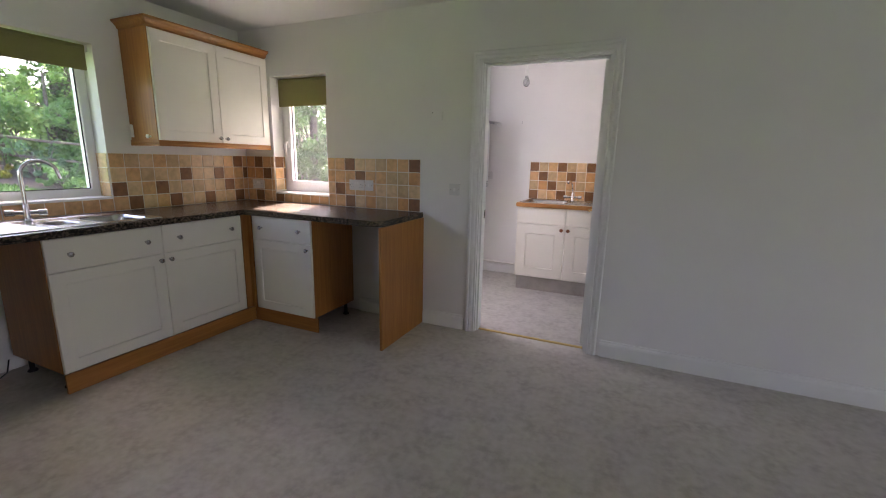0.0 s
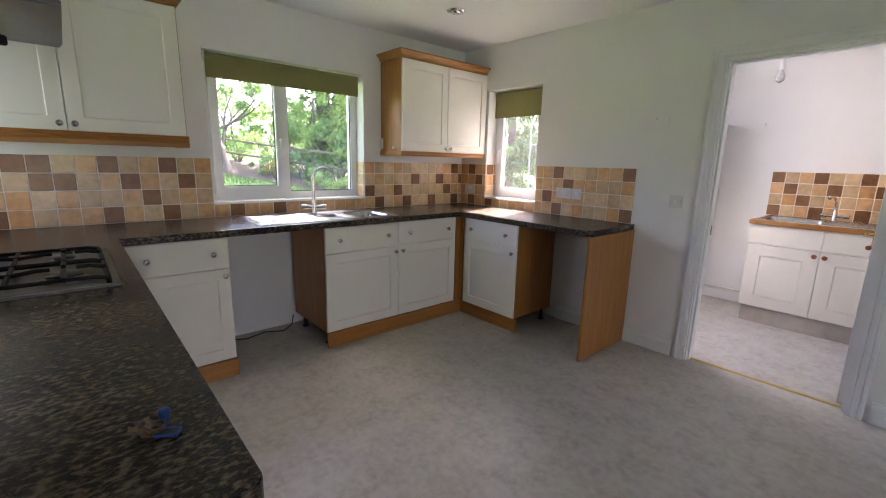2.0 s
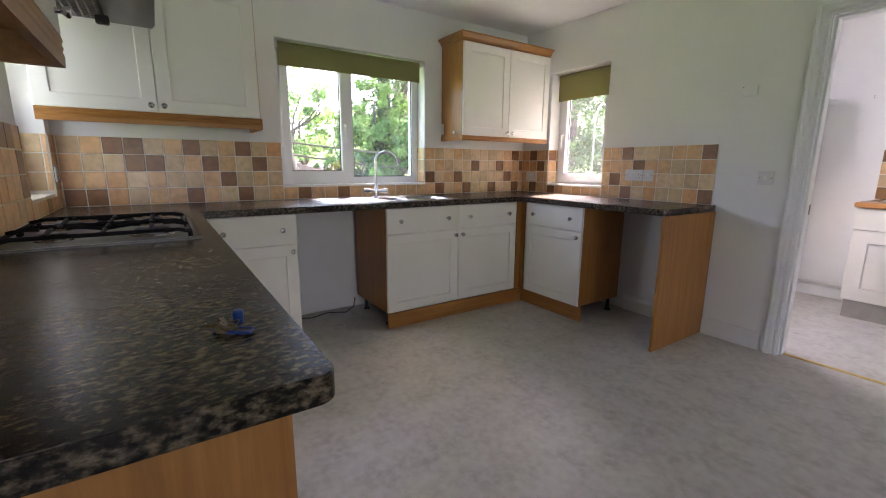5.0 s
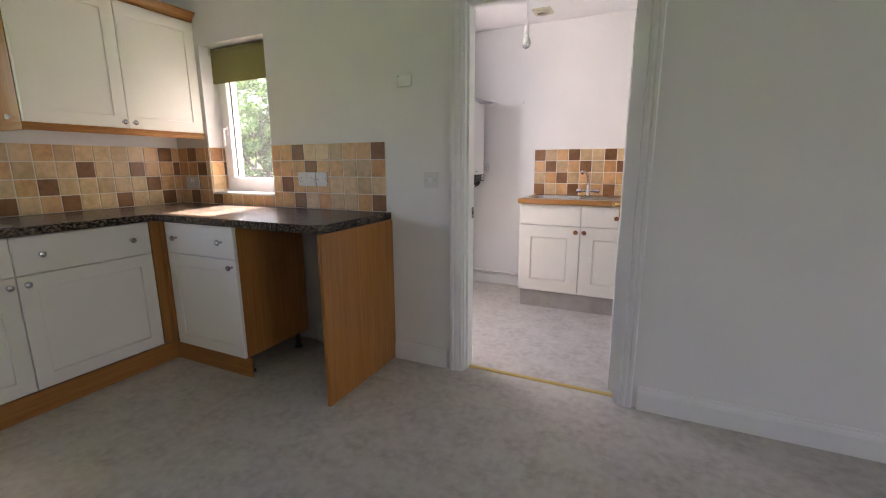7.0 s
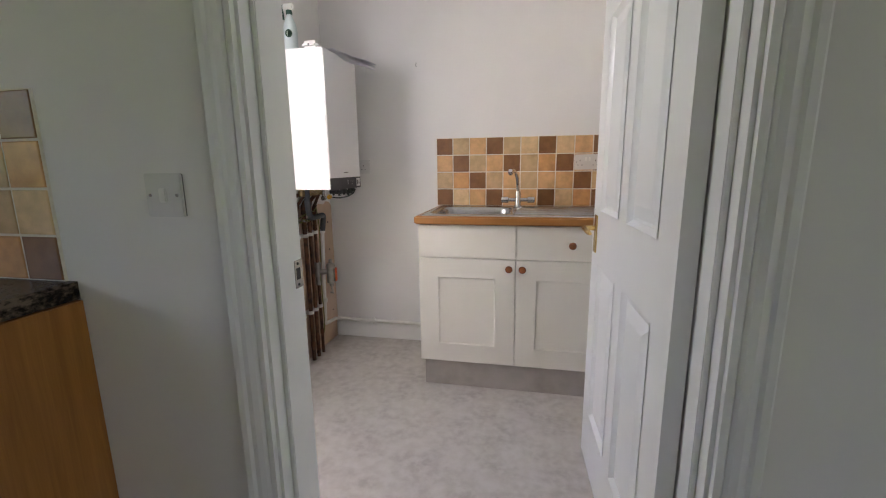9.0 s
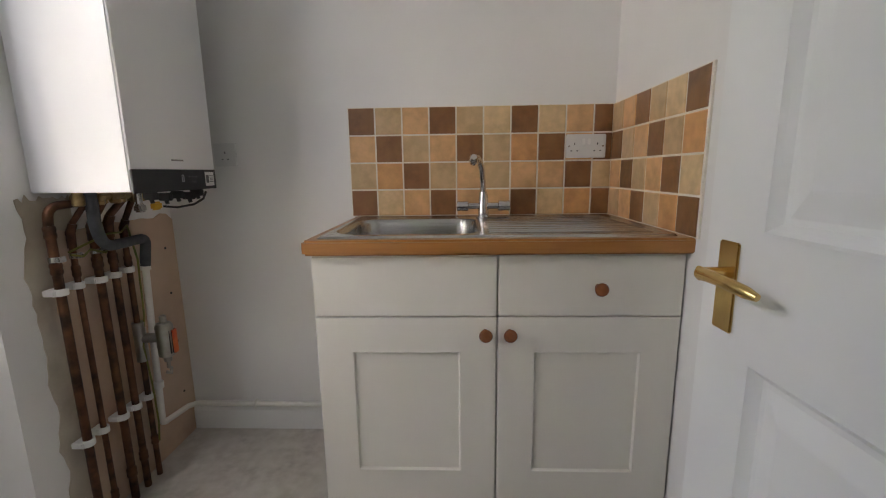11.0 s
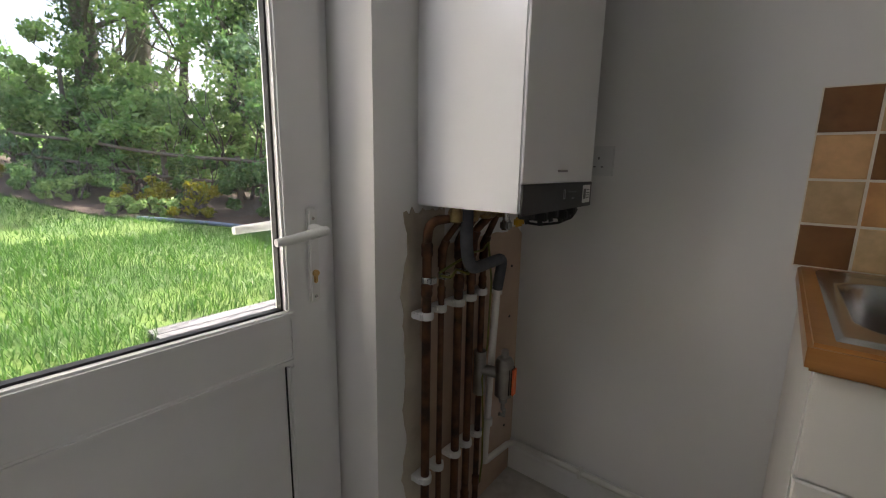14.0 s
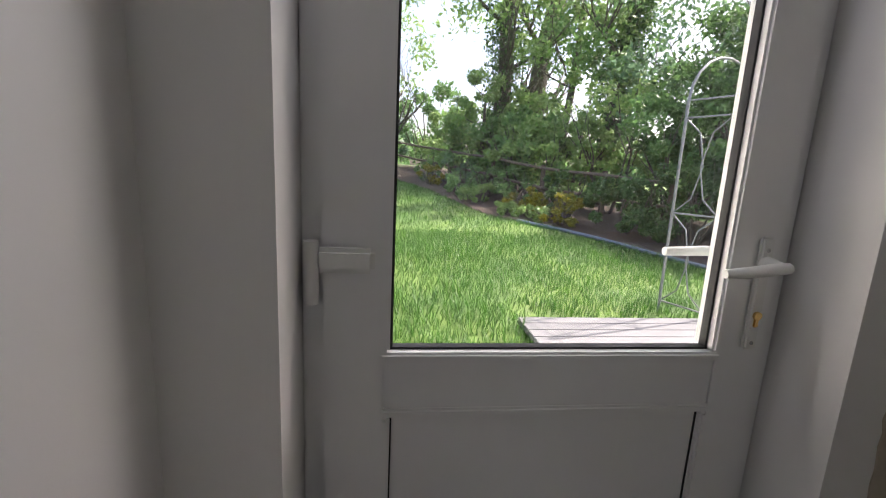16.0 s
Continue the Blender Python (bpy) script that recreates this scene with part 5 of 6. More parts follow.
part("spray_head", boxm(-0.035, 0.028, -0.012, 0.012, 0.190, 0.222, 0.008), M["plastic"], sb)
part("trigger", tube(bmesh.new(), [(-0.026, 0, 0.212), (-0.044, 0, 0.200), (-0.036, 0, 0.175), (-0.034, 0, 0.150)], [0.010, 0.011, 0.007, 0.006], 10), M["green"], sb, "green trigger", smooth=True)
bm = lathe(bmesh.new(), [(0.019, 0.0), (0.019, 0.002), (0.013, 0.002), (0.013, 0.0)], Matrix.Translation((0.010, -0.0335, 0.075)) @ pose(0, 0, 0, 90), 24)
part("badge_ring", bm, M["green"], sb)
th = thing("small_white_box", "small rounded white plastic sensor lying on the boiler", "sensor", pose(UW + 0.20, 4.50, BZ1))
part("shell", boxm(-0.045, 0.045, -0.03, 0.03, 0, 0.040, 0.016, 4), M["plastic"], th)
part("button", lathe(bmesh.new(), [(0.006, 0), (0.005, 0.002)], Matrix.Translation((0.0, -0.03, 0.018)) @ pose(0, 0, 0, 90), 12), M["print"], th)
M["paper"] = mat("white_paper", (0.74, 0.74, 0.76), 0.7, grain=((0.62, 0.62, 0.68), 30, 0.5))
for i in range(3):
    bm = bmesh.new()
    v = [bm.verts.new((UW + x, 4.60 + i * 0.016 + y, BZ1 + 0.002 + 0.005 * i + z * (1.9 - 0.5 * i))) for x, y, z in ((0.14, -0.06, 0), (0.285, -0.05, 0.006), (0.425, 0.20, -0.028), (0.30, 0.25, 0.0))]
    bm.faces.new(v)
    r = bmesh.ops.subdivide_edges(bm, edges=bm.edges, cuts=4, use_grid_fill=True)
    for q in bm.verts:
        q.co.z += 0.004 * math.sin(30 * q.co.x + 18 * q.co.y)
    bmesh.ops.solidify(bm, geom=list(bm.faces), thickness=0.0012)
    tagged(part("leaflet", bm, M["paper"]), "folded white leaflet curling over the boiler's edge", "paper", "papers on the boiler")

# ---- electrics ----


M["plate"] = mat("moulded_white_plate", (0.74, 0.74, 0.72), 0.22, grain=((0.70, 0.69, 0.66), 30, 0.4))


def socket(m, w, label, rockers, pins):
    """A white moulded plate lying in x and z, its back at y=0 and its front towards -y."""
    sk = thing("power_socket" if pins else "light_switch", label, "socket" if pins else "switch", m)
    part("plate", boxm(-w / 2, w / 2, -0.009, -0.0015, -0.043, 0.043, 0.0025), M["plate"], sk)
    # Black sheet that draws the plate's shadow line on the wall.
    part("backing", boxm(-w / 2 + 0.002, w / 2 - 0.002, -0.0016, 0.0, -0.0415, 0.0415), M["rubber"], sk)
    for x in rockers:
        part("rocker", boxm(x - (0.0055 if pins else 0.0085), x + (0.0055 if pins else 0.0085), -0.0135, -0.008, (0.005 if pins else -0.014), (0.027 if pins else 0.014), 0.002), M["plastic"], sk)
    for cx in pins:
        # Dark blocks on the plate; the shade of the pin holes is their colour.
        bm = boxm(cx - 0.002, cx + 0.002, -0.0094, -0.0085, 0.004, 0.012)
        for dx in (-0.011, 0.011):
            box(bm, cx + dx - 0.0032, cx + dx + 0.0032, -0.0094, -0.0085, -0.019, -0.015)
        part("pin_holes", bm, M["print"], sk)
    for x in ((-w / 2 + 0.012, w / 2 - 0.012) if w < 0.1 and not pins else ((-0.062, 0.062) if w > 0.1 else ())):
        part("screw", lathe(bmesh.new(), [(0.0035, 0), (0.003, 0.0012)], Matrix.Translation((x, -0.0088, 0.0)) @ pose(0, 0, 0, 90), 10), M["steel"], sk)
    return sk


TFACE = 0.0078
socket(pose(-1.805, N - TFACE, 1.098), 0.146, "white double socket on the kitchen tiles", (-0.010, 0.010), (-0.042, 0.042))
sp = socket(pose(-1.685, N - TFACE, 1.098), 0.086, "white fused switch plate beside the double socket", (0.0,), ())
socket(pose(-2.915, N - TFACE, 1.062), 0.146, "white double socket in the tiled corner", (-0.010, 0.010), (-0.042, 0.042))
socket(pose(-0.925, N, 1.100), 0.086, "white single light switch beside the doorway", (0.0,), ())
socket(pose(0.097, UN - TFACE, 1.164), 0.146, "white double socket over the utility sink", (-0.010, 0.010), (-0.042, 0.042))
socket(pose(-1.270, UN, 1.152), 0.086, "white single socket behind the boiler", (), (0.0,))
socket(pose(-2.99, S + TFACE, 1.10, 0, 0, 180), 0.086, "white single socket in the tiled corner", (), (0.0,))
bp = thing("thermostat_backplate", "white empty backplate of a removed thermostat", "backplate", pose(-1.08, N, 1.635))
part("plate", boxm(-0.050, 0.050, -0.006, 0, -0.036, 0.036, 0.003), M["plastic"], bp)
part("rim", picture_frame(bmesh.new(), -0.046, 0.046, -0.032, 0.032, 0.004, -0.011, -0.006), M["plastic"], bp)
part("screw", lathe(bmesh.new(), [(0.004, 0), (0.003, 0.002)], Matrix.Translation((-0.035, -0.0105, 0.022)) @ pose(0, 0, 0, 90), 10), M["print"], bp)

sl = thing("ceiling_spotlight", "round chrome recessed ceiling spotlight, unlit", "ceiling light", pose(-2.255, 2.235, CEIL) @ Matrix.Diagonal((1.25, 1.25, 1.0, 1.0)))
part("bezel", lathe(bmesh.new(), [(0.052, 0), (0.054, -0.005), (0.048, -0.010), (0.038, -0.007), (0.038, 0.0)], None, 32), M["chrome"], sl, smooth=True)
part("lamp", lathe(bmesh.new(), [(0.034, -0.001), (0.032, -0.016), (0.020, -0.026), (0.004, -0.028)], Matrix.Translation((0.004, -0.006, 0)), 28), M["chrome"], sl, smooth=True)
pl = thing("pendant_lamp", "bare clear bulb hanging on a white flex", "ceiling light", pose(-0.67, 4.10, CEIL))
part("ceiling_rose", lathe(bmesh.new(), [(0.042, 0), (0.042, -0.012), (0.030, -0.024), (0.006, -0.028)], None, 28), M["plastic"], pl, smooth=True)
part("flex", tube(bmesh.new(), [(0, 0, -0.02), (0.001, 0, -0.2), (0, 0, -0.285)], 0.0032, 10), M["plastic"], pl, smooth=True)
part("lamp_holder", lathe(bmesh.new(), [(0.006, -0.27), (0.014, -0.28), (0.016, -0.31), (0.019, -0.325), (0.017, -0.335)], None, 20), M["plastic"], pl, smooth=True)
M["bulb"] = mat("frosted_clear_glass", (0.80, 0.82, 0.82), 0.15, grain=((0.74, 0.76, 0.76), 8, 0.4))
M["bulb"].node_tree.nodes["Principled BSDF"].inputs["Transmission Weight"].default_value = 0.75
part("bulb", lathe(bmesh.new(), [(0.013, -0.334), (0.016, -0.350), (0.028, -0.378), (0.030, -0.395), (0.024, -0.416), (0.008, -0.428)], None, 24), M["bulb"], pl, smooth=True)
M["aged"] = mat("yellowed_plastic", (0.60, 0.55, 0.42), 0.45, grain=((0.52, 0.46, 0.33), 20, 0.5))
vf = thing("extractor_vent", "yellowed square ceiling vent with a round grille", "vent", pose(-0.70, 4.70, CEIL))
part("plate", boxm(-0.075, 0.075, -0.075, 0.075, -0.016, 0.0, 0.005), M["aged"], vf)
part("grille_ring", lathe(bmesh.new(), [(0.046, -0.016), (0.048, -0.026), (0.040, -0.028), (0.038, -0.018), (0.034, -0.016)], None, 28), M["aged"], vf, smooth=True)
hk = thing("cup_hook", "small steel hook screwed into the wall", "hook", pose(-0.905, UN, 1.755))
part("wire", tube(bmesh.new(), [(0, 0, 0), (0, -0.015, 0), (0, -0.022, -0.006), (0, -0.026, -0.018), (0, -0.018, -0.024), (0, -0.010, -0.02)], 0.0018, 8), M["steel"], hk, smooth=True)

# catch and knob on the oak side of the wall cabinet
wc = thing("cabinet_side_plate", "small white plate fixed to the oak cabinet side", "bracket", pose(-3.035, 2.111, 1.475))
part("plate", boxm(-0.016, 0.016, -0.012, 0, -0.045, 0.045, 0.004), M["plastic"], wc)
kb = thing("side_knob", "small pale knob on the oak cabinet side", "knob", pose(-2.837, 2.111, 1.436))
knob_at(kb, 0, 0, 0.0, M["plastic"], 0.9)
# loose cable lying in the appliance gap
pipe("loose_cable", "dark cable lying on the floor in the appliance gap", [(W + 0.05, 0.70, 0.006), (W + 0.12, 0.85, 0.006), (W + 0.07, 1.0, 0.006), (W + 0.14, 1.12, 0.008), (W + 0.10, 1.20, 0.03), (W + 0.06, 1.23, 0.09)], 0.004, M["rubber"], "cables", "cable")
for ob_name, at in (("base_cabinet.001", ((0.05, 0.07), (0.53, 0.07), (0.53, 0.45), (0.05, 0.45))), ("base_cabinet", ((0.05, 0.09), (0.05, 0.5), (1.15, 0.09), (1.15, 0.5)))):
    for x, y in at:
        part("leg", lathe(bmesh.new(), [(0.026, 0), (0.024, 0.008), (0.014, 0.016), (0.014, 0.095), (0.024, 0.104), (0.024, 0.115)], Matrix.Translation((x, y, 0)), 16), M["rubber"], bpy.data.objects[ob_name], "black plastic cabinet leg", smooth=True)

# ---- keys on the worktop ----
M["blue"] = mat("blue_plastic", (0.010, 0.040, 0.22), 0.35, grain=((0.012, 0.06, 0.28), 30, 0.4))
M["key"] = mat("dull_key_brass", (0.30, 0.21, 0.11), 0.45, 0.8, grain=((0.07, 0.045, 0.022), 60, 0.7))
M["fob"] = mat("dark_leather", (0.022, 0.016, 0.012), 0.45, grain=((0.045, 0.03, 0.02), 60, 0.5))
ky = thing("bunch_of_keys", "small bunch of brass keys with two blue plastic tags", "keys", pose(-0.512, 0.050, WALK_TOP, 0, 0, 40) @ Matrix.Scale(0.98, 4))
part("tag", boxm(-0.026, 0.004, -0.012, 0.006, 0.0, 0.005, 0.002), M["blue"], ky, "blue plastic key tag")
tg = part("tag", picture_frame(bmesh.new(), -0.017, 0.017, -0.011, 0.011, 0.004, 0.0, 0.005, 0.001), M["blue"], ky, "blue plastic tag with a window", m=pose(0.024, -0.004, 0.004, 90, 4, 24))
part("tag_label", boxm(-0.013, 0.013, 0.0015, 0.0035, -0.007, 0.007), M["fob"], tg)
part("key_cap", lathe(bmesh.new(), [(0.0065, 0), (0.007, 0.002), (0.0085, 0.014), (0.0085, 0.020), (0.006, 0.023)], Matrix.Translation((-0.002, 0.020, 0.006)), 16), M["blue"], ky, "round blue key cap", smooth=True)


def key_mesh(L):
    bm = lathe(bmesh.new(), [(0.005, 0.0), (0.0125, 0.0), (0.0125, 0.0022), (0.005, 0.0022), (0.005, 0.0)], None, 20)
    box(bm, -0.003, 0.003, 0.010, 0.010 + L, 0.0, 0.0022)
    for i in range(4):
        box(bm, 0.003, 0.0045 + 0.0012 * (i % 2), 0.016 + i * L / 5, 0.019 + i * L / 5, 0.0, 0.0022)
    return bm


part("key", key_mesh(0.018), M["key"], ky, m=pose(-0.002, -0.010, 0.006, 6, -4, 48))
part("key", key_mesh(0.020), M["key"], ky, m=pose(0.004, -0.006, 0.010, 12, 8, 70))
part("key", key_mesh(0.017), M["key"], ky, m=pose(-0.004, -0.010, 0.008, 10, -10, 110))
rr = [(0.013 * math.cos(a), 0.013 * math.sin(a), 0.014 + 0.002 * math.sin(2 * a)) for a in [2 * math.pi * i / 20 for i in range(21)]]
part("key_ring", tube(bmesh.new(), rr, 0.0012, 8), M["key"], ky, smooth=True)

# ---- tiles ----
PITCH, GAP, ROWS_N = 0.1015, 0.0058, 4
tile_mesh = {}
rng = random.Random(7)


def tile_data(w, h):
    k = (round(w, 4), round(h, 4))
    if k not in tile_mesh:
        bm = bmesh.new()
        x, z, b = k[0] / 2, k[1] / 2, 0.0022
        ring = lambda y, i: [bm.verts.new((sx * (x - i), y, sz * (z - i))) for sx, sz in ((-1, -1), (1, -1), (1, 1), (-1, 1))]
        r0, r1, r2 = ring(0, 0), ring(-0.0055, 0), ring(-0.007, b)
        for p, q in ((r0, r1), (r1, r2)):
            for i in range(4):
                bm.faces.new((p[i], p[(i + 1) % 4], q[(i + 1) % 4], q[i]))
        bm.faces.new(r2)
        finish(bm, False)
        me = bpy.data.meshes.new("tile")
        bm.to_mesh(me)
        bm.free()
        me.materials.append(TILE["T"])
        tile_mesh[k] = me
    return tile_mesh[k]


def tiled(parent, m, width, z0, z1, pattern, start="left"):
    """Tiles over a strip in m's x and z, front towards -y. pattern: strings, top row first, read from the strip's start."""
    wall = bpy.data.objects[parent]
    part("grout", boxm(0, width, -0.0056, -0.0002, z0, z1), M["grout"], wall, m=m)
    top = WALK_TOP + ROWS_N * PITCH
    for r in range(ROWS_N):
        hi, lo = min(z1, top - r * PITCH), max(z0, top - (r + 1) * PITCH)
        if hi - lo < 0.02:
            continue
        c, x = 0, 0.0
        while width - x > 0.012:
            w = min(PITCH, width - x)
            row = pattern[r] if r < len(pattern) else ""
            key = row[c] if c < len(row) else ("D" if rng.random() < 0.23 else rng.choice("TTTOGGLL"))
            ob = new("tile", tile_data(w - GAP, hi - lo - GAP))
            cx = x + w / 2 if start == "left" else width - x - w / 2
            ob.parent = wall
            ob.matrix_basis = m @ pose(cx, -0.0012 + rng.uniform(-0.0004, 0.0004), (hi + lo) / 2, rng.uniform(-0.5, 0.5), 0, rng.uniform(-0.5, 0.5))
            ob.material_slots[0].link = "OBJECT"
            ob.material_slots[0].material = TILE[key]
            x += PITCH
            c += 1


TT = WALK_TOP + ROWS_N * PITCH
east = lambda y: pose(W, y, 0, 0, 0, 90)
tiled("wall_west", east(S), WIN_W[0] - S, WALK_TOP, TT, ["OGDTGDTG", "GDLTDTGD", "GTGDTGGT", "TGDLTDTT"], "right")
tiled("wall_west", east(WIN_W[0]), ww, WALK_TOP, WIN_W[2], ["", "", "", "TDTTDTTGTTTT"])
tiled("wall_west", east(WIN_W[1]), N - 0.007 - WIN_W[1], WALK_TOP, TT, ["TGLTGLLGLTDT", "LTGLLDLLDTTD", "DLTDLLGLLDTT", "TDLTDLLDLLDT"])
tiled("wall_west", pose(W - DEEP, WIN_W[1], 0), DEEP, WIN_W[2] + 0.012, TT, ["LL", "GL", "TL"], "right")
tiled("wall_north", pose(W + 0.007, N, 0), WIN_N[0] - W - 0.007, WALK_TOP, TT, ["ODTT", "OODL", "TTTT", "TDTT"])
tiled("wall_north", pose(WIN_N[0], N, 0), wn_, WALK_TOP, WIN_N[2], ["", "", "", "DTLTTT"])
tiled("wall_north", pose(WIN_N[1], N, 0), -1.215 - WIN_N[1], WALK_TOP, TT, ["DTTGLLDTT", "OGGTTDTTT", "LGLLTTTDL", "DOGGOLDTT"], "right")
tiled("wall_north", pose(WIN_N[0], N, 0, 0, 0, 90), DEEP, WIN_N[2] + 0.012, TT, ["D", "T", "L"])
tiled("wall_south", pose(WIN_S[0], S, 0, 0, 0, 180), WIN_S[0] - W - 0.007, WALK_TOP, TT, [])
tiled("wall_south", pose(WIN_S[1], S, 0, 0, 0, 180), ws_, WALK_TOP, WIN_S[2], [])
tiled("wall_south", pose(PX - 0.02, S, 0, 0, 0, 180), PX - 0.02 - WIN_S[1], WALK_TOP, TT, [])
tiled("wall_south", pose(WIN_S[0], S - DEEP, 0, 0, 0, 90), DEEP, WIN_S[2] + 0.012, TT, ["L", "G", "G"])
structure("window_sill_south", boxm(WIN_S[0] + 0.008, WIN_S[1] - 0.001, S - DEEP, S + 0.004, WIN_S[2], WIN_S[2] + 0.012, 0.003), M["grout"], "pale tiled window sill", "sill")
tiled("utility_wall_north", pose(-0.789, UN, 0), UE - 0.007 + 0.789, WALK_TOP, TT, ["DGTDGLDLTD", "TDGTDGODTD", "GODGTGTTDG", "DLTDTTDLOD"])
tiled("utility_wall_east", pose(UE, UN, 0, 0, 0, -90), 0.615, WALK_TOP, TT, ["GTDGLD", "DGTDGO", "TDGTDL", "GTDGOD"])

# ---- garden ----


def leaf_mat(name, a, b, gloss=0.4):
    """Leaf: thin, lets light through; two greens mixed leaf by leaf."""
    m = bpy.data.materials.new(name)
    m.use_nodes = True
    nt = m.node_tree
    p = nt.nodes["Principled BSDF"]
    geo = nt.nodes.new("ShaderNodeNewGeometry")
    mx = nt.nodes.new("ShaderNodeMix")
    mx.data_type = "RGBA"
    mx.inputs[6].default_value, mx.inputs[7].default_value = (*a, 1), (*b, 1)
    nt.links.new(geo.outputs["Random Per Island"], mx.inputs[0])
    nt.links.new(mx.outputs[2], p.inputs["Base Color"])
    p.inputs["Roughness"].default_value = gloss
    p.inputs["Specular IOR Level"].default_value = 0.35
    tl = nt.nodes.new("ShaderNodeBsdfTranslucent")
    nt.links.new(mx.outputs[2], tl.inputs[0])
    ms = nt.nodes.new("ShaderNodeMixShader")
    ms.inputs[0].default_value = 0.5
    nt.links.new(p.outputs[0], ms.inputs[1])
    nt.links.new(tl.outputs[0], ms.inputs[2])
    nt.links.new(ms.outputs[0], nt.nodes["Material Output"].inputs[0])
    return m


M["leaf"] = leaf_mat("green_leaf", (0.10, 0.22, 0.06), (0.22, 0.37, 0.13))
M["leaf_pale"] = leaf_mat("spring_leaf", (0.17, 0.31, 0.08), (0.32, 0.45, 0.16))
M["leaf_dark"] = leaf_mat("ivy_leaf", (0.055, 0.12, 0.035), (0.11, 0.20, 0.065), 0.3)
M["leaf_blue"] = leaf_mat("blue_green_leaf", (0.10, 0.20, 0.10), (0.20, 0.33, 0.18))
M["leaf_yellow"] = leaf_mat("golden_leaf", (0.30, 0.26, 0.02), (0.20, 0.22, 0.03))
M["blade"] = leaf_mat("grass_blade", (0.028, 0.112, 0.014), (0.078, 0.195, 0.026))
M["bark"] = mat("grey_brown_bark", (0.095, 0.078, 0.062), 0.9, grain=((0.04, 0.032, 0.026), 12, 0.9), stain=((0.20, 0.17, 0.14), 4, 0.5), bump=0.8, bump_scale=24)
M["soil"] = mat("bark_mulch", (0.075, 0.050, 0.034), 0.95, grain=((0.035, 0.024, 0.017), 25, 0.9), bump=0.8, bump_scale=40)
M["lawn"] = mat("lawn", (0.052, 0.115, 0.018), 0.9, grain=((0.032, 0.075, 0.012), 9, 0.8), stain=((0.13, 0.20, 0.035), 1.2, 0.7), bump=0.7, bump_scale=120)
M["rail"] = mat("weathered_rail", (0.13, 0.10, 0.07), 0.85, grain=((0.12, 0.09, 0.06), 30, 0.8), bump=0.4, bump_scale=60)
M["deck"] = mat("pale_grey_boards", (0.145, 0.147, 0.15), 0.65, grain=((0.105, 0.106, 0.108), 25, 0.7), bump=0.2, bump_scale=120)
M["iron"] = mat("grey_painted_iron", (0.22, 0.23, 0.24), 0.45, 0.4, grain=((0.14, 0.145, 0.15), 30, 0.6))
M["edging"] = mat("blue_grey_edging", (0.12, 0.16, 0.21), 0.6, grain=((0.08, 0.10, 0.13), 20, 0.6))


def gz(x, y):
    """Height of the ground: a lawn that rises away from the house."""
    dx = min(max(0.0, -x - 3.4), 14.0)
    return -0.10 + 0.097 * dx - 0.03 * min(max(0.0, y - 3.8), 8) * min(1, dx / 2) + (0.03 * math.sin(1.3 * x + 0.7 * y) if dx > 0 else 0.0)


def steps(lo, hi, near0, near1, fine, coarse):
    out, v = [], lo
    while v < hi:
        out.append(v)
        v += fine if near0 <= v < near1 else coarse
    return out + [hi]


gx, gy = steps(-400, 400, -20, 0, 0.5, 20), steps(-400, 400, -10, 20, 0.5, 15)
bm = bmesh.new()
hx0, hx1, hy0, hy1 = -3.0, 6.3, -2.2, 4.9


def gz_flat(x, y):
    return -0.12 if hx0 < x < hx1 and hy0 < y < hy1 else gz(x, y)


grid = [[bm.verts.new((x, y, gz_flat(x, y))) for x in gx] for y in gy]
for j in range(len(gy) - 1):
    for i in range(len(gx) - 1):
        bm.faces.new((grid[j][i], grid[j][i + 1], grid[j + 1][i + 1], grid[j + 1][i]))
structure("ground", bm, M["lawn"], "green lawn rising away from the house", "ground", smooth=True)

# the bed beyond the lawn follows this line
EDGE = [(-18.0, -3.0), (-15.4, 1.2), (-12.9, 3.6), (-10.35, 4.55), (-8.57, 5.34), (-7.4, 6.28), (-6.4, 7.16), (-5.4, 8.23), (-4.5, 9.73)]
OUT = Vector((-0.72, 0.69, 0))


def along(t, off=0.0):
    """A point of the bed's edge, t from 0 to 1, off metres beyond it."""
    f = t * (len(EDGE) - 1)
    i = min(int(f), len(EDGE) - 2)
    p = Vector((*EDGE[i], 0)).lerp(Vector((*EDGE[i + 1], 0)), f - i) + OUT * off
    return Vector((p.x, p.y, gz(p.x, p.y)))


bm = bmesh.new()
ra = [[bm.verts.new(along(i / 40, o) + Vector((0, 0, 0.02 + 0.03 * noise.noise((i * 0.7, o * 3, 0))))) for o in (0, 0.3, 0.7, 1.2, 2.0, 4.0)] for i in range(41)]
for a, b in zip(ra, ra[1:]):
    for k in range(5):
        bm.faces.new((a[k], a[k + 1], b[k + 1], b[k]))
structure("flower_bed", bm, M["soil"], "dark mulched bed along the lawn's edge", "flower bed", smooth=True)
tagged(part("lawn_edging", tube(bmesh.new(), [along(0.55 + 0.4 * i / 20, -0.03) + Vector((0, 0, 0.03)) for i in range(21)], 0.03, 8), M["edging"], None, smooth=True), "blue-grey edging strip between lawn and bed", "edging")


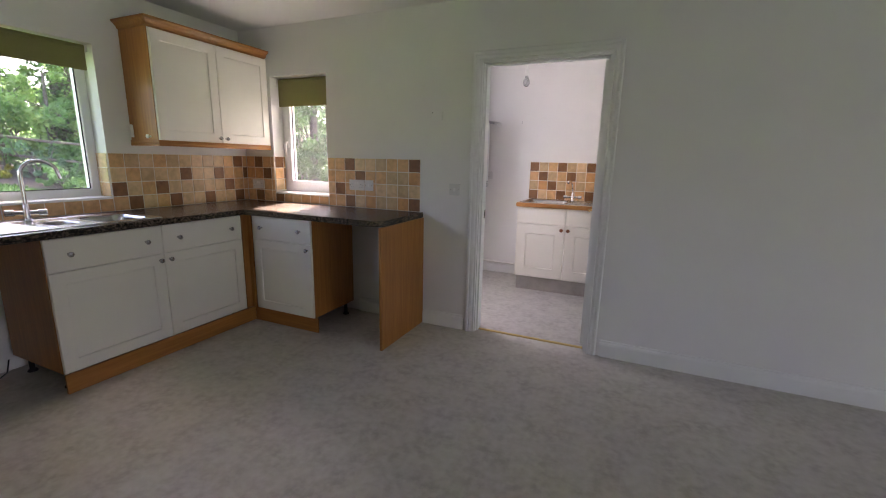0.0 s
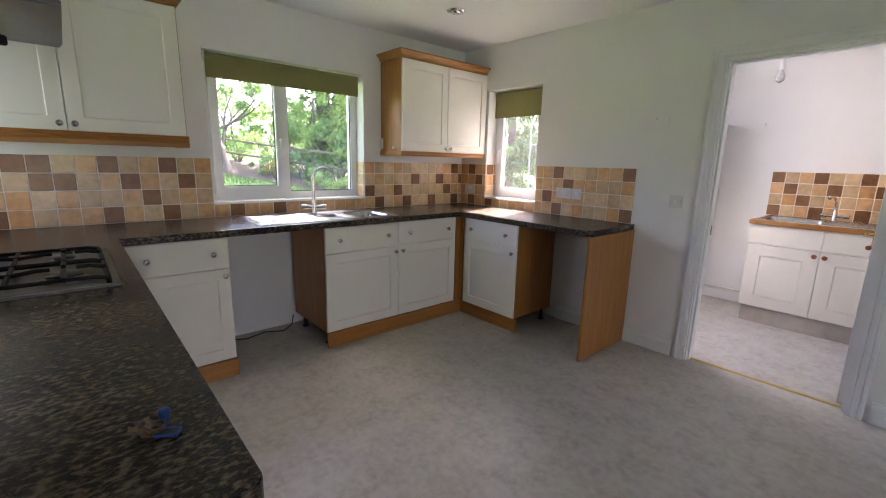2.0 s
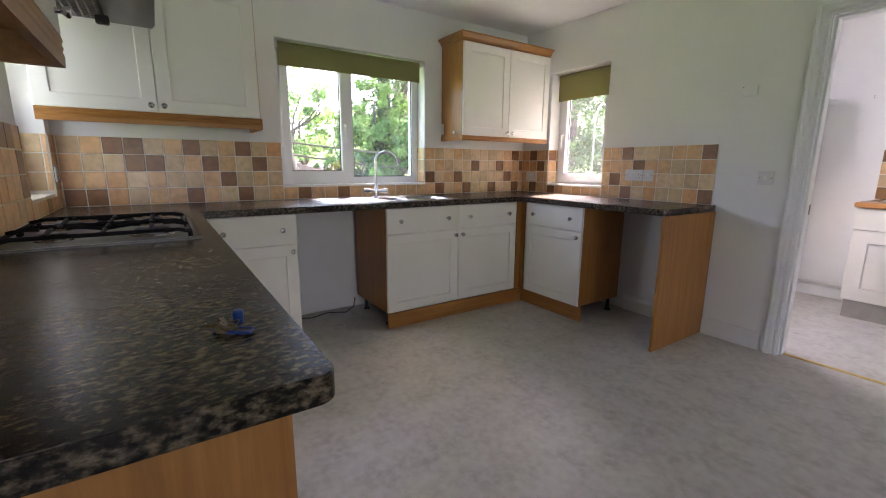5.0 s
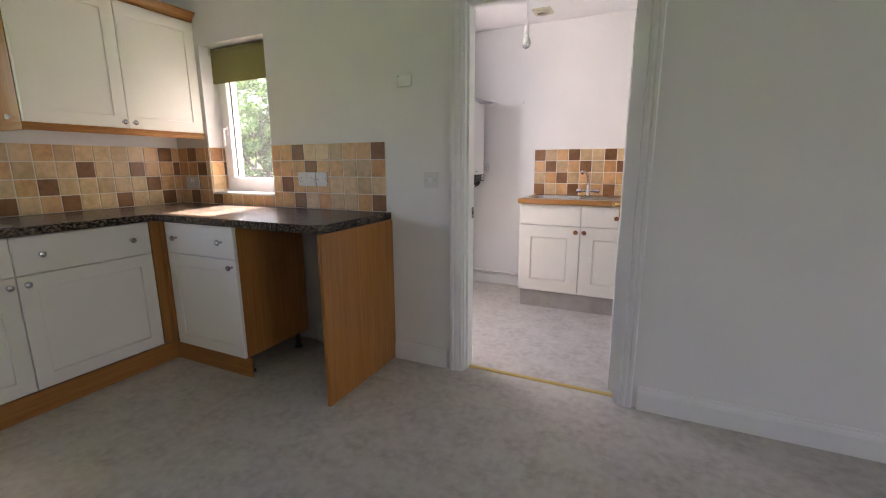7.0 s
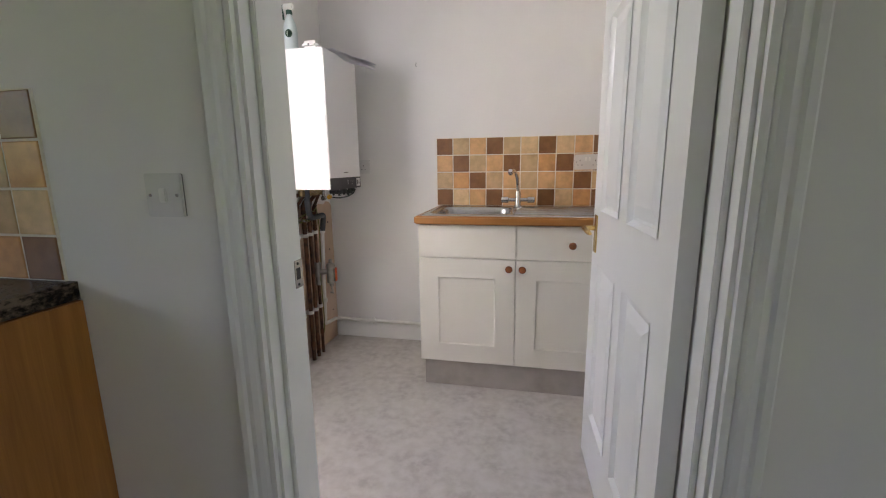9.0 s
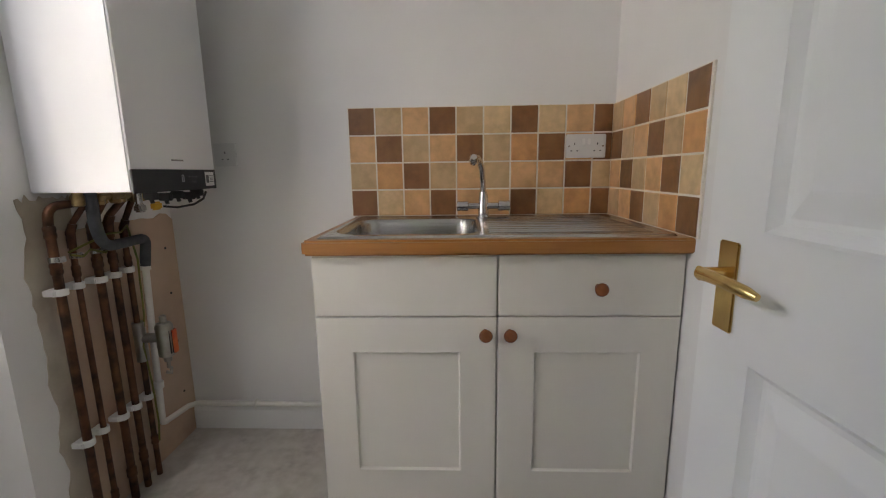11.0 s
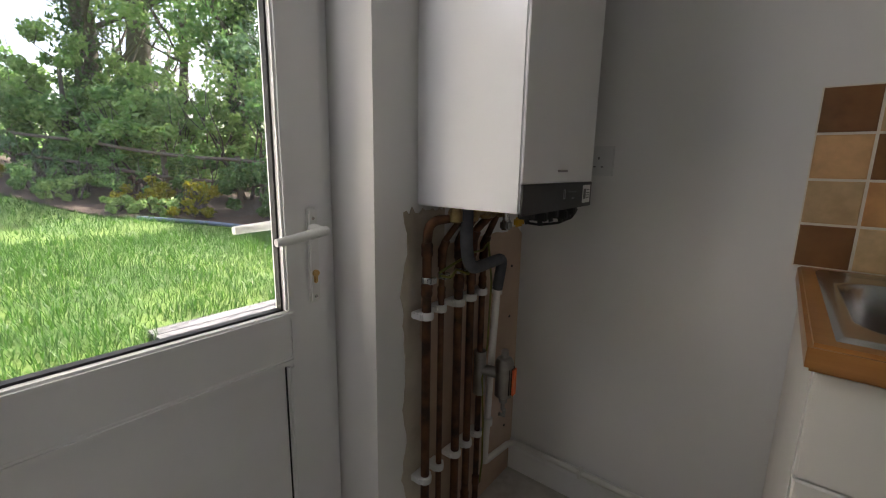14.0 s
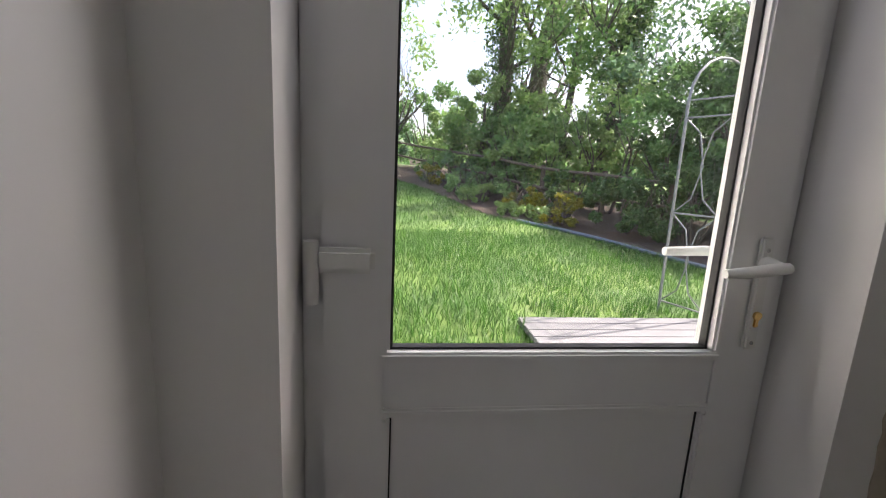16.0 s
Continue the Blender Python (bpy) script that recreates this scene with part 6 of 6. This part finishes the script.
def leaves(n, place, size, seed):
    """n separate folded leaves; place(rng) gives the middle of each."""
    r = np.random.default_rng(seed)
    c = np.array([place(r) for _ in range(n)])
    u = r.normal(size=(n, 3))
    u /= np.linalg.norm(u, axis=1)[:, None]
    v = np.cross(u, r.normal(size=(n, 3)))
    v /= np.linalg.norm(v, axis=1)[:, None]
    w = np.cross(u, v)
    s = (size * r.uniform(0.6, 1.3, n))[:, None]
    pts = np.stack([c - u * s, c + v * s * 0.52 + w * s * 0.12, c + u * s * 1.1, c - v * s * 0.52 + w * s * 0.12], axis=1).reshape(-1, 3)
    faces = []
    for i in range(n):
        k = 4 * i
        faces += [(k, k + 1, k + 2), (k, k + 2, k + 3)]
    return pts.tolist(), faces


def leaf_part(name, n, place, size, material, parent, seed, label=""):
    me = bpy.data.meshes.new(name)
    pts, faces = leaves(n, place, size, seed)
    me.from_pydata(pts, [], faces)
    me.materials.append(material)
    ob = new(name, me)
    ob.parent = parent
    if label:
        tagged(ob, label)
    return ob


def clumps(centres, spread):
    """Leaves gather in clumps round the centres, with gaps between."""
    def place(r):
        x, y, z, k = centres[r.integers(len(centres))]
        d = r.normal(size=3)
        d /= np.linalg.norm(d) + 1e-9
        return np.array((x, y, z)) + d * k * spread * r.uniform(0.35, 1.0) * np.array((1, 1, 0.8))
    return place


def crown(base, h0, h1, rad, n, seed):
    """Middles of clumps filling an uneven crown."""
    r = np.random.default_rng(seed)
    out = []
    for _ in range(n):
        t = r.uniform(0, 1)
        a, q = r.uniform(0, 2 * math.pi), rad * math.sqrt(r.uniform(0.05, 1)) * (0.55 + 0.45 * math.sin(math.pi * min(1, t * 0.9 + 0.1)))
        out.append((base[0] + q * math.cos(a), base[1] + q * math.sin(a), base[2] + h0 + (h1 - h0) * t, r.uniform(0.3, 0.75) * rad * 0.42))
    return out


def limb(bm, p, d, length, r0, rng_, depth):
    pts, rad, q = [Vector(p)], [r0], Vector(p)
    d = Vector(d).normalized()
    n = 6
    for i in range(n):
        d = (d + Vector((rng_.uniform(-0.22, 0.22), rng_.uniform(-0.22, 0.22), rng_.uniform(-0.06, 0.2)))).normalized()
        q = q + d * length / n
        pts.append(q.copy())
        rad.append(r0 * (1 - 0.75 * (i + 1) / n))
    tube(bm, pts, rad, 8 if depth < 2 else 5)
    if depth < 3:
        for k in range(3 if depth < 2 else 2):
            i = rng_.randint(2, n)
            e = (d + Vector((rng_.uniform(-1, 1), rng_.uniform(-1, 1), rng_.uniform(-0.1, 0.7)))).normalized()
            limb(bm, pts[i], e, length * rng_.uniform(0.45, 0.7), rad[i] * 0.75 + 0.004, rng_, depth + 1)


def tree(label, base, trunk_pts, r0, h0, h1, rad, n_clump, n_leaf, leaf, material, seed, ivy=0):
    t = thing("tree", label, "tree", pose(*base), "garden trees")
    rr = random.Random(seed)
    bm = bmesh.new()
    pts = [Vector(p) for p in trunk_pts]
    n = len(pts)
    tube(bm, pts, [r0 * (1.35 if i == 0 else 1.0) * (1 - 0.55 * i / (n - 1)) for i in range(n)], 12)
    for i in range(1, n):
        for _ in range(2 if i < n - 1 else 3):
            limb(bm, pts[i], (rr.uniform(-1, 1), rr.uniform(-1, 1), rr.uniform(0.0, 0.8)), rad * rr.uniform(0.6, 1.0), r0 * 0.30 * (1 - 0.5 * i / n), rr, 1)
    part("trunk", bm, M["bark"], t, smooth=True)
    leaf_part("crown", n_leaf, clumps(crown((pts[-1].x * 0.6, pts[-1].y * 0.6, 0), h0, h1, rad, n_clump, seed), 1.0), leaf, material, t, seed)
    if ivy:
        def on_trunk(r):
            f = r.uniform(0, 0.85) * (n - 1)
            i = int(f)
            p = pts[i].lerp(pts[min(i + 1, n - 1)], f - i)
            a = r.uniform(0, 2 * math.pi)
            q = r0 * r.uniform(0.8, 2.3)
            return np.array((p.x + q * math.cos(a), p.y + q * math.sin(a), p.z))
        leaf_part("ivy", ivy, on_trunk, 0.06, M["leaf_dark"], t, seed + 50, "dark ivy climbing the trunk")
    return t


def shrub(label, base, rad, h, n_clump, n_leaf, leaf, material, seed, name="shrub"):
    s = thing(name, label, "shrub", pose(*base), "garden shrubs")
    rr = random.Random(seed)
    bm = bmesh.new()
    for _ in range(6):
        a = rr.uniform(0, 2 * math.pi)
        limb(bm, (0.05 * math.cos(a), 0.05 * math.sin(a), -0.03), (math.cos(a) * 0.5, math.sin(a) * 0.5, 1), h * 0.8, 0.018 + 0.006 * h, rr, 2)
    part("stems", bm, M["bark"], s, smooth=True)
    leaf_part("foliage", n_leaf, clumps(crown((0, 0, 0), h * 0.12, h, rad, n_clump, seed), 1.0), leaf, material, s, seed)
    return s


def on(x, y):
    return (x, y, gz(x, y) - 0.02)


# the leaning old tree at the lawn's edge
tree("leaning bare-limbed old tree at the lawn's edge", on(-13.6, 3.48), [(0, 0, 0), (0, -0.06, 0.5), (0, -0.3, 1.2), (0, -0.85, 1.85), (-0.05, -1.5, 2.25), (-0.1, -2.0, 2.8), (0.0, -2.1, 3.5), (-0.2, -2.6, 4.6)], 0.18, 3.9, 7.0, 2.6, 36, 3000, 0.07, M["leaf_pale"], 11)
# ivy-clad tall trees behind the fence
tree("tall ivy-clad tree behind the fence", on(-13.4, 6.5), [(0, 0, 0), (0.1, 0.0, 1.6), (0.0, 0.1, 3.2), (0.1, 0.0, 4.4), (0.2, 0.1, 6.4), (0.1, 0.4, 9.0)], 0.27, 4.4, 8.6, 3.4, 40, 2200, 0.085, M["leaf_pale"], 12, 4200)
tree("tall forked tree behind the fence", on(-15.0, 7.9), [(0, 0, 0), (0.0, 0.1, 2.0), (0.2, 0.2, 4.2), (0.5, 0.6, 6.4), (0.6, 1.2, 9.0)], 0.36, 4.2, 8.6, 3.6, 44, 2300, 0.085, M["leaf_pale"], 13, 1200)
tree("ivy-clad tree beside the bed", on(-11.2, 8.7), [(0, 0, 0), (0.1, 0, 1.6), (0.1, 0.2, 3.4), (0.2, 0.3, 4.6), (0.2, 0.5, 5.8)], 0.22, 3.0, 6.8, 2.2, 60, 3600, 0.075, M["leaf"], 19, 4200)
tree("dense dark tree beside the bed", on(-9.96, 10.66), [(0, 0, 0), (0.1, 0, 1.5), (0.1, 0.2, 3.3), (0.2, 0.3, 4.2), (0.2, 0.4, 4.9)], 0.24, 0.9, 5.6, 2.6, 110, 8000, 0.075, M["leaf_blue"], 14, 1600)
tree("dense ivy-covered tree beside the bed", on(-7.47, 12.1), [(0, 0, 0), (0.1, 0, 1.3), (0, 0.2, 2.8), (0.2, 0.3, 3.8), (0.2, 0.4, 4.6)], 0.22, 0.6, 5.4, 2.6, 100, 8000, 0.075, M["leaf_blue"], 15)
tree("bright green tree behind the bed", on(-12.4, 8.0), [(0, 0, 0), (0.1, 0, 1.2), (0, 0.2, 2.8), (0.2, 0.2, 4.3), (0.2, 0.2, 5.4)], 0.13, 1.0, 5.6, 1.9, 60, 4600, 0.075, M["leaf_pale"], 16)
tree("slender tree behind the fence", on(-16.4, 2.4), [(0, 0, 0), (0, 0.1, 1.6), (0.2, 0.1, 3.2), (0.1, 0.3, 4.8)], 0.14, 1.9, 6.0, 2.2, 36, 2600, 0.075, M["leaf_pale"], 17)
tree("bright leafy young tree behind the fence", on(-12.9, 5.85), [(0, 0, 0), (0, 0.1, 0.8), (0.05, 0.1, 1.6), (0.1, 0.1, 2.4)], 0.07, 0.3, 3.0, 1.0, 46, 4200, 0.06, M["leaf_pale"], 18)
tree("dense dark evergreen tree near the house", on(-7.9, 9.5), [(0, 0, 0), (0.1, 0, 1.2), (0.0, 0.2, 2.6), (0.1, 0.2, 3.2)], 0.14, 0.2, 3.8, 1.7, 110, 15000, 0.055, M["leaf_dark"], 21)
# shrubs in and behind the bed
for i, (t, off, rad, h, mtl, n, lf) in enumerate((
        (0.12, 2.6, 1.5, 2.4, "leaf_blue", 2800, 0.075), (0.19, 3.2, 1.6, 2.7, "leaf", 3000, 0.08), (0.26, 3.0, 1.4, 2.2, "leaf_pale", 3000, 0.075), (0.33, 2.7, 1.3, 2.0, "leaf", 2800, 0.07), (0.37, 3.4, 1.3, 2.4, "leaf_pale", 3000, 0.07),
        (0.42, 2.6, 1.2, 2.1, "leaf", 3000, 0.07), (0.47, 2.4, 1.2, 1.9, "leaf_pale", 2800, 0.065), (0.53, 2.5, 1.1, 2.1, "leaf_pale", 2800, 0.065), (0.61, 2.8, 1.2, 2.6, "leaf_pale", 2600, 0.065), (0.74, 2.0, 1.2, 2.3, "leaf", 3000, 0.06),
        (0.69, 0.80, 0.66, 1.0, "leaf_dark", 3400, 0.037), (0.78, 0.85, 0.78, 1.2, "leaf_dark", 3600, 0.037), (0.90, 0.9, 0.9, 1.75, "leaf_dark", 3200, 0.045))):
    p = along(t, off)
    shrub({"leaf_dark": "dark green evergreen shrub beside the lawn", "leaf_blue": "blue-green bushy shrub along the fence", "leaf": "leafy green shrub along the fence", "leaf_pale": "pale green shrub along the fence"}[mtl], (p.x, p.y, p.z - 0.02), rad, h, 26, n, lf, M[mtl], 30 + i)
for i, (t, off, rad, h, mtl) in enumerate(((0.31, 0.65, 0.42, 0.48, "leaf_yellow"), (0.10, 0.7, 0.5, 0.5, "leaf_yellow"), (0.44, 0.55, 0.42, 0.42, "leaf_pale"), (0.525, 0.85, 0.50, 0.52, "leaf_yellow"), (0.555, 0.40, 0.38, 0.27, "leaf_pale"), (0.605, 0.48, 0.42, 0.54, "leaf_yellow"), (0.385, 0.6, 0.5, 0.5, "leaf"), (0.345, 1.3, 0.6, 0.9, "leaf_blue"), (0.48, 1.3, 0.6, 0.8, "leaf"), (0.58, 1.2, 0.56, 0.9, "leaf_dark"), (0.42, 1.2, 0.6, 0.8, "leaf"), (0.28, 1.2, 0.6, 0.85, "leaf"), (0.50, 0.4, 0.36, 0.24, "leaf_pale"))):
    p = along(t, off)
    shrub("low golden shrub in the mulched bed" if mtl == "leaf_yellow" else "low green plant in the mulched bed", (p.x, p.y, p.z - 0.02), rad, h, 16, 1100, 0.034, M[mtl], 60 + i, "low_shrub")

# far wood that closes the view: one mass of leaves
far = new("far_wood")
tagged(far, "mass of far green woodland behind the garden", "woodland", "", "stuff")
cl = []
r_ = np.random.default_rng(5)
for i in range(260):
    a = math.radians(r_.uniform(95, 225))
    d = r_.uniform(19, 28)
    x, y = -2 + d * math.cos(a), 4 + d * math.sin(a)
    cl.append((x, y, gz(x, y) + r_.uniform(0.2, 1.6 if r_.uniform() < 0.85 else 2.6), r_.uniform(0.7, 1.5)))
leaf_part("far_foliage", 10000, clumps(cl, 1.0), 0.17, M["leaf"], far, 91)

# post-and-rail fence
fence = thing("fence", "weathered two-rail timber fence behind the bed", "fence", pose(0, 0, 0))
last = None
for i in range(7):
    p = along(0.08 + 0.66 * i / 6, 1.6)
    part("post", boxm(p.x - 0.04, p.x + 0.04, p.y - 0.04, p.y + 0.04, p.z - 0.1, p.z + 0.95, 0.01), M["rail"], fence)
    if last:
        for z in (0.48, 0.88):
            bm = tube(bmesh.new(), [last + Vector((0.05, -0.05, z)), (last + p) / 2 + Vector((0.05, -0.05, z - 0.015)), p + Vector((0.05, -0.05, z))], 0.032, 8)
            part("rail", bm, M["rail"], fence, smooth=True)
    last = p

# boards outside the door
deck = thing("deck", "pale grey boarded deck outside the back door", "deck", pose(0, 0, 0))
for i in range(15):
    x1 = -2.06 - 0.137 * i
    part("board", boxm(x1 - 0.132, x1, 4.57, 7.2, -0.10 if i < 12 else -0.06, -0.012, 0.004), M["deck"], deck)

# iron garden arch
arch = thing("garden_arch", "grey iron garden arch with curled side panels", "garden arch", pose(-4.40, 5.98, gz(-4.40, 5.98), 0, 0, 24))
for x in (0.0, 0.38):
    for y in (0.0, 1.1):
        part("upright", tube(bmesh.new(), [(x, y, -0.06), (x, y, 1.86)], 0.013, 8), M["iron"], arch, smooth=True)
for y in (0.0, 1.1):
    for z in (0.12, 0.92, 1.72, 1.86):
        part("rung", tube(bmesh.new(), [(0, y, z), (0.38, y, z)], 0.008, 8), M["iron"], arch, smooth=True)
    for sgn, x in ((1, 0.0), (-1, 0.38)):
        part("scroll", tube(bmesh.new(), [(x, y, 0.92), (x + sgn * 0.14, y, 1.05), (x + sgn * 0.20, y, 1.32), (x + sgn * 0.14, y, 1.59), (x, y, 1.72)], 0.006, 8), M["iron"], arch, smooth=True)
        part("scroll", tube(bmesh.new(), [(x, y, 0.12), (x + sgn * 0.14, y, 0.25), (x + sgn * 0.20, y, 0.52), (x + sgn * 0.14, y, 0.79), (x, y, 0.92)], 0.006, 8), M["iron"], arch, smooth=True)
for x in (0.0, 0.38):
    part("hoop", tube(bmesh.new(), [(x, 0.55 - 0.55 * math.cos(math.pi * i / 10), 1.86 + 0.42 * math.sin(math.pi * i / 10)) for i in range(11)], 0.012, 8), M["iron"], arch, smooth=True)

# grass blades, thick near the door
rg = np.random.default_rng(3)
verts, faces = [], []
for k in range(96000):
    if k < 62000:
        x, y = -2.0 - 5.0 * rg.uniform() ** 1.2, rg.uniform(-0.5, 8.0)
    else:
        x, y = rg.uniform(-14.5, -5.0), rg.uniform(-1.0, 6.8)
    if x > -4.2 and y > 4.6 or x > -3.42 and y < 3.3 or x > -2.0:
        continue
    f = next((i for i in range(len(EDGE) - 1) if EDGE[i][0] <= x < EDGE[i + 1][0]), None)
    if f is not None and y > EDGE[f][1] + (x - EDGE[f][0]) / (EDGE[f + 1][0] - EDGE[f][0]) * (EDGE[f + 1][1] - EDGE[f][1]):
        continue
    z = gz(x, y)
    patch = 0.65 + 0.7 * noise.noise((x * 1.1, y * 1.1, 3.0))
    h = rg.uniform(0.04, 0.105) * max(0.45, patch + 0.35) * (1.55 if x > -4.6 and noise.noise((x * 3.1, y * 3.1, 9.0)) > 0.12 else 1.0)
    a, lean = rg.uniform(0, 2 * math.pi), rg.uniform(0.3, 1.3) * h
    wx, wy, lx, ly = 0.004 * math.cos(a), 0.004 * math.sin(a), lean * math.sin(a), -lean * math.cos(a)
    b = len(verts)
    verts += [(x - wx, y - wy, z - 0.01), (x + wx, y + wy, z - 0.01), (x + wx * 0.7 + lx * 0.4, y + wy * 0.7 + ly * 0.4, z + h * 0.6), (x - wx * 0.7 + lx * 0.4, y - wy * 0.7 + ly * 0.4, z + h * 0.6), (x + lx, y + ly, z + h)]
    faces += [(b, b + 1, b + 2, b + 3), (b + 3, b + 2, b + 4)]
me = bpy.data.meshes.new("grass")
me.from_pydata(verts, [], faces)
me.materials.append(M["blade"])
tagged(new("grass", me), "long bright green grass on the lawn", "grass", "", "stuff")
